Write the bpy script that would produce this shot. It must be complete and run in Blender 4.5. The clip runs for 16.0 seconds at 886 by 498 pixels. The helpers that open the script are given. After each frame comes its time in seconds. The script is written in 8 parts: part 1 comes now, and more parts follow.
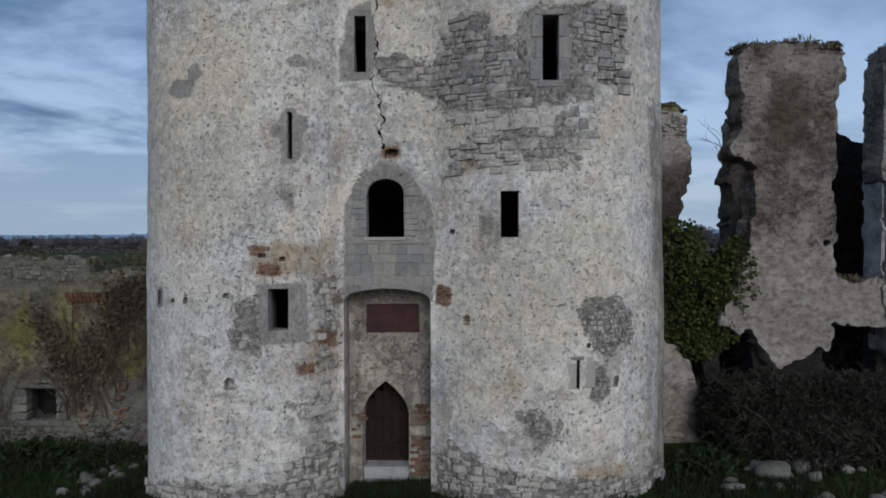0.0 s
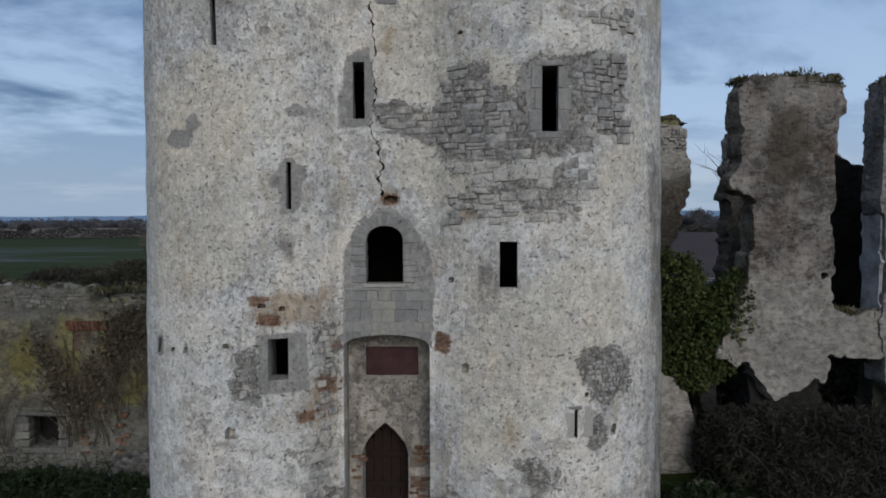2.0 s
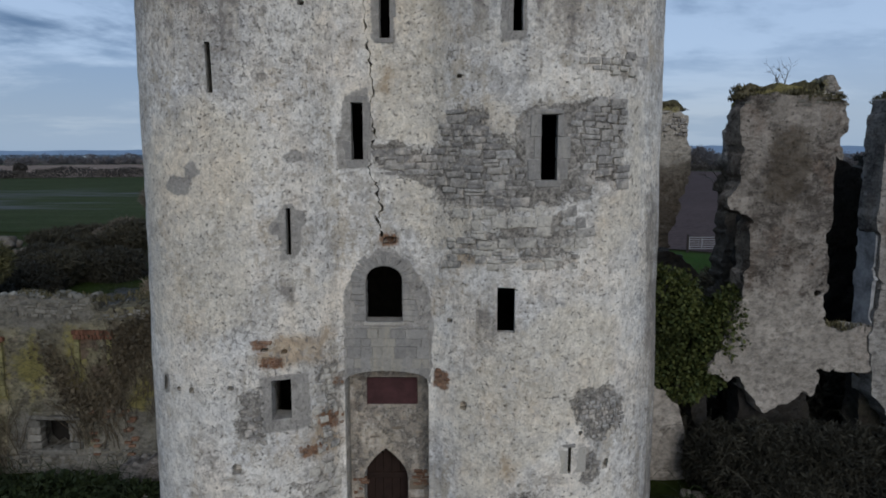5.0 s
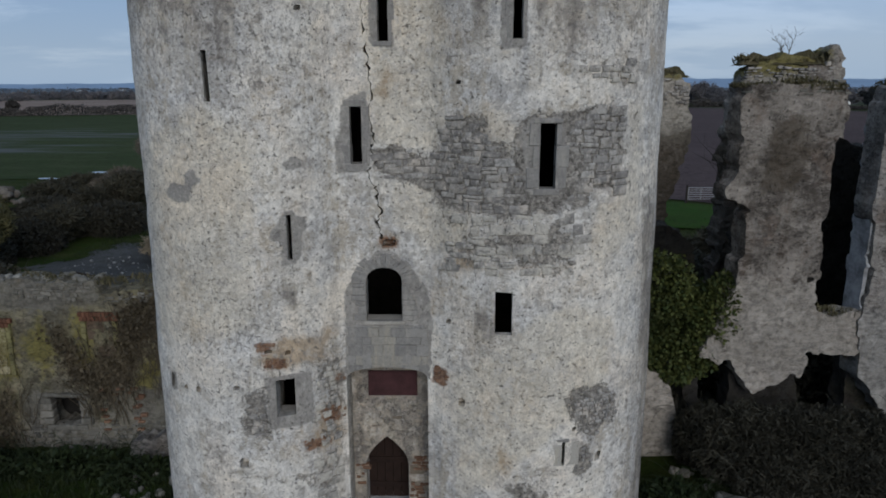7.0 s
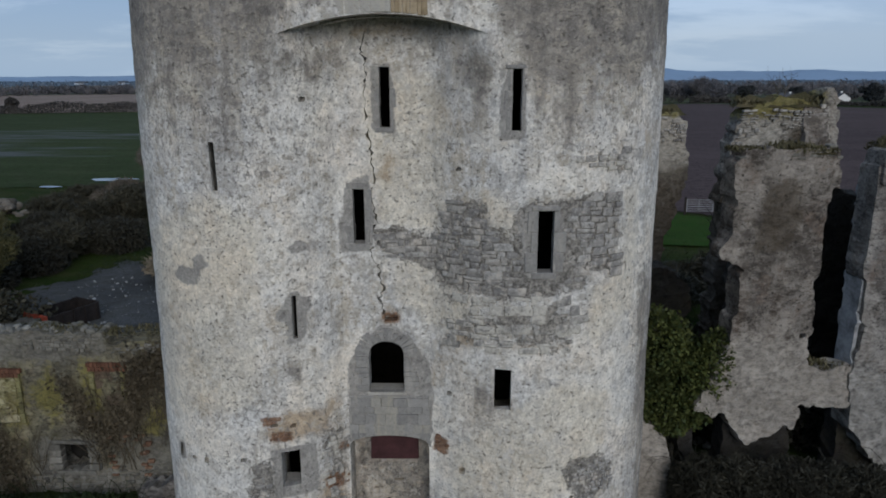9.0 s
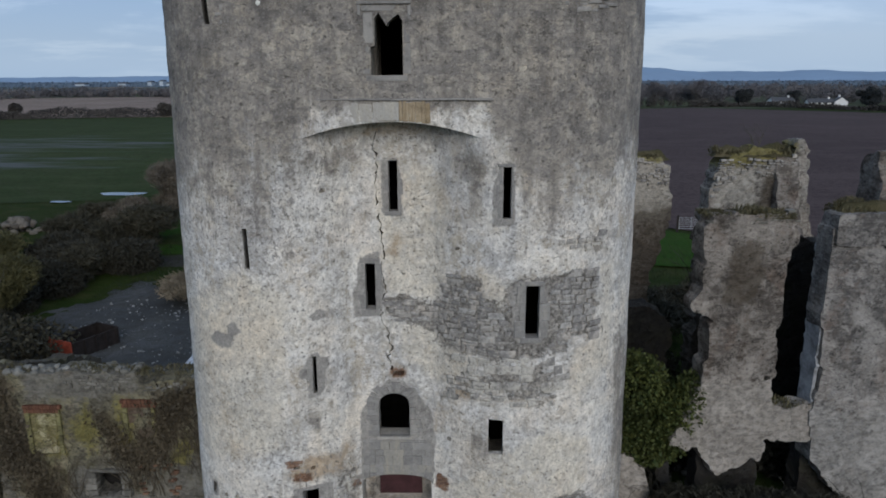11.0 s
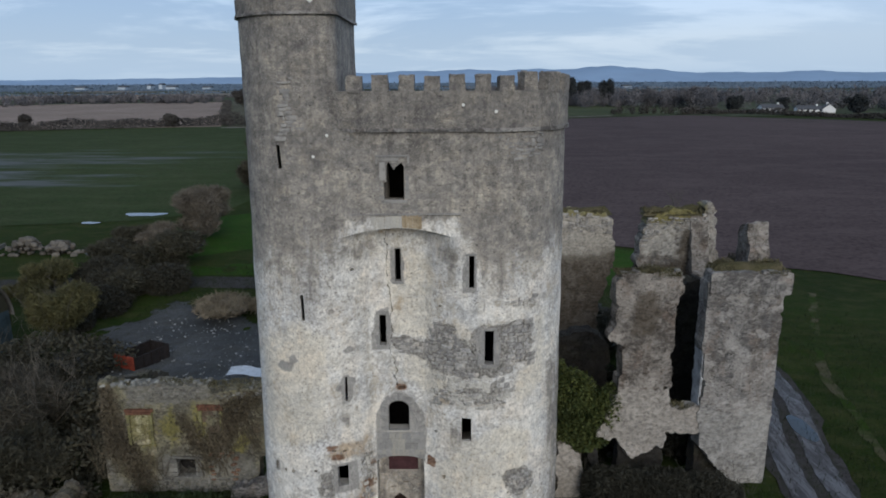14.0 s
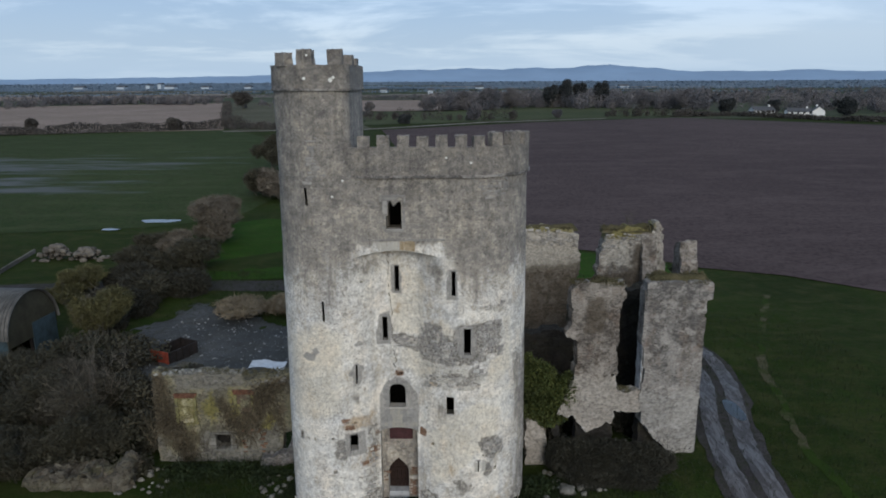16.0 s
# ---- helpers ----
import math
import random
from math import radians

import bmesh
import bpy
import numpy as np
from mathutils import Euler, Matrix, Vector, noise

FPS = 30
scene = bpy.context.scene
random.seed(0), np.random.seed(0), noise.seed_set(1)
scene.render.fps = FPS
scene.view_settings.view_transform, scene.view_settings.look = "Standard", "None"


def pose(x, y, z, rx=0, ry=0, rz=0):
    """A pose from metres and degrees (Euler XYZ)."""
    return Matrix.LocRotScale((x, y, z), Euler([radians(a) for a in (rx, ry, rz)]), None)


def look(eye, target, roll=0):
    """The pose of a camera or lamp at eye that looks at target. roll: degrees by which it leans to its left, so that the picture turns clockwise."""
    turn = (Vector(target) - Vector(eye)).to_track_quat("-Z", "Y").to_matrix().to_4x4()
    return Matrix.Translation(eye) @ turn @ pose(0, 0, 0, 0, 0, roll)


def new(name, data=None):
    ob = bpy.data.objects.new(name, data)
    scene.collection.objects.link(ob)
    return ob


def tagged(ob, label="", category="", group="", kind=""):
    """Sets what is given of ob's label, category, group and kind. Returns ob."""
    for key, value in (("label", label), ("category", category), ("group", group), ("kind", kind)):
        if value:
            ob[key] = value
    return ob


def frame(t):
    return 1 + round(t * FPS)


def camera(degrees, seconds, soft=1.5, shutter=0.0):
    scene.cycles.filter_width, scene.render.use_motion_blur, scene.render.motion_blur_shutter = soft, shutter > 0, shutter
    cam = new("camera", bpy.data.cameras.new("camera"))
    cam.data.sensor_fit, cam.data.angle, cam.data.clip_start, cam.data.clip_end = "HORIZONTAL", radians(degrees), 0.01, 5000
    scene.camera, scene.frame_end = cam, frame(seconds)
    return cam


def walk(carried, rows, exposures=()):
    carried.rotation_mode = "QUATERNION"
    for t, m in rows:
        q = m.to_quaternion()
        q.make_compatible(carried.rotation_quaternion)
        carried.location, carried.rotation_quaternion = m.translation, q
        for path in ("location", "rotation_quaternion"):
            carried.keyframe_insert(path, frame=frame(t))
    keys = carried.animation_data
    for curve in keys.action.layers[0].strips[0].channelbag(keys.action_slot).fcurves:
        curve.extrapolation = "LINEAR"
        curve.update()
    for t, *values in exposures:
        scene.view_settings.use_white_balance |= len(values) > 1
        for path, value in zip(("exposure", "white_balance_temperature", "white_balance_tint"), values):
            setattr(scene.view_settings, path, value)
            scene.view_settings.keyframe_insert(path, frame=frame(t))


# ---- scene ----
cam = camera(65.4, 16.0, 1.8)
SKY_GAIN, SUN_POWER = 0.55, 1.05
EXPOSURES = [(0.0, 0.57, 6100, 9), (4.0, 0.57, 6180, 10), (9.0, 0.68, 6150, 9), (12.0, 0.91, 6180, 10), (16.0, 1.06, 6380, 8)]
METRES, EYE, TILT, LEAN, TURN = 24.0, 5.1, 0.0, 0.0, 0.9
ROWS = [
    (0.0, 0.0, 0.0, 0.0, -0.0, -0.92, 0.13),
    (0.5, 0.0003, 0.0001, 0.0138, -0.02, -0.92, 0.14),
    (1.0, 0.0004, 0.0002, 0.0267, -0.05, -0.98, 0.15),
    (1.5, 0.0002, 0.0001, 0.0401, -0.06, -1.63, 0.13),
    (2.0, 0.0001, 0.0001, 0.0536, -0.08, -2.47, 0.13),
    (2.5, 0.0, -0.0, 0.0697, -0.1, -3.4, 0.12),
    (3.0, 0.0001, -0.0003, 0.0841, -0.09, -4.2, 0.1),
    (3.5, -0.0002, -0.0003, 0.0991, -0.1, -5.04, 0.1),
    (4.0, 0.0001, 0.0005, 0.114, -0.11, -5.89, 0.08),
    (6.5, 0.0006, 0.0017, 0.1808, -0.24, -11.85, 0.06),
    (7.0, 0.0005, 0.0034, 0.1966, -0.26, -13.25, 0.07),
    (7.5, 0.0002, 0.0041, 0.2132, -0.28, -13.81, 0.09),
    (8.0, 0.0001, 0.0053, 0.2307, -0.28, -13.84, 0.08),
    (8.5, -0.0003, 0.0061, 0.2493, -0.3, -13.87, 0.06),
    (9.0, -0.0003, 0.004, 0.2691, -0.29, -13.86, 0.09),
    (9.5, -0.0009, -0.0032, 0.2896, -0.29, -13.87, 0.08),
    (12.0, 0.0007, -0.1465, 0.397, -0.31, -13.81, 0.18),
    (12.5, 0.003, -0.1995, 0.4234, -0.34, -13.79, 0.21),
    (13.0, 0.0061, -0.2498, 0.4492, -0.37, -13.79, 0.24),
    (13.5, 0.0094, -0.3069, 0.4779, -0.4, -13.79, 0.25),
    (14.0, 0.0132, -0.3672, 0.5061, -0.44, -13.78, 0.27),
    (14.5, 0.0174, -0.4304, 0.5315, -0.47, -13.78, 0.29),
    (15.0, 0.021, -0.4911, 0.5548, -0.51, -13.79, 0.28),
    (15.5, 0.0251, -0.5631, 0.5803, -0.56, -13.83, 0.29),
    (16.0, 0.0289, -0.6312, 0.6044, -0.6, -13.9, 0.3),
]
walk(cam, [(t, pose(0, 0, EYE, TILT, LEAN, TURN) @ pose(METRES * x, METRES * y, METRES * z, 90 + pitch, roll, yaw)) for t, x, y, z, yaw, pitch, roll in ROWS],
     EXPOSURES)

# ---- world, sun ----
SUN_EL, SUN_AZ = 22.0, 168.0   # azimuth the light comes from, degrees clockwise from +y


def link(nt, a, b):
    nt.links.new(a, b)


def ramp(nt, src, stops, smooth=False):
    n = nt.nodes.new("ShaderNodeValToRGB")
    el = n.color_ramp.elements
    while len(el) < len(stops):
        el.new(0.5)
    for e, (p, c) in zip(el, stops):
        e.position = p
        e.color = (c, c, c, 1) if isinstance(c, (int, float)) else (*c, 1)
    if smooth:
        n.color_ramp.interpolation = "EASE"
    link(nt, src, n.inputs[0])
    return n.outputs[0]


def math_node(nt, op, a, b=None, clamp=False):
    n = nt.nodes.new("ShaderNodeMath")
    n.operation, n.use_clamp = op, clamp
    for i, v in enumerate((a, b)):
        if v is None:
            continue
        if isinstance(v, (int, float)):
            n.inputs[i].default_value = v
        else:
            link(nt, v, n.inputs[i])
    return n.outputs[0]


def mix_rgb(nt, fac, a, b, mode="MIX"):
    n = nt.nodes.new("ShaderNodeMix")
    n.data_type, n.blend_type, n.clamp_factor = "RGBA", mode, True
    for sock, v in ((n.inputs[0], fac), (n.inputs[6], a), (n.inputs[7], b)):
        if isinstance(v, (int, float)):
            sock.default_value = v
        elif isinstance(v, tuple):
            sock.default_value = (*v, 1)
        else:
            link(nt, v, sock)
    return n.outputs[2]


def noise_tex(nt, vec, scale, detail=4, rough=0.6, dist=0.0, out=0):
    n = nt.nodes.new("ShaderNodeTexNoise")
    n.inputs["Scale"].default_value, n.inputs["Detail"].default_value = scale, detail
    n.inputs["Roughness"].default_value, n.inputs["Distortion"].default_value = rough, dist
    if vec is not None:
        link(nt, vec, n.inputs["Vector"])
    return n.outputs[out]


def stretched(nt, vec, sx, sy, sz):
    n = nt.nodes.new("ShaderNodeMapping")
    n.inputs["Scale"].default_value = (sx, sy, sz)
    link(nt, vec, n.inputs["Vector"])
    return n.outputs[0]


world = bpy.data.worlds.new("dusk_sky")
world.use_nodes = True
scene.world = world
wt = world.node_tree
wt.nodes.clear()
w_out, w_bg = wt.nodes.new("ShaderNodeOutputWorld"), wt.nodes.new("ShaderNodeBackground")
sky = wt.nodes.new("ShaderNodeTexSky")
sky.sky_type, sky.sun_disc = "NISHITA", False
sky.sun_elevation, sky.sun_rotation = radians(SUN_EL), radians(SUN_AZ)
w_co = wt.nodes.new("ShaderNodeTexCoord").outputs["Generated"]
w_sep = wt.nodes.new("ShaderNodeSeparateXYZ")
link(wt, w_co, w_sep.inputs[0])
up = math_node(wt, "MAXIMUM", w_sep.outputs[2], 0.0)
# the cloud deck: directions projected on a flat layer overhead
den = math_node(wt, "ADD", up, 0.14)
comb = wt.nodes.new("ShaderNodeCombineXYZ")
link(wt, math_node(wt, "DIVIDE", w_sep.outputs[0], den), comb.inputs[0])
link(wt, math_node(wt, "DIVIDE", w_sep.outputs[1], den), comb.inputs[1])
deck = comb.outputs[0]
cl_big = noise_tex(wt, stretched(wt, deck, 0.50, 0.62, 1), 1.0, 7, 0.58, 0.4)
cl_fine = noise_tex(wt, stretched(wt, deck, 0.9, 1.5, 1), 1.6, 6, 0.55, 0.6)
cl = math_node(wt, "ADD", math_node(wt, "MULTIPLY", cl_big, 0.86), math_node(wt, "MULTIPLY", cl_fine, 0.14))
cover = math_node(wt, "MULTIPLY", ramp(wt, cl, [(0.42, 0.0), (0.545, 1.0)], True), ramp(wt, up, [(0.0, 0.35), (0.05, 0.62), (0.105, 0.62), (0.15, 1.0)], True))
# pale band low over the land, bluer and greyer above
clear = ramp(wt, up, [(0.0, (0.43, 0.55, 0.70)), (0.05, (0.55, 0.645, 0.765)), (0.13, (0.53, 0.68, 0.90)), (0.35, (0.40, 0.56, 0.82)), (1.0, (0.42, 0.50, 0.62))])
grey = ramp(wt, up, [(0.0, (0.32, 0.45, 0.62)), (0.11, (0.19, 0.31, 0.50)), (0.15, (0.135, 0.225, 0.385)), (0.32, (0.165, 0.265, 0.44)), (1.0, (0.36, 0.40, 0.46))])
cover = math_node(wt, "MULTIPLY", cover, ramp(wt, w_sep.outputs[0], [(0.0, 1.0), (0.22, 0.93), (0.45, 0.54)]))
clouds = mix_rgb(wt, cover, clear, grey)
sky_k = wt.nodes.new("ShaderNodeVectorMath")
sky_k.operation = "SCALE"
sky_k.inputs[3].default_value = 0.10
link(wt, sky.outputs[0], sky_k.inputs[0])
total = mix_rgb(wt, 0.92, sky_k.outputs[0], clouds)
link(wt, total, w_bg.inputs["Color"])
w_bg.inputs["Strength"].default_value = SKY_GAIN
link(wt, w_bg.outputs[0], w_out.inputs["Surface"])

sun_data = bpy.data.lights.new("sun", "SUN")
sun_data.energy, sun_data.angle, sun_data.color = SUN_POWER, radians(35), (1.0, 0.93, 0.84)
sun = new("sun", sun_data)
_az, _el = radians(SUN_AZ), radians(SUN_EL)
sun.matrix_world = look((60 * math.sin(_az), 60 * math.cos(_az), 40), (60 * math.sin(_az) - math.sin(_az) * math.cos(_el), 60 * math.cos(_az) - math.cos(_az) * math.cos(_el), 40 - math.sin(_el)))

# ---- materials ----


def material(name):
    m = bpy.data.materials.new(name)
    m.use_nodes = True
    nt = m.node_tree
    b = nt.nodes["Principled BSDF"]
    b.inputs["Specular IOR Level"].default_value = 0.25
    pos = nt.nodes.new("ShaderNodeNewGeometry").outputs["Position"]
    return m, nt, b, pos


def bump(nt, b, height, strength, distance):
    n = nt.nodes.new("ShaderNodeBump")
    n.inputs["Strength"].default_value, n.inputs["Distance"].default_value = strength, distance
    link(nt, height, n.inputs["Height"])
    link(nt, n.outputs[0], b.inputs["Normal"])


def attr(nt, name):
    n = nt.nodes.new("ShaderNodeAttribute")
    n.attribute_name = name
    return n.outputs["Fac"]


def obj_random(nt):
    return nt.nodes.new("ShaderNodeObjectInfo").outputs["Random"]


def voronoi(nt, vec, scale, feature="F1", out="Distance"):
    n = nt.nodes.new("ShaderNodeTexVoronoi")
    n.feature = feature
    n.inputs["Scale"].default_value = scale
    link(nt, vec, n.inputs["Vector"])
    return n.outputs[out]


def wall_material():
    """Lime render over rubble: flaking coats of cream and grey, dark flecks, grey weathering, bare masonry."""
    m, nt, b, pos = material("lime_render")
    big = noise_tex(nt, pos, 0.55, 5, 0.62)
    mid = noise_tex(nt, pos, 2.4, 12, 0.74, 0.2)
    small = noise_tex(nt, pos, 9.0, 10, 0.78)
    fine = noise_tex(nt, pos, 24, 6, 0.75)
    streak = noise_tex(nt, stretched(nt, pos, 2.4, 2.4, 0.28), 1.0, 7, 0.68)

    def centred(v, k):
        return math_node(nt, "MULTIPLY", math_node(nt, "SUBTRACT", v, 0.5), k)

    both = math_node(nt, "ADD", math_node(nt, "MULTIPLY", mid, 0.5), math_node(nt, "MULTIPLY", small, 0.5))
    both = math_node(nt, "ADD", both, centred(big, 0.30))
    top_coat = mix_rgb(nt, ramp(nt, big, [(0.38, 0.0), (0.60, 1.0)]), (0.70, 0.695, 0.68), (0.745, 0.715, 0.655))
    under = mix_rgb(nt, ramp(nt, streak, [(0.42, 0.0), (0.60, 1.0)]), (0.39, 0.38, 0.365), (0.45, 0.41, 0.345))
    base = mix_rgb(nt, ramp(nt, both, [(0.448, 0.03), (0.505, 0.8), (0.59, 1.0)]), under, top_coat)
    wash = math_node(nt, "ADD", attr(nt, "cream"), centred(mid, 1.2))
    base = mix_rgb(nt, ramp(nt, wash, [(0.40, 0.0), (0.70, 0.65)]), base, mix_rgb(nt, ramp(nt, small, [(0.38, 0.0), (0.55, 1.0)]), (0.47, 0.42, 0.34), (0.655, 0.605, 0.505)))
    rust = math_node(nt, "ADD", attr(nt, "ochre"), centred(mid, 1.5))
    base = mix_rgb(nt, ramp(nt, rust, [(0.42, 0.0), (0.75, 0.75)]), base, mix_rgb(nt, small, (0.27, 0.185, 0.11), (0.44, 0.34, 0.21)))
    stain = noise_tex(nt, pos, 1.5, 8, 0.7)
    base = mix_rgb(nt, ramp(nt, stain, [(0.58, 0.0), (0.72, 0.45)]), base, (0.42, 0.345, 0.245))
    # cool and warm washes of old limewash
    wash2 = ramp(nt, noise_tex(nt, stretched(nt, pos, 1.0, 1.0, 0.7), 0.9, 6, 0.66), [(0.36, (1.03, 0.985, 0.935)), (0.50, (1.0, 1.0, 1.0)), (0.62, (0.965, 0.975, 0.99))])
    base = mix_rgb(nt, 1.0, base, wash2, "MULTIPLY")
    mottle = noise_tex(nt, stretched(nt, pos, 1.0, 1.0, 0.75), 7.0, 12, 0.82, 0.3)
    base = mix_rgb(nt, 1.0, base, ramp(nt, mottle, [(0.34, 0.64), (0.47, 0.95), (0.60, 1.17)]), "MULTIPLY")
    scar = ramp(nt, noise_tex(nt, pos, 4.5, 9, 0.70, 0.3), [(0.54, 0.0), (0.60, 0.55), (0.75, 0.75)])
    base = mix_rgb(nt, scar, base, mix_rgb(nt, ramp(nt, big, [(0.4, 0.0), (0.6, 1.0)]), (0.455, 0.44, 0.425), (0.51, 0.47, 0.41)))
    red = math_node(nt, "ADD", attr(nt, "brick"), math_node(nt, "ADD", centred(mid, 1.2), centred(small, 1.0)))
    base = mix_rgb(nt, ramp(nt, red, [(0.44, 0.0), (0.60, 0.95)]), base, mix_rgb(nt, ramp(nt, small, [(0.40, 0.0), (0.60, 1.0)]), (0.085, 0.045, 0.026), (0.27, 0.145, 0.082)))
    # grey weathering, with faint courses of the stone behind it
    gr = math_node(nt, "ADD", attr(nt, "grey"), math_node(nt, "ADD", math_node(nt, "ADD", centred(mid, 2.0), centred(streak, 1.0)), centred(small, 1.2)))
    lichen = mix_rgb(nt, ramp(nt, both, [(0.42, 0.0), (0.56, 1.0)]), (0.160, 0.151, 0.142), (0.305, 0.286, 0.261))
    warp = nt.nodes.new("ShaderNodeVectorMath")
    warp.operation = "MULTIPLY_ADD"
    warp.inputs[1].default_value = (0.12, 0.12, 0.12)
    link(nt, noise_tex(nt, pos, 3.0, 3, 0.6, 0.0, 1), warp.inputs[0])
    link(nt, pos, warp.inputs[2])
    tone = voronoi(nt, stretched(nt, warp.outputs[0], 3.4, 3.4, 6.6), 1.0, "F1", "Color")
    base = mix_rgb(nt, 0.85, base, mix_rgb(nt, tone, (0.86, 0.86, 0.87), (1.09, 1.08, 1.06)), "MULTIPLY")
    lichen = mix_rgb(nt, 0.9, lichen, mix_rgb(nt, tone, (0.72, 0.71, 0.72), (1.30, 1.26, 1.16)), "MULTIPLY")
    drip = noise_tex(nt, stretched(nt, pos, 4.2, 4.2, 0.42), 1.0, 5, 0.62)
    lichen = mix_rgb(nt, ramp(nt, drip, [(0.38, 0.75), (0.52, 0.0)]), lichen, mix_rgb(nt, 1.0, lichen, (0.66, 0.65, 0.66), "MULTIPLY"))
    lichen = mix_rgb(nt, ramp(nt, noise_tex(nt, pos, 3.2, 7, 0.7), [(0.55, 0.0), (0.66, 0.7)]), lichen, (0.40, 0.375, 0.32))
    lichen = mix_rgb(nt, 1.0, lichen, ramp(nt, noise_tex(nt, stretched(nt, pos, 1.0, 1.0, 0.8), 1.7, 9, 0.72, 0.3), [(0.36, (0.72, 0.71, 0.72)), (0.50, (1.0, 1.0, 1.0)), (0.64, (1.38, 1.34, 1.25))]), "MULTIPLY")
    hollow = noise_tex(nt, stretched(nt, pos, 1.25, 1.25, 1.7), 5.0, 5, 0.60)
    lichen = mix_rgb(nt, ramp(nt, hollow, [(0.33, 0.85), (0.385, 0.0)]), lichen, (0.060, 0.054, 0.048))
    course = noise_tex(nt, stretched(nt, pos, 2.2, 2.2, 6.5), 1.3, 3, 0.5)
    seam = ramp(nt, course, [(0.47, 0.0), (0.50, 0.85), (0.53, 0.0)])
    lichen = mix_rgb(nt, math_node(nt, "MULTIPLY", seam, ramp(nt, stain, [(0.42, 0.0), (0.58, 1.0)])), lichen, (0.11, 0.10, 0.092))
    lichen = mix_rgb(nt, ramp(nt, math_node(nt, "MULTIPLY", attr(nt, "grey"), 0.5), [(0.5, 0.0), (0.75, 1.0)]), lichen, mix_rgb(nt, 1.0, lichen, (0.64, 0.635, 0.645), "MULTIPLY"))
    base = mix_rgb(nt, ramp(nt, gr, [(0.40, 0.0), (0.50, 0.55), (0.70, 0.97)]), base, lichen)
    # bare masonry: uneven mortar between the stones
    br = math_node(nt, "ADD", attr(nt, "bare"), math_node(nt, "ADD", centred(mid, 1.9), centred(small, 1.1)))
    bare = ramp(nt, br, [(0.47, 0.0), (0.53, 1.0)])
    rub = mix_rgb(nt, ramp(nt, small, [(0.42, 0.0), (0.60, 1.0)]), (0.095, 0.088, 0.080), mix_rgb(nt, ramp(nt, mid, [(0.35, 0.0), (0.6, 1.0)]), (0.23, 0.22, 0.205), (0.42, 0.39, 0.345)))
    base = mix_rgb(nt, bare, base, rub)
    cem = math_node(nt, "ADD", attr(nt, "cement"), math_node(nt, "ADD", centred(small, 0.6), centred(mid, 1.0)))
    plain = mix_rgb(nt, ramp(nt, mid, [(0.38, 0.0), (0.6, 1.0)]), (0.212, 0.202, 0.191), (0.31, 0.296, 0.275))
    plain = mix_rgb(nt, 1.0, plain, ramp(nt, mottle, [(0.34, 0.70), (0.48, 0.98), (0.60, 1.18)]), "MULTIPLY")
    plain = mix_rgb(nt, ramp(nt, noise_tex(nt, pos, 3.4, 9, 0.72, 0.4), [(0.52, 0.0), (0.66, 0.6)]), plain, (0.43, 0.415, 0.375))
    base = mix_rgb(nt, ramp(nt, cem, [(0.45, 0.0), (0.55, 0.94)]), base, plain)
    # short upright flecks where the dash coat has dropped out
    dash = noise_tex(nt, stretched(nt, pos, 1.0, 1.0, 0.6), 15.0, 5, 0.66, 0.4)
    dashes = ramp(nt, math_node(nt, "SUBTRACT", dash, math_node(nt, "MULTIPLY", attr(nt, "fleck"), 0.075)), [(0.32, 0.72), (0.40, 0.0)])
    base = mix_rgb(nt, dashes, base, (0.175, 0.165, 0.158))
    # flecks and pits in the harling
    pit = noise_tex(nt, stretched(nt, pos, 1.0, 1.0, 1.25), 13.0, 5, 0.66)
    pits = ramp(nt, pit, [(0.350, 1.0), (0.405, 0.0)])
    base = mix_rgb(nt, math_node(nt, "MULTIPLY", pits, 0.78), base, (0.125, 0.115, 0.105))
    base = mix_rgb(nt, ramp(nt, fine, [(0.30, 0.62), (0.46, 0.0), (0.56, 0.0), (0.70, 0.42)]), base, mix_rgb(nt, ramp(nt, fine, [(0.45, 0.0), (0.55, 1.0)]), (0.17, 0.16, 0.15), (0.72, 0.69, 0.62)))
    link(nt, base, b.inputs["Base Color"])
    b.inputs["Roughness"].default_value = 0.92
    h = math_node(nt, "ADD", math_node(nt, "MULTIPLY", both, 1.1), math_node(nt, "MULTIPLY", fine, 0.35))
    h = math_node(nt, "SUBTRACT", h, math_node(nt, "MULTIPLY", pits, 0.4))
    h = math_node(nt, "SUBTRACT", h, math_node(nt, "MULTIPLY", bare, 0.6))
    bump(nt, b, h, 0.8, 0.045)
    return m


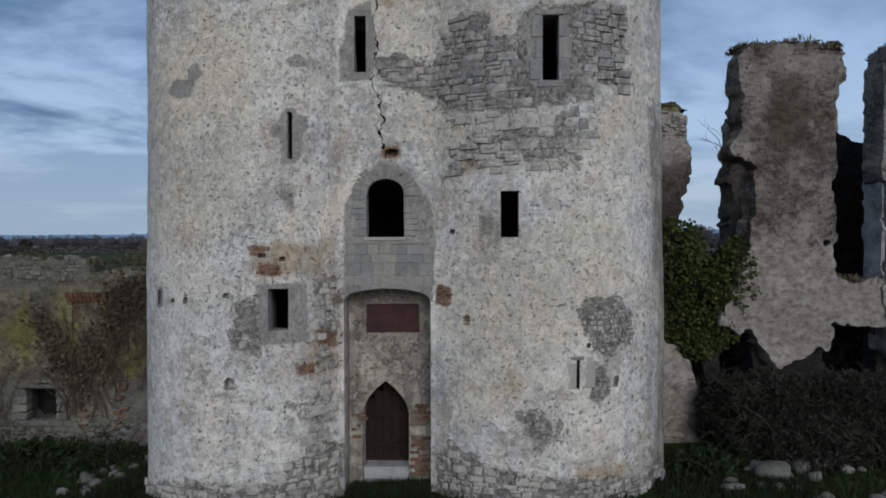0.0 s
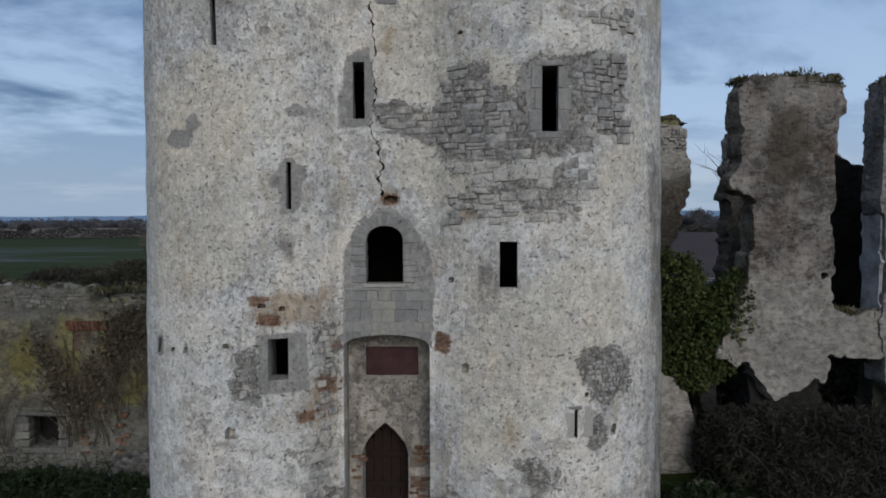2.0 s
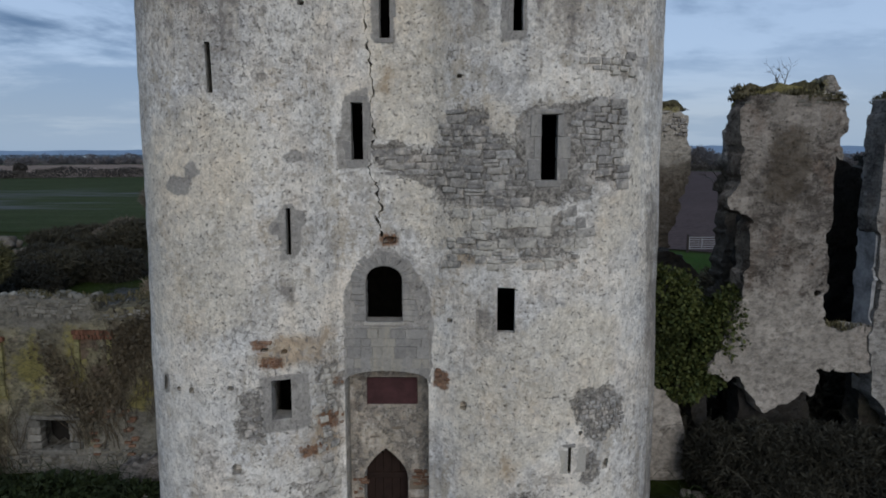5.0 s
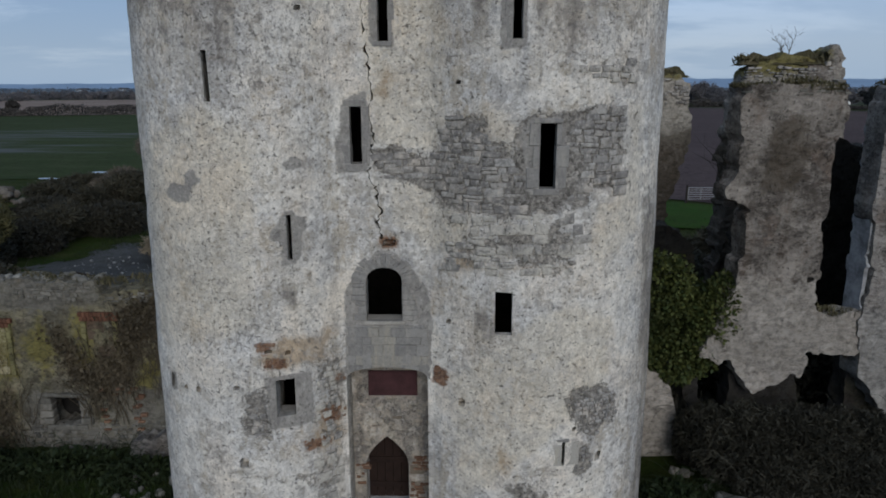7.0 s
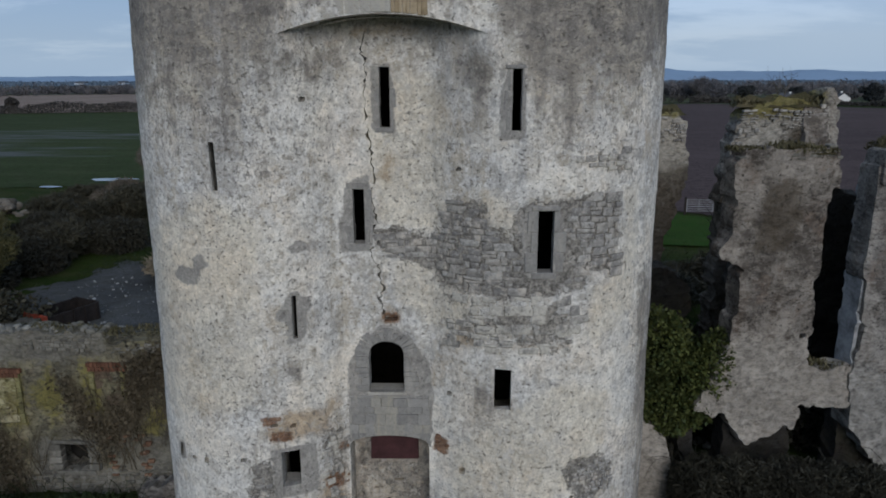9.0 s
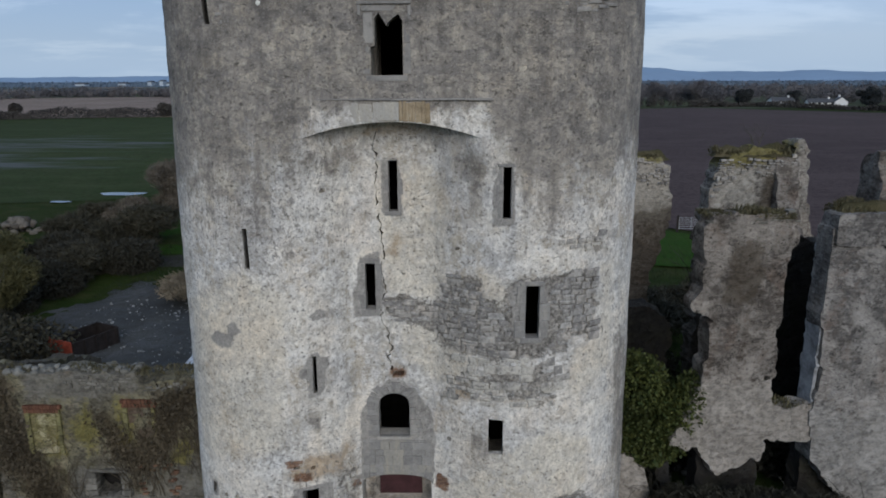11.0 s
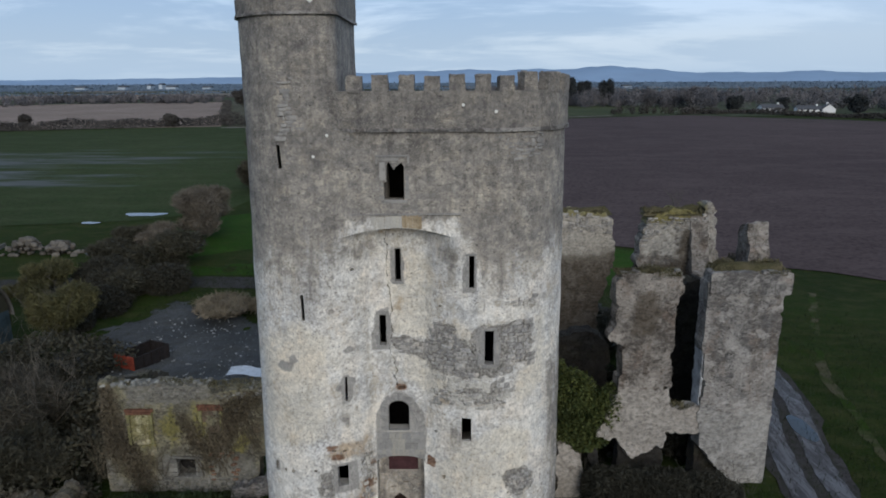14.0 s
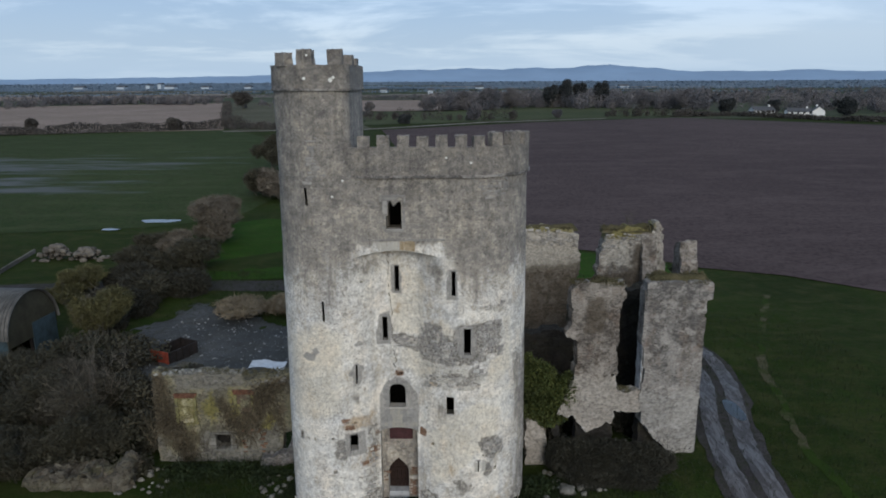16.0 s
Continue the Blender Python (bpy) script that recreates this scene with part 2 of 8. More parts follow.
def stone_material(name, dark, light, patch, scale=3.0, relief=0.03, courses=True, moss=0.0, cover=(0.46, 0.56), zones=False, pale=(0.19, 0.182, 0.165)):
    """Rubble walling with remains of mortar and lichen."""
    m, nt, b, pos = material(name)
    low_f = noise_tex(nt, pos, 0.55, 5, 0.62)
    mid = noise_tex(nt, pos, 2.0, 11, 0.72, 0.2)
    coarse = noise_tex(nt, stretched(nt, pos, 1.0, 1.0, 1.5), 5.0, 9, 0.76)
    fine = noise_tex(nt, pos, 17, 6, 0.72)
    streak = noise_tex(nt, stretched(nt, pos, 2.0, 2.0, 0.25), 1.0, 6, 0.65)
    cells = stretched(nt, pos, scale, scale, scale * (1.9 if courses else 1.1))
    tone = voronoi(nt, cells, 1.0, "F1", "Color")
    both = math_node(nt, "ADD", math_node(nt, "MULTIPLY", mid, 0.5), math_node(nt, "MULTIPLY", coarse, 0.5))
    col = mix_rgb(nt, ramp(nt, tone, [(0.25, 0.0), (0.75, 1.0)]), dark, light)
    col = mix_rgb(nt, ramp(nt, coarse, [(0.38, 0.0), (0.52, 1.0)]), tuple(0.55 * c for c in dark), col)
    pm = math_node(nt, "ADD", both, math_node(nt, "MULTIPLY", math_node(nt, "SUBTRACT", low_f, 0.5), 1.3))
    keep = ramp(nt, pm, [(cover[0], 0.0), (cover[1], 0.9)])
    col = mix_rgb(nt, keep, col, mix_rgb(nt, ramp(nt, fine, [(0.36, 0.0), (0.55, 1.0)]), tuple(0.68 * c for c in patch), patch))
    warm = ramp(nt, streak, [(0.50, 0.0), (0.68, 0.55)])
    col = mix_rgb(nt, warm, col, tuple(c * k for c, k in zip(dark, (1.0, 0.82, 0.66))))
    lump = noise_tex(nt, stretched(nt, pos, 1.0, 1.0, 2.1), 6.0, 8, 0.72, 0.25)
    col = mix_rgb(nt, ramp(nt, lump, [(0.52, 0.0), (0.62, 0.5)]), col, mix_rgb(nt, ramp(nt, low_f, [(0.4, 0.0), (0.6, 1.0)]), tuple(1.05 * c for c in patch), tuple(1.45 * c for c in patch)))
    col = mix_rgb(nt, ramp(nt, lump, [(0.36, 0.6), (0.45, 0.0)]), col, tuple(0.62 * c for c in dark))
    blush = ramp(nt, noise_tex(nt, pos, 1.3, 6, 0.7), [(0.54, 0.0), (0.68, 0.5)])
    col = mix_rgb(nt, blush, col, tuple(c * k for c, k in zip(light, (1.12, 0.90, 0.78))))
    crust = noise_tex(nt, stretched(nt, pos, 1.0, 1.0, 1.2), 1.5, 12, 0.68, 0.3)
    col = mix_rgb(nt, ramp(nt, crust, [(0.54, 0.0), (0.60, 0.6)]), col, mix_rgb(nt, fine, tuple(1.15 * c for c in patch), tuple(1.6 * c for c in patch)))
    col = mix_rgb(nt, ramp(nt, crust, [(0.40, 0.6), (0.46, 0.0)]), col, mix_rgb(nt, fine, tuple(0.6 * c for c in dark), tuple(1.1 * c for c in dark)))
    pits = ramp(nt, noise_tex(nt, pos, 9.0, 5, 0.66), [(0.35, 0.85), (0.41, 0.0)])
    col = mix_rgb(nt, pits, col, tuple(0.3 * c for c in dark))
    joint = math_node(nt, "ADD", both, math_node(nt, "MULTIPLY", lump, 0.9))
    if moss:
        low = noise_tex(nt, pos, 0.8, 5, 0.7)
        col = mix_rgb(nt, ramp(nt, low, [(0.50, 0.0), (0.66, moss)]), col, (0.10, 0.10, 0.035))
    if zones:
        for key, tint, k in (("pale", pale, 0.7), ("moss", (0.205, 0.182, 0.058), 0.85), ("brown", (0.070, 0.054, 0.036), 0.7)):
            z = math_node(nt, "ADD", attr(nt, key), math_node(nt, "MULTIPLY", math_node(nt, "SUBTRACT", both, 0.5), 2.4))
            col = mix_rgb(nt, ramp(nt, z, [(0.42, 0.0), (0.72, k)]), col, mix_rgb(nt, ramp(nt, coarse, [(0.38, 0.0), (0.56, 1.0)]), tuple(0.45 * c for c in tint), tint))
    link(nt, col, b.inputs["Base Color"])
    b.inputs["Roughness"].default_value = 0.95
    h = math_node(nt, "ADD", math_node(nt, "MULTIPLY", joint, math_node(nt, "SUBTRACT", 1.0, math_node(nt, "MULTIPLY", keep, 0.7))), math_node(nt, "MULTIPLY", fine, 0.8))
    bump(nt, b, h, 0.8, relief)
    return m


def piece_material(name, dark, light, rough=0.92, scale=9.0, spot=(0.45, 0.44, 0.40), spots=0.35):
    """Separate pieces of stone, brick or timber, each with its own tone."""
    m, nt, b, pos = material(name)
    fine = noise_tex(nt, pos, scale, 6, 0.7)
    col = mix_rgb(nt, obj_random(nt), dark, light)
    col = mix_rgb(nt, ramp(nt, fine, [(0.3, 0.7), (0.5, 0.0)]), col, tuple(0.45 * c for c in dark))
    col = mix_rgb(nt, ramp(nt, fine, [(0.56, 0.0), (0.70, spots)]), col, spot)
    link(nt, col, b.inputs["Base Color"])
    b.inputs["Roughness"].default_value = rough
    bump(nt, b, fine, 0.6, 0.02)
    return m


def rubble_material(name, tones, smear, cover):
    """Rubble stones in the wall: each its own tone, pitted, with the old render still smeared over part of them."""
    m, nt, b, pos = material(name)
    fine, mid = noise_tex(nt, pos, 15, 7, 0.72), noise_tex(nt, pos, 5.0, 8, 0.70)
    wide = noise_tex(nt, pos, 1.6, 6, 0.66)
    col = ramp(nt, obj_random(nt), [(k / (len(tones) - 1), c) for k, c in enumerate(tones)])
    col = mix_rgb(nt, ramp(nt, mid, [(0.36, 0.75), (0.54, 0.0)]), col, tuple(0.5 * c for c in tones[0]))
    col = mix_rgb(nt, ramp(nt, fine, [(0.52, 0.0), (0.66, 0.55)]), col, tuple(1.4 * c for c in tones[-1]))
    lime = math_node(nt, "ADD", math_node(nt, "MULTIPLY", wide, 0.6), math_node(nt, "MULTIPLY", mid, 0.4))
    col = mix_rgb(nt, ramp(nt, lime, [(cover, 0.0), (cover + 0.06, 0.85)]), col, mix_rgb(nt, ramp(nt, fine, [(0.4, 0.0), (0.6, 1.0)]), tuple(0.72 * c for c in smear), smear))
    col = mix_rgb(nt, ramp(nt, noise_tex(nt, pos, 11, 4, 0.6), [(0.33, 0.85), (0.39, 0.0)]), col, (0.07, 0.065, 0.06))
    link(nt, col, b.inputs["Base Color"])
    b.inputs["Roughness"].default_value = 0.94
    bump(nt, b, math_node(nt, "ADD", mid, math_node(nt, "MULTIPLY", fine, 0.6)), 0.9, 0.035)
    return m


def dressed_material(name, dark, light, stain):
    """Dressed blocks: close-grained, clouded and lime-stained, with worn edges that hardly show."""
    m, nt, b, pos = material(name)
    cloud, fine = noise_tex(nt, pos, 2.6, 8, 0.70, 0.2), noise_tex(nt, pos, 20, 6, 0.72)
    drip = noise_tex(nt, stretched(nt, pos, 5.0, 5.0, 0.8), 1.0, 6, 0.65)
    col = mix_rgb(nt, math_node(nt, "ADD", math_node(nt, "MULTIPLY", obj_random(nt), 0.55), math_node(nt, "MULTIPLY", ramp(nt, cloud, [(0.35, 0.0), (0.65, 1.0)]), 0.45)), dark, light)
    col = mix_rgb(nt, ramp(nt, drip, [(0.52, 0.0), (0.68, 0.65)]), col, stain)
    col = mix_rgb(nt, ramp(nt, fine, [(0.32, 0.65), (0.46, 0.0)]), col, tuple(0.5 * c for c in dark))
    col = mix_rgb(nt, ramp(nt, fine, [(0.56, 0.0), (0.70, 0.4)]), col, tuple(1.5 * c for c in light))
    link(nt, col, b.inputs["Base Color"])
    b.inputs["Roughness"].default_value = 0.93
    bump(nt, b, math_node(nt, "ADD", cloud, math_node(nt, "MULTIPLY", fine, 0.7)), 0.8, 0.025)
    return m


def ground_material(name, a, c, d, s1=0.08, s2=1.5, relief=0.08, rough=0.95, wet=(), rows=None):
    m, nt, b, pos = material(name)
    b.inputs["Specular IOR Level"].default_value = 0.04 if rough > 0.9 else 0.3
    n1, n2, n3 = noise_tex(nt, pos, s1, 5, 0.6), noise_tex(nt, pos, s2, 6, 0.7), noise_tex(nt, pos, s2 * 9, 5, 0.7)
    col = mix_rgb(nt, ramp(nt, n1, [(0.35, 0.0), (0.65, 1.0)]), a, c)
    col = mix_rgb(nt, ramp(nt, n2, [(0.42, 0.0), (0.68, 0.8)]), col, d)
    col = mix_rgb(nt, ramp(nt, n3, [(0.34, 0.75), (0.54, 0.0)]), col, tuple(0.4 * v for v in a))
    col = mix_rgb(nt, ramp(nt, noise_tex(nt, stretched(nt, pos, 1.0, 2.2, 1.0), s2 * 0.3, 6, 0.72), [(0.48, 0.0), (0.68, 0.55)]), col, tuple(1.35 * v for v in d))
    h = math_node(nt, "ADD", n2, math_node(nt, "MULTIPLY", n3, 0.5))
    if rows:
        w = nt.nodes.new("ShaderNodeTexWave")
        w.inputs["Scale"].default_value, w.inputs["Distortion"].default_value, w.inputs["Detail"].default_value = rows[1], 1.2, 3
        mp = nt.nodes.new("ShaderNodeMapping")
        mp.inputs["Rotation"].default_value = (0, 0, radians(rows[0]))
        link(nt, pos, mp.inputs["Vector"])
        link(nt, mp.outputs[0], w.inputs["Vector"])
        col = mix_rgb(nt, math_node(nt, "MULTIPLY", w.outputs["Fac"], rows[2]), col, rows[3])
        h = math_node(nt, "ADD", h, math_node(nt, "MULTIPLY", w.outputs["Fac"], 0.12))
    link(nt, col, b.inputs["Base Color"])
    b.inputs["Roughness"].default_value = rough
    for cx, cy, rx, ry, k in wet:
        mp = nt.nodes.new("ShaderNodeMapping")
        mp.inputs["Location"].default_value, mp.inputs["Scale"].default_value = (-cx / rx, -cy / ry, 0), (1 / rx, 1 / ry, 0)
        link(nt, pos, mp.inputs["Vector"])
        ln = nt.nodes.new("ShaderNodeVectorMath")
        ln.operation = "LENGTH"
        link(nt, mp.outputs[0], ln.inputs[0])
        streaks = noise_tex(nt, stretched(nt, pos, 0.035, 0.16, 1), 1.0, 7, 0.68)
        d = math_node(nt, "ADD", math_node(nt, "SUBTRACT", 1.0, ln.outputs["Value"]), math_node(nt, "MULTIPLY", math_node(nt, "SUBTRACT", streaks, 0.55), 4.0))
        pool = ramp(nt, d, [(0.10, 0.0), (0.75, k)])
        col = mix_rgb(nt, pool, col, (0.105, 0.112, 0.118))
    link(nt, col, b.inputs["Base Color"])
    bump(nt, b, h, 0.8, relief)
    return m


def leaf_material(name, a, c, rough=0.7, patchy=0.7):
    m, nt, b, pos = material(name)
    isl = nt.nodes.new("ShaderNodeNewGeometry").outputs["Random Per Island"]
    n = noise_tex(nt, pos, patchy, 3, 0.6)
    col = mix_rgb(nt, isl, a, c)
    col = mix_rgb(nt, ramp(nt, n, [(0.35, 0.55), (0.6, 0.0)]), col, tuple(0.45 * v for v in a))
    link(nt, col, b.inputs["Base Color"])
    b.inputs["Roughness"].default_value = rough
    return m


def far_leaf_material(name, a, c, scale):
    """Twigs far off: the tone goes by crown and branch, not by twig."""
    m, nt, b, pos = material(name)
    n1, n2 = noise_tex(nt, pos, scale, 3, 0.6), noise_tex(nt, pos, scale * 5, 3, 0.6)
    col = mix_rgb(nt, ramp(nt, n1, [(0.36, 0.0), (0.64, 1.0)]), a, c)
    col = mix_rgb(nt, ramp(nt, n2, [(0.36, 0.5), (0.55, 0.0)]), col, tuple(0.6 * v for v in a))
    link(nt, col, b.inputs["Base Color"])
    b.inputs["Roughness"].default_value = 0.9
    b.inputs["Specular IOR Level"].default_value = 0.0
    return m


def plain_material(name, col, rough=0.8, metal=0.0, var=0.35, scale=3.0):
    m, nt, b, pos = material(name)
    n = noise_tex(nt, pos, scale, 5, 0.7)
    out = mix_rgb(nt, ramp(nt, n, [(0.35, 0.0), (0.65, 1.0)]), tuple(v * (1 - var) for v in col), tuple(min(1, v * (1 + var)) for v in col))
    link(nt, out, b.inputs["Base Color"])
    b.inputs["Roughness"].default_value, b.inputs["Metallic"].default_value = rough, metal
    bump(nt, b, n, 0.3, 0.01)
    return m


M_WALL = wall_material()
M_RUIN = stone_material("ruin_stone", (0.080, 0.069, 0.060), (0.165, 0.147, 0.130), (0.245, 0.222, 0.197), 4.2, 0.06, True, 0.0, (0.46, 0.58), True, (0.43, 0.395, 0.35))
M_RUIN_GREY = stone_material("ruin_grey_stone", (0.105, 0.099, 0.095), (0.205, 0.193, 0.181), (0.27, 0.255, 0.237), 4.2, 0.06, True, 0.0, (0.46, 0.56), True, (0.36, 0.345, 0.32))
# near-black for overgrowth and for shade inside and under the hall
M_RUIN_DARK = stone_material("ruin_shade_overgrown_stone", (0.026, 0.024, 0.021), (0.05, 0.047, 0.042), (0.030, 0.028, 0.026), 3.0, 0.05, True, 0.12)
M_RUIN_MOSS = stone_material("ruin_mossy_stone", (0.10, 0.092, 0.070), (0.20, 0.184, 0.142), (0.205, 0.188, 0.125), 4.2, 0.05, True, 0.3, (0.46, 0.56), True)
M_STONE = rubble_material("rubble_piece", ((0.205, 0.195, 0.185), (0.29, 0.28, 0.265), (0.33, 0.31, 0.28), (0.39, 0.38, 0.36)), (0.52, 0.475, 0.42), 0.530)
M_SMEARED = rubble_material("lime_smeared_stone", ((0.25, 0.24, 0.228), (0.33, 0.318, 0.295), (0.39, 0.37, 0.335)), (0.56, 0.53, 0.47), 0.470)
M_DRESSED = dressed_material("dressed_stone", (0.195, 0.188, 0.180), (0.295, 0.286, 0.270), (0.37, 0.35, 0.31))
M_PALE = dressed_material("pale_stone", (0.33, 0.315, 0.285), (0.42, 0.40, 0.36), (0.47, 0.43, 0.35))
M_WARM = dressed_material("warm_dressed_stone", (0.25, 0.24, 0.218), (0.325, 0.308, 0.272), (0.40, 0.355, 0.27))
M_BRICK = piece_material("old_brick", (0.115, 0.064, 0.042), (0.21, 0.125, 0.082), 0.9, 7, (0.36, 0.31, 0.25), 0.75)
M_RED = plain_material("red_board", (0.052, 0.021, 0.023), 0.7, 0, 0.3)
M_DOOR = piece_material("door_timber", (0.016, 0.009, 0.007), (0.034, 0.017, 0.012), 0.85, 6.0, (0.04, 0.025, 0.02), 0.2)
M_SLAB = piece_material("threshold_stone", (0.30, 0.31, 0.32), (0.38, 0.39, 0.40), 0.8, 4.0)
# black that stands in for the shade inside the low wall's hole
M_HOLE_SHADE = plain_material("hole_shade_black", (0.012, 0.011, 0.010), 0.95, 0, 0.3)
# near-black: the dark of the tower room is put into this colour
M_DARKWALL = plain_material("dark_room_lining", (0.030, 0.028, 0.026), 0.95, 0, 0.4)
M_GRASS = ground_material("rough_grass", (0.015, 0.026, 0.006), (0.025, 0.043, 0.008), (0.036, 0.038, 0.014), 0.07, 0.9)
M_FIELD = ground_material("pasture", (0.028, 0.045, 0.015), (0.042, 0.060, 0.022), (0.046, 0.052, 0.024), 0.02, 0.3, 0.05, 0.95, ((-104, 150, 62, 26, 0.75), (-82, 118, 30, 12, 0.85), (-70, 110, 22, 6, 0.6)))
M_PLOUGH = ground_material("ploughed_soil", (0.062, 0.046, 0.046), (0.092, 0.069, 0.067), (0.078, 0.059, 0.058), 0.012, 0.20, 0.14, 0.95, (), (78, 0.16, 0.14, (0.048, 0.035, 0.033)))
M_STUBBLE = ground_material("stubble", (0.22, 0.172, 0.142), (0.32, 0.252, 0.21), (0.265, 0.208, 0.172), 0.02, 0.12, 0.05, 0.95, (), (-66, 0.045, 0.6, (0.12, 0.095, 0.08)))
M_FARLAND = ground_material("distant_farmland", (0.038, 0.055, 0.026), (0.080, 0.086, 0.052), (0.060, 0.066, 0.050), 0.008, 0.03, 0.02)
M_GRAVEL = ground_material("spoil_gravel", (0.062, 0.064, 0.066), (0.10, 0.102, 0.104), (0.042, 0.042, 0.036), 0.25, 2.0, 0.06)
M_MUD = ground_material("muddy_track", (0.044, 0.040, 0.041), (0.072, 0.066, 0.066), (0.024, 0.026, 0.016), 0.3, 1.2, 0.05, 0.92)


def rut_material():
    """Pale wet silt in broken streaks along the wheel marks, dark mud between."""
    m, nt, b, pos = material("wet_rut")
    along = noise_tex(nt, stretched(nt, pos, 2.6, 0.5, 1.0), 1.0, 8, 0.70, 0.8)
    fine = noise_tex(nt, pos, 6.0, 6, 0.7)
    silt = mix_rgb(nt, fine, (0.08, 0.077, 0.082), (0.15, 0.146, 0.154))
    col = mix_rgb(nt, ramp(nt, along, [(0.46, 0.0), (0.58, 1.0)]), mix_rgb(nt, fine, (0.028, 0.025, 0.025), (0.062, 0.055, 0.055)), silt)
    link(nt, col, b.inputs["Base Color"])
    b.inputs["Roughness"].default_value = 0.55
    bump(nt, b, along, 0.6, 0.05)
    return m


M_RUT = rut_material()
M_WATER = plain_material("puddle_water", (0.02, 0.025, 0.03), 0.04, 0, 0.05)
M_WATER.node_tree.nodes["Principled BSDF"].inputs["Specular IOR Level"].default_value = 0.5
M_IVY = leaf_material("ivy_leaf", (0.024, 0.039, 0.010), (0.082, 0.092, 0.024))
M_BRAMBLE = leaf_material("bramble", (0.022, 0.022, 0.016), (0.044, 0.041, 0.029))
M_TWIG = leaf_material("bare_twig", (0.038, 0.035, 0.026), (0.088, 0.078, 0.058))
M_TWIG_DARK = leaf_material("dark_twig", (0.026, 0.026, 0.017), (0.066, 0.060, 0.040))
M_OLIVE = leaf_material("olive_shrub_leaf", (0.052, 0.052, 0.020), (0.125, 0.115, 0.050))
M_STRAW = leaf_material("dead_grass", (0.14, 0.115, 0.08), (0.24, 0.20, 0.14))
M_BLADE = leaf_material("grass_blade", (0.009, 0.018, 0.005), (0.024, 0.036, 0.011))
M_DRYSTEM = leaf_material("dead_ivy_stem", (0.052, 0.043, 0.029), (0.115, 0.094, 0.062))
M_HEDGE = far_leaf_material("far_hedge", (0.048, 0.046, 0.044), (0.092, 0.085, 0.078), 0.10)
# distance haze is put into this base colour as blue
M_WOOD_FAR = far_leaf_material("haze_blue_wood", (0.095, 0.132, 0.178), (0.150, 0.192, 0.24), 0.006)
M_CONIFER = far_leaf_material("far_evergreen", (0.034, 0.039, 0.041), (0.058, 0.062, 0.064), 0.3)
M_BARK = plain_material("bark", (0.085, 0.078, 0.062), 0.95)
M_WHITE = plain_material("white_paint", (0.60, 0.60, 0.59), 0.8, 0, 0.05)
M_SLATE = plain_material("slate", (0.06, 0.062, 0.068), 0.7, 0, 0.2)


def path_material():
    """Trodden grass: straw-coloured wear in patches between living grass."""
    m, nt, b, pos = material("worn_grass")
    b.inputs["Specular IOR Level"].default_value = 0.04
    worn = noise_tex(nt, pos, 0.42, 6, 0.62, 0.3)
    fine = noise_tex(nt, pos, 5.0, 6, 0.7)
    col = mix_rgb(nt, ramp(nt, worn, [(0.44, 0.0), (0.60, 1.0)]), mix_rgb(nt, fine, (0.016, 0.032, 0.005), (0.028, 0.046, 0.009)), mix_rgb(nt, fine, (0.045, 0.044, 0.022), (0.095, 0.082, 0.052)))
    link(nt, col, b.inputs["Base Color"])
    b.inputs["Roughness"].default_value = 0.95
    bump(nt, b, fine, 0.5, 0.03)
    return m


M_PATH = path_material()
M_GLASS_DARK = plain_material("dark_pane", (0.02, 0.022, 0.025), 0.15, 0, 0.1)
M_RUST = plain_material("rusty_steel", (0.20, 0.042, 0.025), 0.7, 0.1, 0.4)
M_DARK_STEEL = plain_material("dark_steel", (0.022, 0.018, 0.017), 0.7, 0.2, 0.4)
M_OLIVE_SHEET = plain_material("olive_sheet", (0.036, 0.033, 0.021), 0.7, 0.1, 0.3, 1.0)
M_SHEET = plain_material("corrugated_sheet", (0.082, 0.080, 0.076), 0.6, 0.3, 0.4, 0.8)
M_SHED_WALL = plain_material("blue_sheet", (0.032, 0.050, 0.060), 0.7, 0.1, 0.35, 1.5)
M_GALV = plain_material("galvanised_steel", (0.42, 0.43, 0.44), 0.5, 0.6, 0.1)
M_PLASTIC = plain_material("white_sheeting", (0.50, 0.52, 0.55), 0.5, 0, 0.15)
M_BOULDER = piece_material("pale_boulder", (0.060, 0.054, 0.046), (0.155, 0.138, 0.116), 0.95, 4.0, (0.20, 0.185, 0.155), 0.5)
# the hills' blue is aerial haze painted as base colour
M_HILL = plain_material("haze_blue_hill", (0.215, 0.305, 0.425), 1.0, 0, 0.06, 0.003)
M_TOPGRASS = leaf_material("wall_top_grass", (0.062, 0.060, 0.028), (0.15, 0.13, 0.075))
M_ARCHSTONE = piece_material("ochre_stone", (0.25, 0.19, 0.115), (0.37, 0.30, 0.205), 0.92, 5.0, (0.5, 0.46, 0.38), 0.5)
M_ALCOVE = piece_material("alcove_stone", (0.165, 0.138, 0.107), (0.215, 0.183, 0.147), 0.94, 4.5, (0.30, 0.265, 0.22), 0.4)
M_LICHEN = piece_material("lichened_stone", (0.12, 0.112, 0.055), (0.21, 0.195, 0.095), 0.95, 6.0, (0.30, 0.28, 0.10), 0.5)
M_INFILL = stone_material("blocked_opening", (0.08, 0.06, 0.045), (0.16, 0.115, 0.085), (0.12, 0.095, 0.07), 5.0, 0.03)
M_INFILL_PALE = stone_material("lichened_infill", (0.15, 0.135, 0.06), (0.26, 0.24, 0.12), (0.34, 0.315, 0.21), 5.0, 0.03)
M_TURF = ground_material("wall_top_turf", (0.052, 0.050, 0.024), (0.085, 0.076, 0.042), (0.105, 0.088, 0.056), 0.8, 3.0, 0.08)
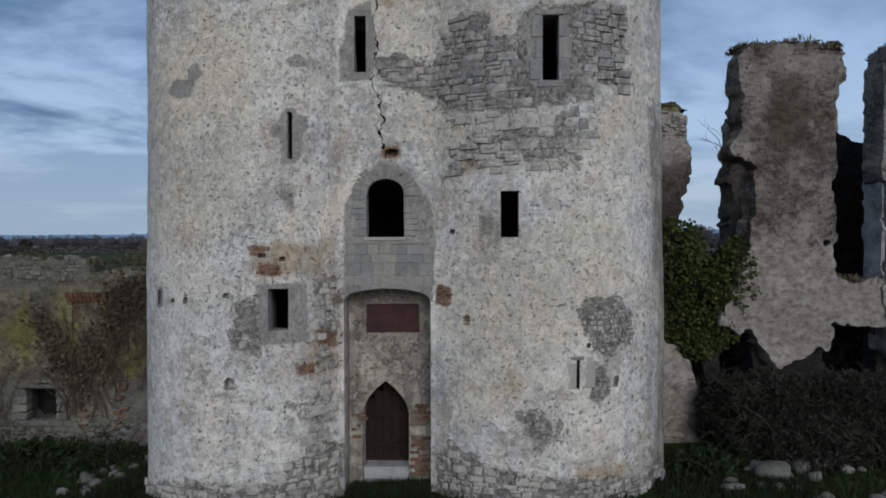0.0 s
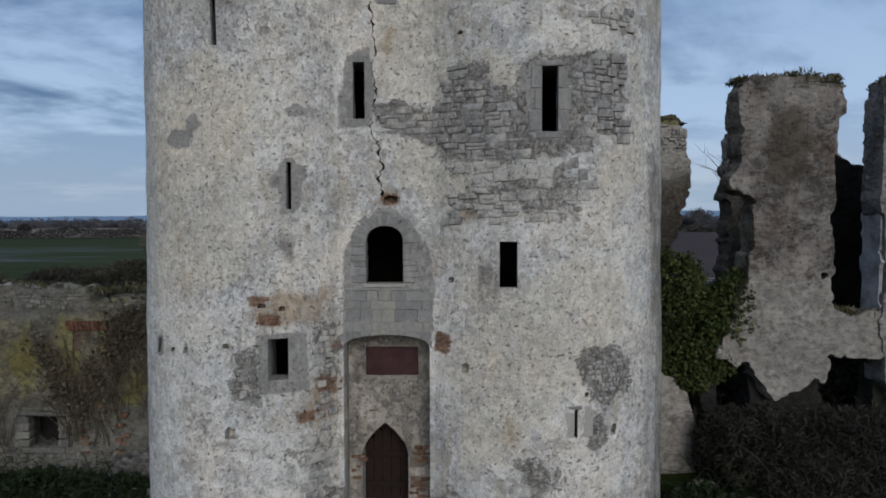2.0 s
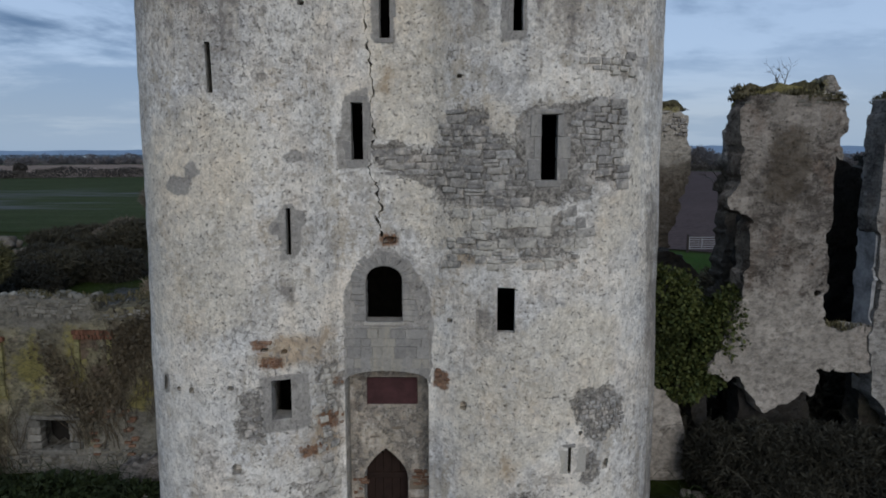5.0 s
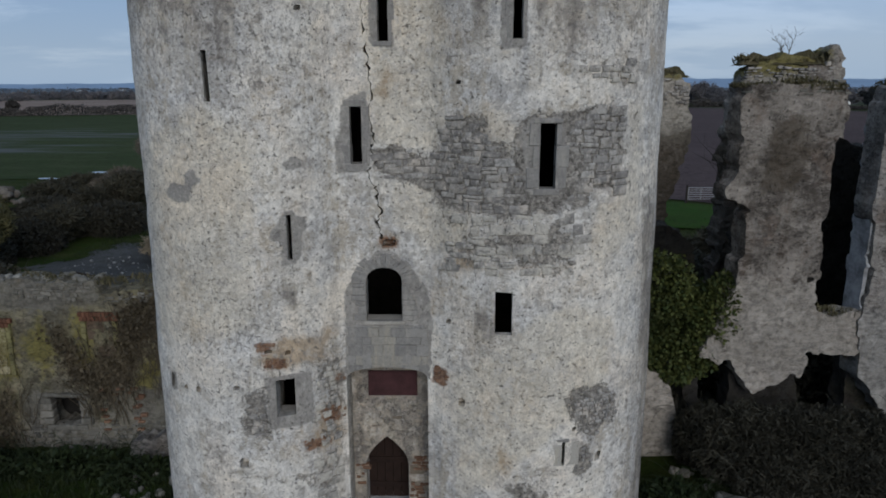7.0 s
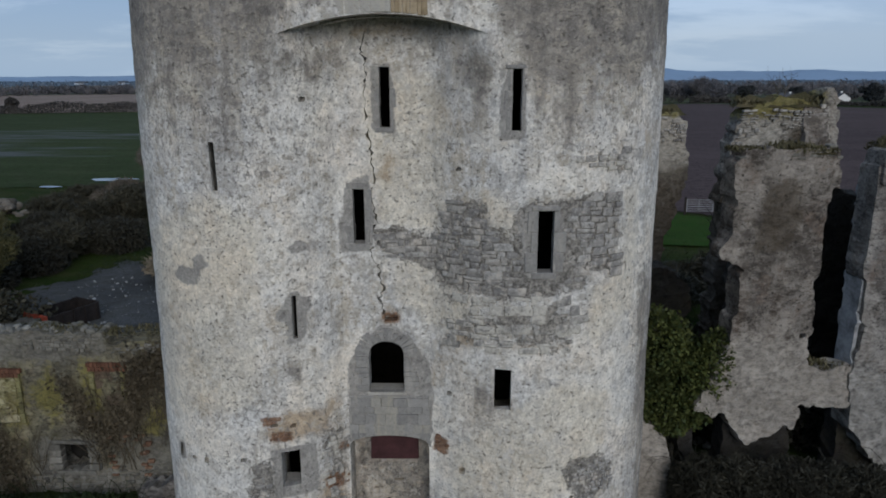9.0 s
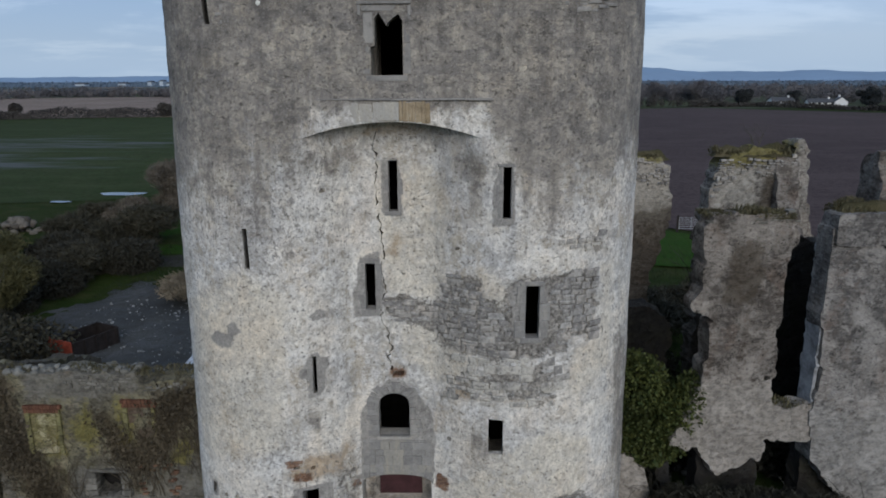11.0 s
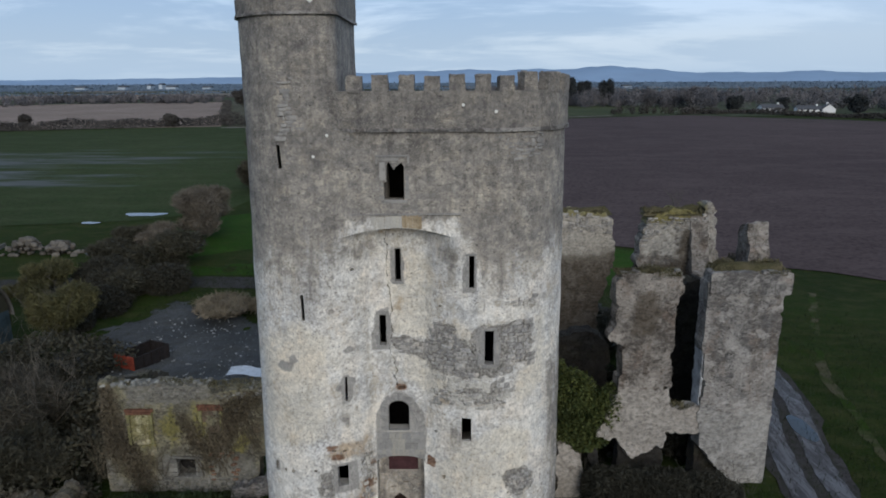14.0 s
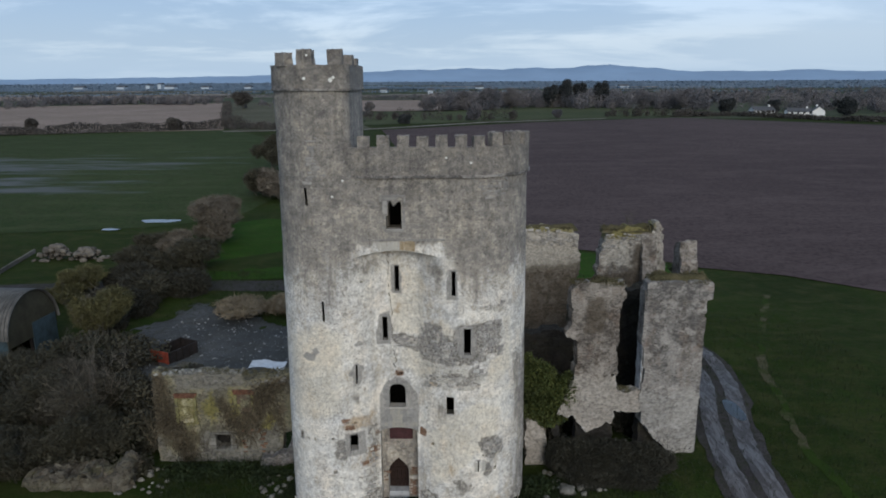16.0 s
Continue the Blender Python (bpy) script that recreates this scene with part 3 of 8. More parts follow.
M_PLASTER = plain_material("cold_plaster", (0.27, 0.275, 0.285), 0.9, 0, 0.45, 2.5)

M_WHITE_STONE = plain_material("pale_debris", (0.19, 0.195, 0.195), 0.9, 0, 0.5)
M_FALLEN = piece_material("fallen_stone", (0.10, 0.096, 0.085), (0.21, 0.20, 0.175), 0.95, 5.0)
M_RUIN_BROWN = stone_material("ruin_brown_stone", (0.060, 0.052, 0.042), (0.115, 0.105, 0.086), (0.10, 0.090, 0.068), 4.2, 0.05, True, 0.4)
M_TWIG_PALE = leaf_material("pale_bare_twig", (0.085, 0.074, 0.058), (0.175, 0.150, 0.118))
M_SPOT = plain_material("white_lichen", (0.62, 0.62, 0.58), 0.9, 0, 0.1)
# lightened and greyed: haze over the wood is in the colour
M_WOOD_MID = far_leaf_material("haze_pale_wood", (0.078, 0.082, 0.094), (0.160, 0.148, 0.148), 0.06)
M_SCRUB = ground_material("rough_scrub_land", (0.075, 0.072, 0.050), (0.125, 0.112, 0.082), (0.060, 0.066, 0.040), 0.03, 0.12, 0.05)
# blue of the plain is painted haze, not its soil or grass
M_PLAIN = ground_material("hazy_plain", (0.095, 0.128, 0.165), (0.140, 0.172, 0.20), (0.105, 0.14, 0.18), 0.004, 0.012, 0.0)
M_FARGREEN = ground_material("far_pasture", (0.046, 0.060, 0.028), (0.070, 0.084, 0.040), (0.064, 0.066, 0.040), 0.02, 0.1, 0.03)
M_PADDOCK = ground_material("paddock", (0.020, 0.050, 0.006), (0.026, 0.070, 0.008), (0.030, 0.046, 0.010), 0.08, 0.7, 0.05)
M_PALEFIELD = ground_material("pale_far_field", (0.17, 0.155, 0.135), (0.24, 0.215, 0.185), (0.20, 0.18, 0.16), 0.01, 0.05, 0.02)
M_GREYSTONE = piece_material("weathered_grey_stone", (0.185, 0.178, 0.170), (0.29, 0.277, 0.258), 0.95, 5.0, (0.40, 0.38, 0.33), 0.5)
M_BACKWALL = stone_material("plastered_back_wall", (0.12, 0.11, 0.098), (0.23, 0.215, 0.19), (0.31, 0.29, 0.26), 4.2, 0.05, True, 0.0, (0.46, 0.56), True, (0.45, 0.425, 0.375))
M_BRICK_RED = piece_material("red_brick_head", (0.085, 0.040, 0.026), (0.165, 0.078, 0.050), 0.92, 8.0, (0.12, 0.10, 0.06), 0.4)
M_STONE_TOP = piece_material("wall_top_stone", (0.13, 0.128, 0.115), (0.25, 0.245, 0.22), 0.95, 5.0)
# white walls dulled to blue-grey by haze in the colour
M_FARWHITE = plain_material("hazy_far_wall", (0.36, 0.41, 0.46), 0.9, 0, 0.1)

# ---- building helpers ----


def smooth(a, b, v):
    t = np.clip((np.asarray(v, dtype=float) - a) / (b - a), 0, 1)
    return t * t * (3 - 2 * t)


def vnoise(p, scale, seed=0):
    """Value noise in 0..1 for an (n, 3) array of places."""
    q = np.asarray(p, dtype=float) * scale + seed * 17.31
    i = np.floor(q).astype(np.int64)
    f = q - i
    f = f * f * (3 - 2 * f)
    out = np.zeros(len(q))
    for dx in (0, 1):
        for dy in (0, 1):
            for dz in (0, 1):
                h = (i[:, 0] + dx) * 374761393 + (i[:, 1] + dy) * 668265263 + (i[:, 2] + dz) * 2147483647 + seed * 974711
                h = (h ^ (h >> 13)) * 1274126177
                h = ((h ^ (h >> 16)) & 0xFFFFFF) / 0xFFFFFF
                out += h * np.where(dx, f[:, 0], 1 - f[:, 0]) * np.where(dy, f[:, 1], 1 - f[:, 1]) * np.where(dz, f[:, 2], 1 - f[:, 2])
    return out


def fbm(p, scale, seed=0, octaves=3):
    return sum(vnoise(p, scale * 2 ** k, seed + k) / 2 ** k for k in range(octaves)) / sum(1 / 2 ** k for k in range(octaves))


def poly_distance(x, z, poly):
    """Signed distance to a closed outline, positive inside."""
    inside = np.zeros(len(x), dtype=bool)
    best = np.full(len(x), 1e9)
    for (ax, az), (bx, bz) in zip(poly, poly[1:] + poly[:1]):
        cross = ((az > z) != (bz > z)) & (x < (bx - ax) * (z - az) / (bz - az + 1e-12) + ax)
        inside ^= cross
        ex, ez = bx - ax, bz - az
        t = np.clip(((x - ax) * ex + (z - az) * ez) / (ex * ex + ez * ez + 1e-12), 0, 1)
        best = np.minimum(best, np.hypot(x - ax - t * ex, z - az - t * ez))
    return np.where(inside, best, -best)


def shade(me, flat=False):
    me.polygons.foreach_set("use_smooth", np.full(len(me.polygons), not flat))


def make_mesh(name, verts, faces, mat, flat=True):
    me = bpy.data.meshes.new(name)
    me.from_pydata([tuple(map(float, v)) for v in verts], [], [tuple(map(int, f)) for f in faces])
    if mat:
        me.materials.append(mat)
    shade(me, flat)
    me.update()
    return me


def hang(ob, parent):
    """Make ob a part of parent without moving it."""
    ob.parent = parent
    ob.matrix_parent_inverse = parent.matrix_basis.inverted() if parent.parent is None else (parent.parent.matrix_basis @ parent.matrix_parent_inverse @ parent.matrix_basis).inverted()
    return ob


def part(name, verts, faces, mat, parent, label="", flat=True):
    ob = new(name, make_mesh(name, verts, faces, mat, flat))
    hang(ob, parent)
    return tagged(ob, label)


def thing(name, at, label, category, group="", kind=""):
    ob = new(name)
    ob.empty_display_size = 0.3
    ob.matrix_basis = Matrix.Translation(at)
    return tagged(ob, label, category, group, kind)


def block(x0, x1, y0, y1, z0, z1, jitter=0.0, rng=None, bevel=0.0):
    """A box with chamfered edges and slightly uneven corners: verts, faces."""
    bm = bmesh.new()
    bmesh.ops.create_cube(bm, size=1)
    for v in bm.verts:
        v.co = Vector((x0 + (v.co.x + 0.5) * (x1 - x0), y0 + (v.co.y + 0.5) * (y1 - y0), z0 + (v.co.z + 0.5) * (z1 - z0)))
        if jitter:
            v.co += Vector([rng.uniform(-jitter, jitter) for _ in range(3)])
    if bevel:
        bmesh.ops.bevel(bm, geom=bm.edges[:], offset=bevel, segments=1, affect="EDGES", clamp_overlap=True)
    bm.verts.index_update()
    out = [v.co.copy() for v in bm.verts], [[v.index for v in f.verts] for f in bm.faces]
    bm.free()
    return out


def merged(pieces):
    vs, fs = [], []
    for v, f in pieces:
        n = len(vs)
        vs += list(v)
        fs += [[i + n for i in q] for q in f]
    return vs, fs


def turned(vf, m):
    return [m @ Vector(v) for v in vf[0]], vf[1]


def tube(points, radii, sides=6):
    """A tapered tube through points: verts, faces."""
    vs, fs = [], []
    pts = [Vector(p) for p in points]
    for i, p in enumerate(pts):
        d = (pts[min(i + 1, len(pts) - 1)] - pts[max(i - 1, 0)]).normalized()
        a = d.orthogonal().normalized()
        b = d.cross(a)
        for k in range(sides):
            w = 2 * math.pi * k / sides
            vs.append(p + radii[i] * (math.cos(w) * a + math.sin(w) * b))
    for i in range(len(pts) - 1):
        for k in range(sides):
            fs.append((i * sides + k, i * sides + (k + 1) % sides, (i + 1) * sides + (k + 1) % sides, (i + 1) * sides + k))
    fs.append(tuple(range(sides))[::-1])
    fs.append(tuple((len(pts) - 1) * sides + k for k in range(sides)))
    return vs, fs


def rough_wall(outline, holes, thick, cell=0.13, rough=0.07, seed=1, ragged=0.10):
    """A ruined wall in its own plane: u along, depth behind, z up. Ragged broken edges, uneven faces."""
    us, zs = [p[0] for p in outline], [p[1] for p in outline]
    u0, z0 = min(us) - cell, min(zs) - cell
    nu, nz = int((max(us) - u0) / cell) + 2, int((max(zs) - z0) / cell) + 2
    cu, cz = np.meshgrid(u0 + (np.arange(nu) + 0.5) * cell, z0 + (np.arange(nz) + 0.5) * cell, indexing="ij")
    p = np.stack([cu.ravel(), np.zeros(cu.size), cz.ravel()], 1)
    j = (fbm(p, 2.2, seed) - 0.5) * 2 * ragged + (vnoise(p, 6.0, seed + 5) - 0.5) * 1.5 * ragged
    keep = poly_distance(p[:, 0], p[:, 2], outline) + j > 0
    for h in holes:
        keep &= poly_distance(p[:, 0], p[:, 2], h) + 0.4 * j < 0
    keep = keep.reshape(nu, nz)
    k_n = max(2, int(round(thick / 0.22)))
    index, vs, fs = {}, [], []

    def vert(i, j2, k):
        key = (i, j2, k)
        if key not in index:
            index[key] = len(vs)
            vs.append((u0 + i * cell, thick * k / k_n, z0 + j2 * cell))
        return index[key]

    for i in range(nu):
        for j2 in range(nz):
            if not keep[i, j2]:
                continue
            fs.append((vert(i, j2, 0), vert(i + 1, j2, 0), vert(i + 1, j2 + 1, 0), vert(i, j2 + 1, 0)))
            fs.append((vert(i, j2, k_n), vert(i, j2 + 1, k_n), vert(i + 1, j2 + 1, k_n), vert(i + 1, j2, k_n)))
            for di, dj, a, b in ((-1, 0, (0, 0), (0, 1)), (1, 0, (1, 1), (1, 0)), (0, -1, (1, 0), (0, 0)), (0, 1, (0, 1), (1, 1))):
                ii, jj = i + di, j2 + dj
                if 0 <= ii < nu and 0 <= jj < nz and keep[ii, jj]:
                    continue
                for k in range(k_n):
                    fs.append((vert(i + a[0], j2 + a[1], k), vert(i + b[0], j2 + b[1], k), vert(i + b[0], j2 + b[1], k + 1), vert(i + a[0], j2 + a[1], k + 1)))
    v = np.array(vs)
    # soften the steps of the broken edges
    near = {}
    for i in range(nu):
        for j2 in range(nz):
            if keep[i, j2]:
                for di, dj, a, b in ((-1, 0, (0, 0), (0, 1)), (1, 0, (1, 1), (1, 0)), (0, -1, (1, 0), (0, 0)), (0, 1, (0, 1), (1, 1))):
                    ii, jj = i + di, j2 + dj
                    if not (0 <= ii < nu and 0 <= jj < nz and keep[ii, jj]):
                        p_, q_ = (i + a[0], j2 + a[1]), (i + b[0], j2 + b[1])
                        near.setdefault(p_, []).append(q_)
                        near.setdefault(q_, []).append(p_)
    at_edge = {k_: np.array([u0 + k_[0] * cell, z0 + k_[1] * cell]) for k_ in near}
    at_edge = {k_: 0.55 * at_edge[k_] + 0.45 * np.mean([at_edge[m_] for m_ in near[k_]], axis=0) for k_ in near}
    for k_, uz in at_edge.items():
        for k in range(k_n + 1):
            n_ = index.get((k_[0], k_[1], k))
            if n_ is not None:
                v[n_, 0], v[n_, 2] = uz
    off = np.stack([vnoise(v, 2.4, seed + s) * 0.6 + vnoise(v, 7.0, seed + s + 3) * 0.4 - 0.5 for s in (11, 23, 37)], 1)
    v += off * 2 * rough * np.array([1.4, 1.0, 1.4])
    return v, fs


def placed(vf, at, yaw=0.0):
    """Turn a wall from its own plane into the world."""
    v, f = vf
    v = np.asarray(v, dtype=float)
    c, s = math.cos(radians(yaw)), math.sin(radians(yaw))
    return np.stack([at[0] + v[:, 0] * c - v[:, 1] * s, at[1] + v[:, 0] * s + v[:, 1] * c, at[2] + v[:, 2]], 1), f


def cards(centres, size, rng, stretch=1.0, outward=None, spread=1.0):
    """Many small leaf-like quads or twig-like slivers about the centres: verts, faces."""
    n = len(centres)
    d = rng.normal(size=(n, 3))
    if outward is not None:
        d = d * spread + outward
    d /= np.linalg.norm(d, axis=1)[:, None] + 1e-9
    e = np.cross(d, rng.normal(size=(n, 3)))
    e /= np.linalg.norm(e, axis=1)[:, None] + 1e-9
    s = size * rng.uniform(0.6, 1.4, (n, 1))
    a, b = d * s * stretch * 0.5, e * s * 0.5
    c = np.asarray(centres)
    v = np.stack([c - a, c + b * 0.9, c + a, c - b * 0.9], 1).reshape(-1, 3)
    f = np.arange(4 * n).reshape(-1, 4)
    return v, f


def lumps(n, blobs, rng, shell=0.6):
    """Places in a crown of several blobs (x, y, z, rx, ry, rz), more of them near the outside; and the way outward."""
    w = np.array([b[3] * b[4] * b[5] for b in blobs]) ** 0.7
    pick = rng.choice(len(blobs), n, p=w / w.sum())
    b = np.array(blobs)[pick]
    d = rng.normal(size=(n, 3))
    d /= np.linalg.norm(d, axis=1)[:, None]
    r = (shell + (1 - shell) * rng.random(n)) ** 0.8 * (0.75 + 0.35 * vnoise(d * 2 + b[:, :3], 1.7, 3))
    return b[:, :3] + d * r[:, None] * b[:, 3:], d


def ground_z(x, y):
    x, y = np.asarray(x, dtype=float), np.asarray(y, dtype=float)
    near = smooth(50, 30, np.hypot(x, y - 16))
    west = -0.62 * smooth(-6.0, -10.5, x) * smooth(-4, 8, y)
    p = np.stack([x.ravel(), y.ravel(), np.zeros(x.size)], 1)
    n = (fbm(p, 0.35, 4) - 0.5).reshape(x.shape) * 0.35
    east = 0.35 * smooth(5.5, 9, x) * smooth(12, 16, y)
    return near * (west + n + east) - 0.25 * (1 - near)


# ---- the land ----
gx = np.unique(np.concatenate([np.linspace(-4800, 4800, 25), np.linspace(-600, 600, 41), np.linspace(-90, 90, 61), np.linspace(-24, 24, 97)]))
gy = np.unique(np.concatenate([np.linspace(-4800, 4800, 25), np.linspace(-500, 700, 41), np.linspace(-50, 110, 61), np.linspace(4, 40, 73)]))
GX, GY = np.meshgrid(gx, gy, indexing="ij")
gv = np.stack([GX.ravel(), GY.ravel(), ground_z(GX, GY).ravel()], 1)
ny = len(gy)
gf = [(i * ny + j, (i + 1) * ny + j, (i + 1) * ny + j + 1, i * ny + j + 1) for i in range(len(gx) - 1) for j in range(ny - 1)]
ground = tagged(new("ground", make_mesh("ground", gv, gf, M_GRASS, False)), "dark rough winter grass round the ruins", "ground", "", "structure")


def sheet(name, outline, mat, label, category, lift=0.03, step=None, rag=0.0, seed=0, kind="structure"):
    """A patch of land that lies on the ground, with slightly wavering edges."""
    pts = []
    for (ax, ay), (bx, by) in zip(outline, outline[1:] + outline[:1]):
        n = max(1, int(math.hypot(bx - ax, by - ay) / (step or 8)))
        for k in range(n):
            t = k / n
            pts.append((ax + (bx - ax) * t, ay + (by - ay) * t))
    p = np.array([(x, y, 0) for x, y in pts])
    if rag:
        p[:, 0] += (fbm(p, 0.9 / (step or 8), seed) - 0.5) * 2 * rag
        p[:, 1] += (fbm(p, 0.9 / (step or 8), seed + 9) - 0.5) * 2 * rag
    bm = bmesh.new()
    face = bm.faces.new([bm.verts.new(q) for q in p])
    bmesh.ops.triangulate(bm, faces=[face])
    if step and step < 4:
        for _ in range(2):
            bmesh.ops.subdivide_edges(bm, edges=[e for e in bm.edges if e.calc_length() > 1.5 * step], cuts=1)
            bmesh.ops.triangulate(bm, faces=bm.faces[:])
    xs, ys = np.array([v.co.x for v in bm.verts]), np.array([v.co.y for v in bm.verts])
    for v, z in zip(bm.verts, ground_z(xs, ys)):
        v.co.z = z + lift
    bmesh.ops.recalc_face_normals(bm, faces=bm.faces[:])
    if sum(f.normal.z for f in bm.faces) < 0:
        bmesh.ops.reverse_faces(bm, faces=bm.faces[:])
    me = bpy.data.meshes.new(name)
    bm.to_mesh(me)
    bm.free()
    me.materials.append(mat)
    return tagged(new(name, me), label, category, "", kind)


sheet("farmland", [(-4700, 320), (-340, 330), (0, 330), (4700, 330), (4700, 4700), (-4700, 4700)], M_FARLAND, "distant patchwork of fields and hedges", "farmland", 0.02, 200)
sheet("distant_plain", [(-4700, 1250), (4700, 1250), (4700, 4700), (-4700, 4700)], M_PLAIN, "plain below the hills, blue with painted haze", "plain", 0.6, 400)
sheet("ploughed_field", [(5, 70), (20, 62.5), (28.5, 56.5), (36, 53), (43, 47), (60, 38), (110, 20), (300, 30), (330, 200), (190, 268), (116, 336), (42, 306), (-25, 262)], M_PLOUGH,
      "bare brown ploughed field", "field", 0.08, 12, 1.5, 2)
sheet("pasture", [(-300, 60), (-72, 72), (-52, 76), (-40, 78), (-30, 84), (-26, 120), (-52, 210), (-88, 271), (-164, 240), (-260, 215)], M_FIELD, "green pasture with wet streaks", "field", 0.06, 12, 1.5, 3)
sheet("paddock", [(-30, 52.6), (-8, 52.6), (10, 47.5), (20, 46), (28, 55), (20, 61.5), (5, 69), (-25, 84), (-31, 80)], M_PADDOCK, "bright green grass paddock by the lane", "field", 0.05, 8, 0.8, 8)
sheet("stubble_field", [(-420, 200), (-300, 212), (-164, 248), (-88, 266), (-110, 330), (-190, 590), (-345, 525), (-620, 420)], M_STUBBLE, "pale stubble field with drill rows", "field", 0.12, 30, 4, 4)
sheet("rough_field", [(-86, 262), (-30, 270), (-44, 320), (-50, 415), (-95, 640), (-186, 590), (-108, 330)], M_SCRUB, "rough scrubby field with dead grass", "field", 0.10, 25, 3, 9)
sheet("lane", [(-86, 255), (-30, 263), (20, 304), (80, 330), (80, 334), (18, 309), (-31, 267), (-87, 259)], M_PALEFIELD, "pale stony headland along the hedges", "track", 0.16, 20, 1, 10)
sheet("stubble_field", [(-56, 425), (6, 420), (30, 640), (-80, 645)], M_STUBBLE, "pale stubble strip behind hedges", "field", 0.14, 30, 4, 5)
sheet("pasture", [(-36, 290), (20, 314), (76, 335), (150, 352), (150, 420), (84, 470), (20, 440), (-3, 415), (-46, 418)], M_FARGREEN, "far green pasture with a few pale sheep", "field", 0.14, 25, 3, 6)
sheet("stubble_field", [(-900, 640), (-260, 700), (-280, 900), (-900, 860)], M_STUBBLE, "pale distant stubble field", "field", 0.2, 60, 8, 7)
for k, (px, py, rx, ry) in enumerate(((-40.4, 82.0, 2.7, 1.5), (-45.0, 76.4, 1.2, 0.7), (-35.8, 60.6, 1.6, 0.9))):
    sheet("puddle", [(px + rx * math.cos(a) * (1 + 0.2 * math.sin(3 * a + k)), py + ry * math.sin(a) * (1 + 0.25 * math.cos(2 * a + k))) for a in np.linspace(0, 2 * math.pi, 20)[:-1]],
          M_WATER, "shallow puddle reflecting the pale sky", "puddle", 0.13, 1.0, 0.15, 20 + k)

# the wet track that bends round the ruin
TRACK = [(18, -20), (16.8, 0), (16.0, 10), (15.9, 16), (16.8, 21), (18.4, 27), (17.8, 33), (12, 40), (4, 46), (-8, 50.5), (-25, 50.6), (-45, 49)]


def ribbon(path, half, off=0.0):
    left, right = [], []
    for i, (x, y) in enumerate(path):
        ax, ay = path[max(i - 1, 0)]
        bx, by = path[min(i + 1, len(path) - 1)]
        d = math.hypot(bx - ax, by - ay)
        nx_, ny_ = -(by - ay) / d, (bx - ax) / d
        left.append((x + nx_ * (off + half), y + ny_ * (off + half)))
        right.append((x + nx_ * (off - half), y + ny_ * (off - half)))
    return left + right[::-1]


def densed(path, n=6):
    out = []
    p = [Vector((*q, 0)) for q in path]
    for i in range(len(p) - 1):
        a, b, c, d = p[max(i - 1, 0)], p[i], p[i + 1], p[min(i + 2, len(p) - 1)]
        for k in range(n):
            t = k / n
            v = 0.5 * (2 * b + (c - a) * t + (2 * a - 5 * b + 4 * c - d) * t * t + (3 * b - a - 3 * c + d) * t ** 3)
            out.append((v.x, v.y))
    return out + [path[-1]]


sheet("track", ribbon(densed(TRACK), 1.65), M_MUD, "muddy farm track with grassy middle", "track", 0.03, 0.9, 0.45, 31)
for off, k in ((0.75, 1), (-0.8, 2)):
    sheet("wheel_rut", ribbon(densed(TRACK[1:8], 10), 0.50, off), M_RUT, "wheel rut of the track pale with wet silt", "rut", 0.05, 0.3, 0.14, 40 + k)
sheet("puddle", [(17.9 + 0.5 * math.cos(a), 22.4 + 1.3 * math.sin(a)) for a in np.linspace(0, 2 * math.pi, 18)[:-1]], M_WATER, "small puddle beside the wheel rut", "puddle", 0.06, 0.5, 0.12, 45)
PATH = [(hx, hy) for hx, hy in ((30.5, 46.0), (27.66, 40.3), (25.8, 36.4), (22.4, 28.7), (21.6, 25.0), (20.2, 19.1), (20.0, 15.5), (20.5, 10))]
sheet("footpath", ribbon(densed(PATH), 0.24), M_PATH, "faint worn path through the grass", "path", 0.02, 0.5, 0.35, 61)

# ---- distance ----


def hills(name, dist, a0, a1, heights, label):
    """A ridge on the skyline: a low mound of land with a far side, not a card."""
    n = 160
    vs, fs = [], []
    for i in range(n + 1):
        a = radians(a0 + (a1 - a0) * i / n)
        h = np.interp(i / n, np.linspace(0, 1, len(heights)), heights) * (1 + 0.05 * math.sin(i * 0.7) + 0.03 * math.sin(i * 1.9 + 1)) + 4
        for r, z in ((-500, -3), (-220, 0.45 * h), (0, h), (300, -3)):
            vs.append(((dist + r) * math.sin(a), (dist + r) * math.cos(a), z))
    for i in range(n):
        for k in range(3):
            fs.append((4 * i + k, 4 * i + k + 1, 4 * i + 5 + k, 4 * i + 4 + k))
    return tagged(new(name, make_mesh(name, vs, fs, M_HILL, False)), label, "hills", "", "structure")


hills("backdrop_hills", 4400, -45, 45, [20, 20, 20, 21, 24, 28, 32, 40, 52, 62, 72, 70, 74, 90, 52, 46, 52, 40, 34, 34, 32], "hills along the horizon, blue with painted haze")


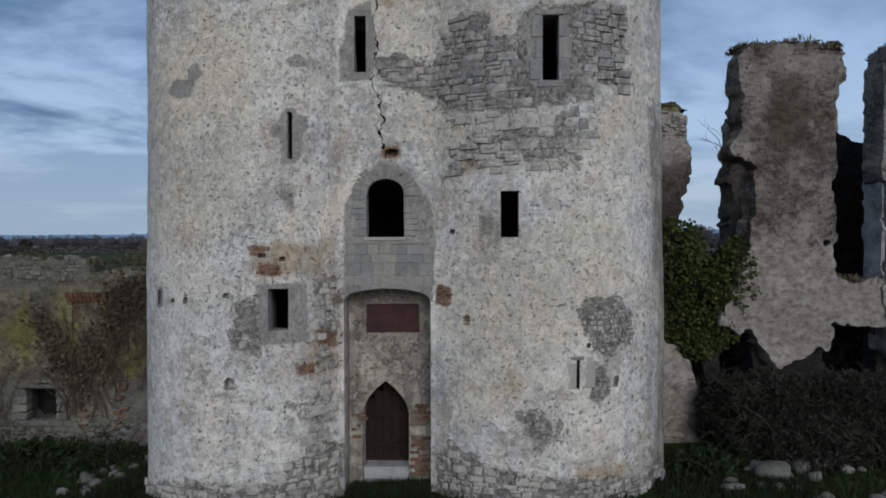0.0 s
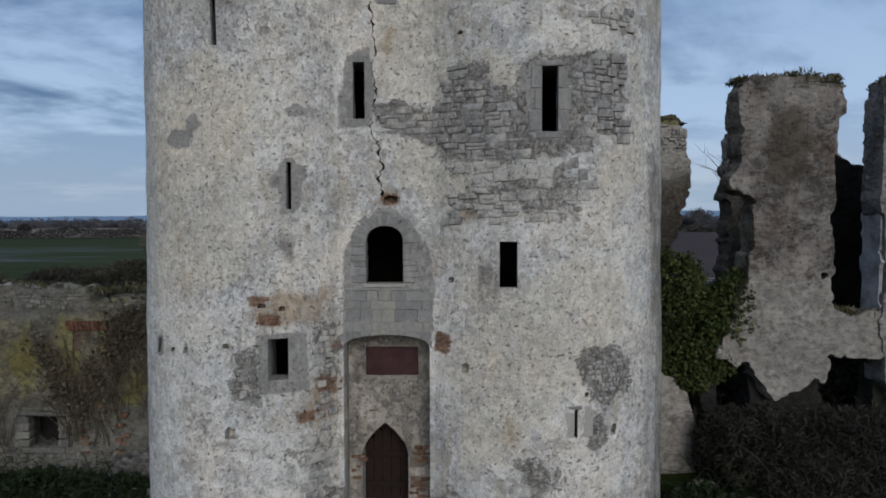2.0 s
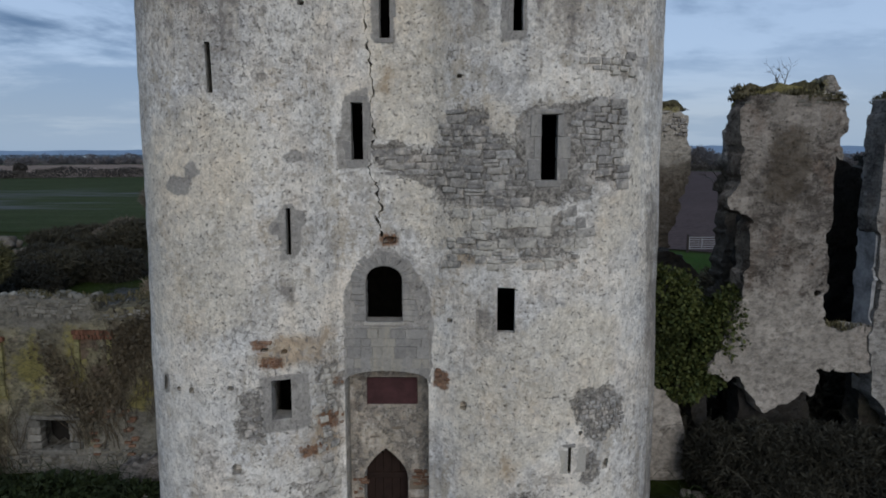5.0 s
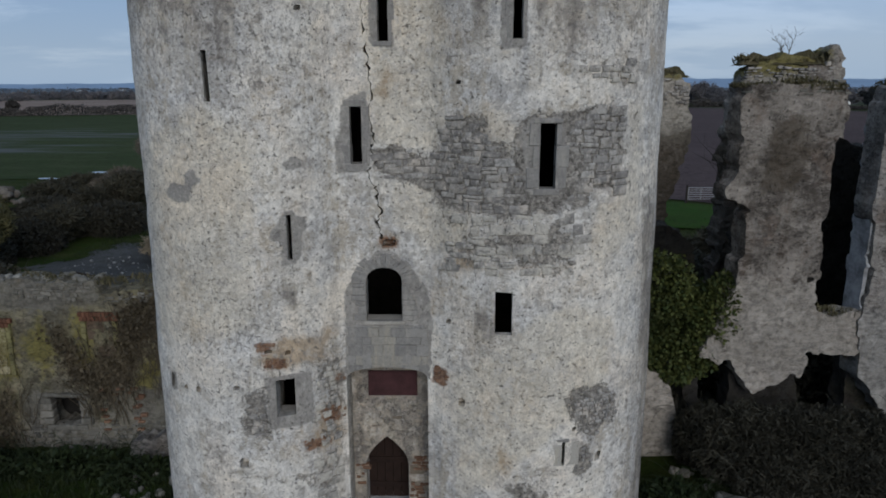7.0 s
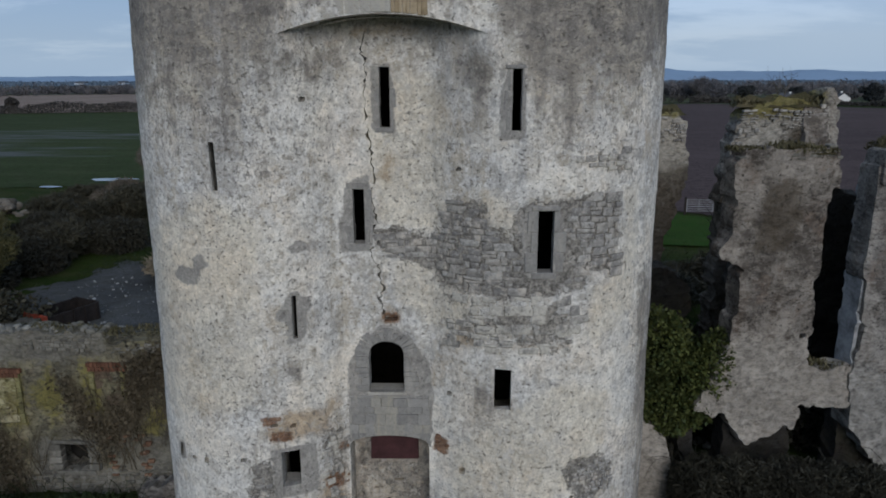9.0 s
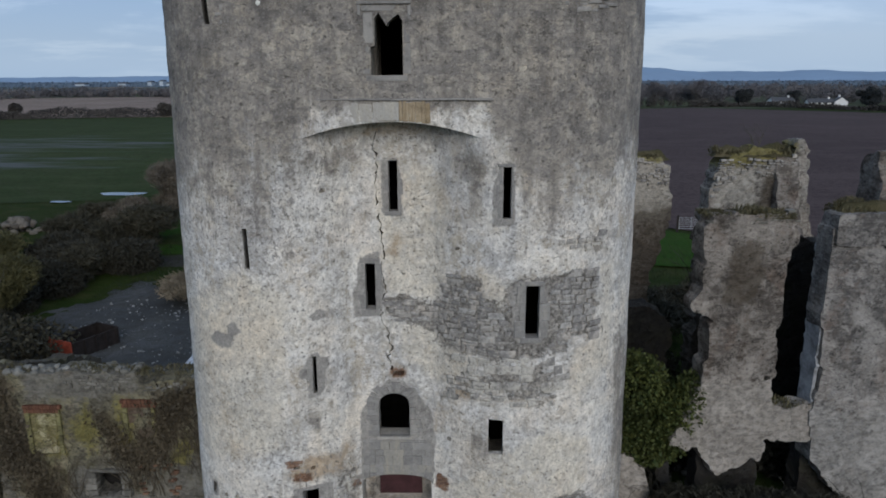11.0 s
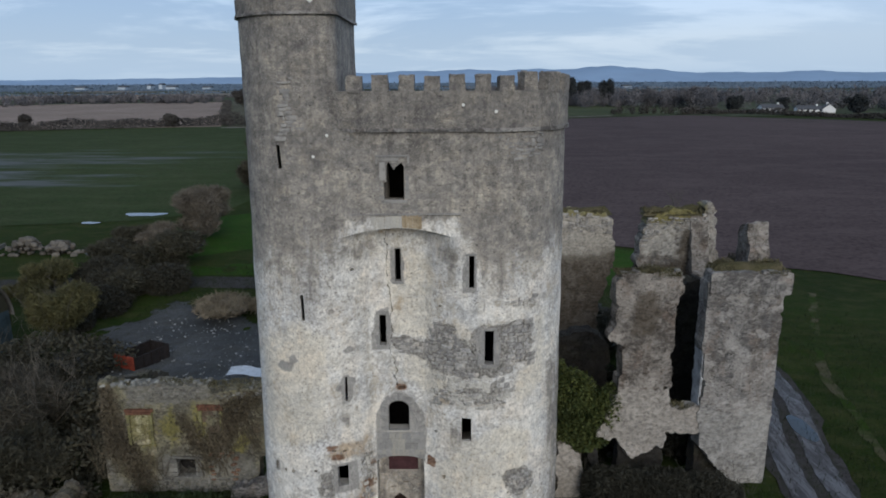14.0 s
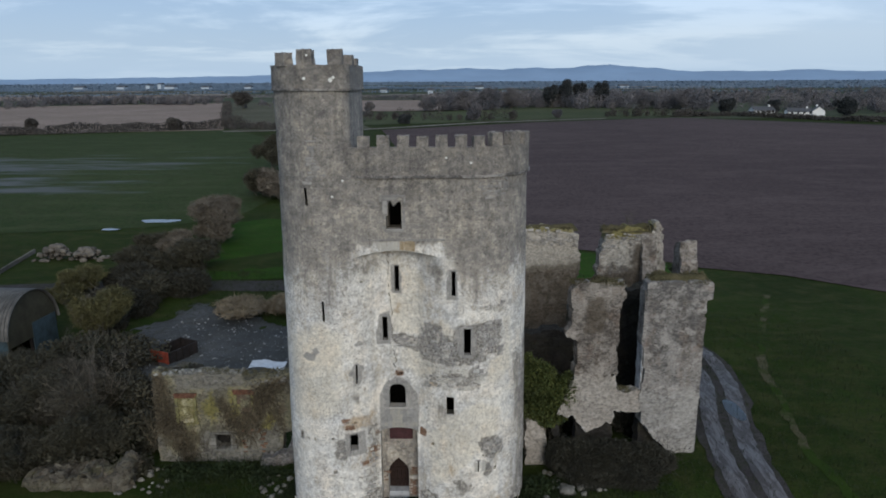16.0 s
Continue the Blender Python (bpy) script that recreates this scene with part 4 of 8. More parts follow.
def far_hedge(name, path, height, width, n, mat, label, seed, size=0.9):
    rng = np.random.default_rng(seed)
    p = np.array(path, dtype=float)
    seg = np.hypot(*(p[1:] - p[:-1]).T)
    t = rng.random(n) * seg.sum()
    i = np.minimum(np.searchsorted(np.cumsum(seg), t), len(seg) - 1)
    f = (t - (np.cumsum(seg) - seg)[i]) / seg[i]
    c = p[i] + (p[i + 1] - p[i]) * f[:, None]
    q = np.stack([c[:, 0], c[:, 1], np.zeros(n)], 1)
    top = height * (0.35 + 0.9 * vnoise(q, 0.12, seed) ** 1.5 + 0.35 * vnoise(q, 0.5, seed + 1))
    z = rng.random(n) ** 0.8 * top
    c3 = np.stack([c[:, 0] + rng.normal(size=n) * width * 0.4, c[:, 1] + rng.normal(size=n) * width * 0.4, z - 0.2], 1)
    v, f2 = cards(c3, size, rng, 1.5, np.array([0, 0, 0.5]))
    return tagged(new(name, make_mesh(name, v, f2, mat)), label, "hedge", "", "stuff")


far_hedge("hedgerow", [(-300, 206), (-164, 243), (-88, 273), (-50, 262)], 4.0, 3.0, 30000, M_HEDGE, "bare hedgerow between pasture and stubble", 1, 0.38)
far_hedge("hedgerow", [(116, 345), (150, 352), (185, 300), (330, 215)], 2.6, 4, 15000, M_HEDGE, "dark hedgerow along the ploughed field", 2, 0.55)
far_hedge("hedgerow", [(-86, 266), (-108, 330), (-186, 585)], 2.2, 3, 5000, M_HEDGE, "hedgerow beside the stubble field", 4, 0.6)


def woodland(name, spans, crowns, per, size, mat, label, seed, h_range=(5, 10)):
    """A wood of separate rounded crowns of fine twigs, taller and lower ones mixed."""
    rng = np.random.default_rng(seed)
    s = np.array(spans)[rng.integers(0, len(spans), crowns)]
    x, y = s[:, 0] + (s[:, 1] - s[:, 0]) * rng.random(crowns), s[:, 2] + (s[:, 3] - s[:, 2]) * rng.random(crowns)
    h = rng.uniform(*h_range, crowns) * (0.7 + 0.5 * rng.random(crowns))
    blobs = np.stack([x, y, 0.44 * h, 0.50 * h * rng.uniform(0.7, 1.3, crowns), 0.5 * h, 0.54 * h], 1)
    b = np.repeat(blobs, per, axis=0)
    d = rng.normal(size=(len(b), 3))
    d /= np.linalg.norm(d, axis=1)[:, None]
    r = rng.random(len(b)) ** 0.4
    c = b[:, :3] + d * r[:, None] * b[:, 3:]
    v, f = cards(c, size, rng, 1.6, np.array([0, 0, 0.4]))
    return tagged(new(name, make_mesh(name, v, f, mat)), label, "woodland", "", "stuff")


woodland("woodland", [(-2, 30, 428, 445), (30, 90, 462, 500), (84, 150, 432, 480), (140, 215, 412, 470), (200, 330, 370, 440), (300, 460, 300, 380)], 300, 320, 0.55, M_WOOD_MID, "bare woodland standing beyond the fields", 5, (6, 12))
woodland("woodland", [(-20, 260, 520, 600), (240, 600, 430, 560), (60, 500, 640, 760)], 420, 120, 0.95, M_WOOD_MID, "bare woodland in the distance", 6, (5, 11))
woodland("woodland", [(-620, -300, 480, 540), (-345, -190, 545, 612)], 260, 150, 0.8, M_WOOD_MID, "tree belt behind the stubble field", 8, (5, 9))
woodland("woodland", [(-90, -40, 330, 420), (-150, -90, 480, 600)], 50, 160, 0.6, M_WOOD_MID, "rough scrub beside the stubble field", 9, (2, 5))
woodland("woodland", [(-44, -2, 325, 345), (-10, 40, 322, 330), (80, 135, 345, 352)], 46, 160, 0.45, M_HEDGE, "dark hedge of low thorn trees", 10, (3, 6))
far_hedge("hedgerow", [(-100, 655), (-60, 650), (30, 648), (60, 520)], 4, 5, 6000, M_WOOD_MID, "hedgerow with a few small trees", 7, 0.7)
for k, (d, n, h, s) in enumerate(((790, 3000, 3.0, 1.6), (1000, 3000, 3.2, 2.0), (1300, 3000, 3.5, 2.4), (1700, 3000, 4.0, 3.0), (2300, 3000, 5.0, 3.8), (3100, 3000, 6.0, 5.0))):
    # all but the nearest belt carry haze in their blue colour
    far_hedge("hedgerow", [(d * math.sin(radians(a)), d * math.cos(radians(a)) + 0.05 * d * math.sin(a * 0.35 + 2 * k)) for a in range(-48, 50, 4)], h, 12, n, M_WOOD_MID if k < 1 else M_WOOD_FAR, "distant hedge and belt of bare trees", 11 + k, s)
for k, q in enumerate(([(-760, 880), (-330, 925), (-300, 985), (-740, 950)], [(-250, 760), (-60, 780), (-40, 830), (-240, 815)], [(120, 830), (420, 780), (430, 830), (130, 880)], [(-420, 1080), (-80, 1110), (-60, 1180), (-430, 1150)], [(-20, 960), (200, 940), (210, 990), (-10, 1010)])):
    sheet("stubble_field", q, M_PALEFIELD, "pale field far off on the plain", "field", 0.25 + 0.004 * k, 60, 6, 80 + k)

rng_f = random.Random(14)
for k in range(26):
    fy = rng_f.uniform(690, 1900)
    fx, fw, fd = rng_f.uniform(-0.62, 0.45) * fy, rng_f.uniform(0.06, 0.20) * fy, rng_f.uniform(0.03, 0.08) * fy
    sheet("field", [(fx, fy), (fx + fw, fy + rng_f.uniform(-0.2, 0.2) * fd), (fx + fw * 1.05, fy + fd), (fx + 0.05 * fw, fy + fd)], M_PALEFIELD if k % 3 else M_FARGREEN, "pale winter field far off on the plain" if k % 3 else "green field far off on the plain", "field", 0.9 + 0.02 * k, 80, 6, 120 + k)

# ---- the tower ----
LC, LR = (-4.13, 15.00), 2.38     # round corner beside the turret
RC, RR = (1.70, 15.60), 2.90      # the other round corner
BACK, TOP, MID_Y = 21.6, 15.75, 13.55
ARCH_L, ARCH_R = -3.12, 0.70


def y_up(x):
    return np.interp(x, [LC[0], RC[0]], [LC[1] - LR, RC[1] - RR])


def y_low(x):
    x = np.asarray(x, dtype=float)
    yl = np.where(x < LC[0], LC[1] - LR, LC[1] - np.sqrt(np.maximum(LR ** 2 - (x - LC[0]) ** 2, 0)))
    yr = np.where(x > RC[0], RC[1] - RR, RC[1] - np.sqrt(np.maximum(RR ** 2 - (x - RC[0]) ** 2, 0)))
    k = 18.0
    return -np.log(np.exp(-k * (yl - 13)) + np.exp(-k * (yr - 13)) + np.exp(-k * (MID_Y - 13))) / k + 13


def z_arch(x):
    m, h = 0.5 * (ARCH_L + ARCH_R), 0.5 * (ARCH_R - ARCH_L)
    return 12.30 + 0.36 * np.clip(1 - ((np.asarray(x, dtype=float) - m) / h) ** 2, 0, 1)


def face_y(x, z):
    """The outer face on the front, below the arch."""
    x = np.asarray(x, dtype=float)
    inner = smooth(ARCH_L, ARCH_L + 0.5, x) * smooth(ARCH_R, ARCH_R - 0.5, x)
    lo, hi = y_low(x), y_up(x)
    t = smooth(11.3, 12.3, z)
    return lo * (1 - t) + t * (hi + (lo - hi) * inner)


def wall_y(x, z):
    """Front face at any place on the round corners and between them."""
    if x < LC[0]:
        return LC[1] - math.sqrt(max(LR ** 2 - (x - LC[0]) ** 2, 0))
    if x > RC[0]:
        return RC[1] - math.sqrt(max(RR ** 2 - (x - RC[0]) ** 2, 0))
    return float(y_up(x)) if z > z_arch(x) else float(face_y(x, z))


def perimeter():
    """Plan of the tower, counterclockwise seen from above: (x, y, on the front between the corners)."""
    pts = [(x, None, True) for x in np.linspace(LC[0], RC[0], 86)]
    pts += [(RC[0] + RR * math.sin(a), RC[1] - RR * math.cos(a), False) for a in np.linspace(0, math.pi / 2, 62)[1:]]
    pts += [(RC[0] + RR, y, False) for y in np.linspace(RC[1], BACK, 16)[1:]]
    pts += [(x, BACK, False) for x in np.linspace(RC[0] + RR, LC[0] - LR, 18)[1:]]
    pts += [(LC[0] - LR, y, False) for y in np.linspace(BACK, LC[1], 16)[1:]]
    pts += [(LC[0] - LR * math.cos(a), LC[1] - LR * math.sin(a), False) for a in np.linspace(0, math.pi / 2, 54)[1:-1]]
    return pts


def batter(x, z):
    """The flanks lean in slightly towards the top."""
    w = max((LC[0] - x) / LR, (x - RC[0]) / RR, 0.0)
    return x + math.copysign(w * 0.010 * max(z - 2.0, 0.0), -1 - x)


def tower_solid():
    cols = perimeter()
    n1, n2 = 165, 42
    vs, fs = [], []
    for x, y, front in cols:
        za = float(z_arch(x)) if front else 12.30
        low = np.linspace(-1.6, za, n1)
        ys = face_y(np.full(n1, x), low) if front else np.full(n1, y)
        vs += [(batter(x, zz), yy, zz) for yy, zz in zip(ys, low)]
        yy = float(y_up(x)) if front else y
        vs += [(batter(x, zz), yy, zz) for zz in np.linspace(za, TOP, n2)]
    n, c = n1 + n2, len(cols)
    for i in range(c):
        j = (i + 1) % c
        for k in range(n - 1):
            fs.append((i * n + k, j * n + k, j * n + k + 1, i * n + k + 1))
    fs.append([i * n for i in range(c)][::-1])
    fs.append([i * n + n - 1 for i in range(c)])
    bm = bmesh.new()
    bv = [bm.verts.new(v) for v in vs]
    for f in fs:
        bm.faces.new([bv[i] for i in f])
    bmesh.ops.remove_doubles(bm, verts=bm.verts[:], dist=2e-4)
    bmesh.ops.dissolve_degenerate(bm, edges=bm.edges[:], dist=1e-4)
    bmesh.ops.recalc_face_normals(bm, faces=bm.faces[:])
    return bm


def prism(outline, y0, y1, splay=0.0):
    """An opening: an outline in x and z, pushed through the wall along y."""
    n = len(outline)
    cx, cz = sum(p[0] for p in outline) / n, sum(p[1] for p in outline) / n
    vs = [(x, y0, z) for x, z in outline] + [(x + math.copysign(splay, x - cx), y1, z + (0.3 * splay if z > cz else -1.5 * splay)) for x, z in outline]
    fs = [tuple(range(n)), tuple(range(2 * n - 1, n - 1, -1))] + [(i, n + i, n + (i + 1) % n, (i + 1) % n) for i in range(n)]
    return vs, fs


def rect(x0, x1, z0, z1, lean=0.0):
    return [(x0, z0), (x1, z0), (x1 + lean, z1), (x0 + lean, z1)]


def round_head(x0, x1, z0, zs, rise, n=12):
    m, h = (x0 + x1) / 2, (x1 - x0) / 2
    return [(x0, z0), (x1, z0)] + [(m + h * math.cos(a), zs + rise * math.sin(a) ** 0.8) for a in np.linspace(0.0, math.pi, n)]


def pointed_head(x0, x1, z0, zs, apex, n=7):
    m = (x0 + x1) / 2
    right = [(x1 + (m - x1) * (k / n) ** 1.7, zs + (apex - zs) * (k / n) ** 0.92) for k in range(n)]
    left = [(x0 + (m - x0) * (k / n) ** 1.7, zs + (apex - zs) * (k / n) ** 0.92) for k in range(n)]
    return [(x0, z0), (x1, z0)] + right + [(m, apex)] + left[::-1]


ARCHED = round_head(-1.71, -0.98, 5.12, 5.93, 0.33)
OPENINGS = [
    (rect(-1.945, -1.715, 8.35, 9.45), 12, 15.2), (rect(1.63, 1.93, 7.98, 9.17), 12, 15.2), (rect(-3.105, -3.02, 6.58, 7.46), 12, 15.2),
    (rect(0.87, 1.20, 5.11, 5.97), 12, 15.2), (rect(-3.45, -3.10, 3.38, 4.16), 12, 15.2), (rect(2.265, 2.33, 2.29, 2.83), 12, 15.2),
    (rect(-4.39, -4.285, 9.56, 10.45, -0.02), 12, 15.2), (rect(-1.37, -1.17, 10.65, 11.78), 12, 15.2), (rect(1.10, 1.27, 10.64, 11.73), 12, 15.2),
    (rect(-4.88, -4.76, 14.57, 15.29, -0.04), 12, 15.2),
    (ARCHED, 12, 15.2),
    (rect(-1.60, -0.94, 13.58, 14.85), 12.75, 15.2),
    ([(-2.17, -1.5), (-0.46, -1.5)] + [(-1.315 + 0.855 * math.cos(a), 3.84 + 0.26 * math.sin(a) ** 0.75) for a in np.linspace(0, math.pi, 14)], 12, 14.25),
    (pointed_head(-1.90, -0.94, -1.5, 1.45, 2.14), 13, 15.2),
]
# the two small lights of the top window, one broken at the sill
OPENINGS += [([(-1.59, 13.58), (-0.95, 13.58), (-0.95, 14.62), (-1.03, 14.75), (-1.12, 14.68), (-1.22, 14.60), (-1.26, 14.52), (-1.31, 14.60), (-1.42, 14.78), (-1.50, 14.66), (-1.51, 14.15), (-1.59, 14.12)], 12, 13.2)]
# putlog holes and lost stones
HOLES = [(-4.15, 2.42, 0.10, 0.12), (0.24, 3.54, 0.07, 0.10), (-0.03, 5.22, 0.06, 0.06), (3.06, 2.38, 0.07, 0.12), (-4.2, 4.05, 0.07, 0.05), (-3.55, 4.78, 0.08, 0.04),
         (-3.2, 4.72, 0.06, 0.05), (0.40, 15.95, 0.1, 0.06), (-2.75, 11.2, 0.06, 0.05), (0.15, 9.9, 0.05, 0.04), (-1.22, 6.78, 0.14, 0.08), (-5.31, 3.93, 0.05, 0.05), (-5.02, 3.94, 0.06, 0.07), (-5.66, 3.98, 0.05, 0.16), (2.50, 3.10, 0.04, 0.05)]
for hx, hz, hw, hh in HOLES:
    OPENINGS.append(([(hx - hw, hz - hh), (hx + 0.8 * hw, hz - 0.9 * hh), (hx + hw, hz + 0.7 * hh), (hx - 0.2 * hw, hz + hh), (hx - 0.9 * hw, hz + 0.5 * hh)], 12, float(wall_y(hx, hz)) + 0.25))
# the long crack down from the arch to the arched window
CRACK = [(-1.62, 12.45), (-1.73, 12.1), (-1.64, 11.94), (-1.63, 11.78), (-1.60, 11.57), (-1.66, 11.41), (-1.63, 10.86), (-1.60, 10.54), (-1.57, 10.23), (-1.55, 9.97), (-1.52, 9.58), (-1.57, 9.37), (-1.50, 8.99), (-1.47, 8.77),
         (-1.55, 8.67), (-1.47, 8.39), (-1.62, 8.22), (-1.50, 7.94), (-1.45, 7.80), (-1.45, 7.64), (-1.37, 7.42), (-1.45, 7.20), (-1.41, 6.98), (-1.36, 6.80)]


def crack_outline(path, rng):
    fine = []
    for (ax, az), (bx, bz) in zip(path, path[1:]):
        for k in range(4):
            t = k / 4
            fine.append((ax + (bx - ax) * t + rng.uniform(-0.035, 0.035), az + (bz - az) * t))
    w = [0.005 + 0.024 * abs(math.sin(0.61 * i)) ** 1.5 * rng.uniform(0.4, 1.4) for i in range(len(fine))]
    w = [d if rng.random() > 0.22 else 0.15 * d for d in w]
    return [(x - d, z) for (x, z), d in zip(fine, w)] + [(x + d, z) for (x, z), d in list(zip(fine, w))[::-1]]


OPENINGS.append((crack_outline(CRACK, random.Random(5)), 12.0, 14.0))


def carve(bm, cutters):
    """Cut the openings out of the solid and return the mesh."""
    me = bpy.data.meshes.new("wall")
    bm.to_mesh(me)
    bm.free()
    ob = new("wall", me)
    extra = []
    for k, group in enumerate(cutters):
        vs, fs = merged(group)
        cb = bmesh.new()
        cv = [cb.verts.new(v) for v in vs]
        for f in fs:
            cb.faces.new([cv[i] for i in f])
        bmesh.ops.recalc_face_normals(cb, faces=cb.faces[:])
        cm = bpy.data.meshes.new("cut")
        cb.to_mesh(cm)
        cb.free()
        co = new("cut", cm)
        mod = ob.modifiers.new("cut", "BOOLEAN")
        mod.operation, mod.solver, mod.object = "DIFFERENCE", "EXACT", co
        mod.use_self = False
        extra.append(co)
    dg = bpy.context.evaluated_depsgraph_get()
    done = bpy.data.meshes.new_from_object(ob.evaluated_get(dg))
    ob.modifiers.clear()
    ob.data = done
    for co in extra:
        bpy.data.objects.remove(co)
    return ob


tower = thing("tower_house", (-1, 16, 0), "tall ruined stone tower house with flaking pale lime render", "tower")
INNER = block(-5.2, 3.3, 14.9, 20.2, -1.0, 15.2)


def deeper(o, drop=0.2):
    """The same opening with its floor lower on the inside."""
    low = min(p[1] for p in o)
    return [(x, z - drop if z < low + 0.05 else z) for x, z in o]


def back_of(o):
    """How far back the curved face lies behind an opening."""
    return max(wall_y(x, z) for x, z in o)


OUTER = [prism(o, 11.9, back_of(o) + 0.13) for o, a, b in OPENINGS[:11]] + [prism(*OPENINGS[12])] + [prism(o, a, b) for o, a, b in OPENINGS[14:]]
SPLAY = [prism(deeper(o, 0.9 if k == 4 else 0.2), back_of(o) + 0.10, b, 0.46) for k, (o, a, b) in enumerate(OPENINGS[:10])] + [prism(round_head(-1.71, -0.98, 4.60, 5.93, 0.33), 13.66, 15.2, 0.3), prism(rect(-1.60, -0.94, 13.30, 14.85), 12.98, 15.2), prism(*OPENINGS[13])]
# the murder slot between the arch and the wall behind it
SLOT = [prism([(-2.40, 12.2), (0.0, 12.2), (0.0, 13.3), (-2.40, 13.3)], 12.90, 13.27)]
wall = carve(tower_solid(), [[INNER], SPLAY, OUTER, SLOT])
wall.data.materials.clear()
wall.data.materials.append(M_WALL)
hang(wall, tower)
tagged(wall, "lime-rendered wall with bare masonry patches and a long crack")

# bare masonry, stains and washes, each with an outline of its own
MASONRY = [(-1.49, 8.57), (-1.13, 8.66), (-0.58, 8.52), (-0.38, 8.41), (-0.21, 8.49), (-0.18, 9.04), (-0.03, 9.17), (0.1, 9.3), (0.63, 9.21), (0.69, 8.87), (1.01, 8.73), (1.14, 8.45), (1.24, 8.63), (1.32, 8.89), (1.27, 9.2), (1.47, 9.36),
           (2.04, 9.38), (3.10, 9.50), (3.22, 8.95), (3.26, 8.21), (3.42, 7.96), (2.58, 7.93), (2.53, 7.66), (2.15, 7.6), (1.89, 7.49), (1.42, 7.44), (1.01, 7.4), (0.71, 7.47), (-0.14, 7.55), (-0.36, 7.77), (-1.14, 8.11), (-1.49, 8.24)]
SMEARED = [(-0.14, 7.51), (0.71, 7.47), (2.15, 7.54), (2.58, 6.99), (2.47, 6.36), (1.83, 6.3), (0.81, 6.37), (-0.03, 6.42), (-0.14, 6.75)]
RUBBLE_EYE = [(2.31, 3.65), (2.48, 3.9), (3.05, 3.94), (3.4, 3.59), (3.24, 3.07), (2.99, 2.82), (2.64, 2.9), (2.59, 3.27)]
SLIT_SIDE = [(2.59, 2.72), (2.84, 2.70), (2.90, 2.25), (2.7, 2.02), (2.57, 2.15)]
FOOT_R = [(-0.40, 0.90), (-0.04, 1.05), (0.49, 0.8), (1.52, 0.67), (2.7, 0.56), (3.58, 0.46), (4.2, 0.6), (4.5, -1), (-0.4, -1)]
FOOT_L = [(-6.5, -1), (-6.5, 0.1), (-5.98, 0.22), (-5.02, 0.5), (-4.22, 0.55), (-3.81, 0.31), (-3.22, 0.5), (-3.02, 0.86), (-2.65, 1.0), (-2.2, 1.04), (-2.2, -1)]
WINDOW_L = [(-4.05, 3.95), (-3.64, 3.99), (-3.62, 3.2), (-3.69, 3.0), (-4.06, 3.08)]
WINDOW_R = [(-2.86, 4.50), (-2.21, 4.45), (-2.22, 2.44), (-2.95, 2.57), (-2.72, 3.05)]
DOOR_SIDE = [(-2.75, 2.5), (-2.22, 2.45), (-2.22, 1.0), (-2.85, 1.0)]
ARCH_STONE = [(-2.17, 4.85), (-2.12, 5.79), (-1.84, 6.23), (-1.45, 6.62), (-1.12, 6.58), (-0.75, 6.23), (-0.42, 5.78), (-0.36, 5.0), (-0.38, 4.2), (-0.48, 3.9), (-2.15, 3.9)]
BARE = [MASONRY, RUBBLE_EYE, SLIT_SIDE, FOOT_R, FOOT_L, WINDOW_L]
# half-bare places, where lime still covers most of the stones
HALF_BARE = [SMEARED, WINDOW_R, DOOR_SIDE, [(2.30, 10.2), (2.77, 10.39), (3.32, 10.35), (3.23, 9.85), (2.35, 9.88)], [(-0.10, 10.34), (0.23, 10.42), (0.33, 10.05), (0.01, 9.85)], [(0.23, 9.6), (0.55, 9.74), (0.55, 9.46), (0.29, 9.38)],
             [(1.06, 1.97), (2.1, 2.19), (2.15, 1.77), (1.63, 1.15), (1.16, 1.34)], [(-1.9, 12.3), (-1.5, 12.5), (-0.9, 12.5), (-1.2, 12.1), (-1.8, 11.95)], [(-3.2, 2.0), (-2.8, 2.0), (-2.75, 1.7), (-3.1, 1.65)]]
GREY_LEFT = [(-5.42, 7.85), (-5.21, 8.09), (-4.89, 8.05), (-4.95, 8.21), (-4.77, 8.35), (-4.60, 8.14), (-4.77, 7.96), (-4.89, 7.72), (-5.21, 7.73)]
GREY = [
    [(-4.3, 0.75), (-2.3, 1.0), (-2.25, -0.4), (-4.5, -0.4)], [(-0.35, 1.0), (0.5, 1.1), (1.4, 0.6), (1.4, -0.4), (-0.35, -0.4)],
    [(-2.95, 2.6), (-2.22, 2.5), (-2.22, 0.9), (-3.0, 0.9)], [(-2.8, 4.5), (-2.2, 4.4), (-2.2, 3.0), (-2.7, 3.0)],
    [(-5.36, 6.3), (-4.18, 6.37), (-3.72, 6.11), (-3.77, 5.95), (-5.23, 6.03)], [(-4.5, 1.62), (-4.2, 1.9), (-3.9, 1.75), (-3.5, 1.72), (-3.6, 1.55), (-4.3, 1.5)],
    [(1.06, 1.97), (2.1, 2.19), (2.15, 1.2), (1.63, 0.9), (1.16, 1.1)], [(1.06, 10.51), (1.58, 10.42), (1.54, 9.89), (1.12, 9.88)], [(0.0, 10.4), (0.2, 11.8), (0.9, 11.9), (0.95, 10.3)],
    [(-3.7, 6.0), (-3.2, 6.6), (-2.7, 6.6), (-2.6, 5.4), (-3.4, 5.3)], [(3.1, 10.4), (3.5, 11.0), (3.6, 9.2), (3.3, 9.2)], [(0.2, 5.6), (0.8, 6.1), (1.2, 4.9), (0.4, 4.2), (0.1, 4.8)],
]
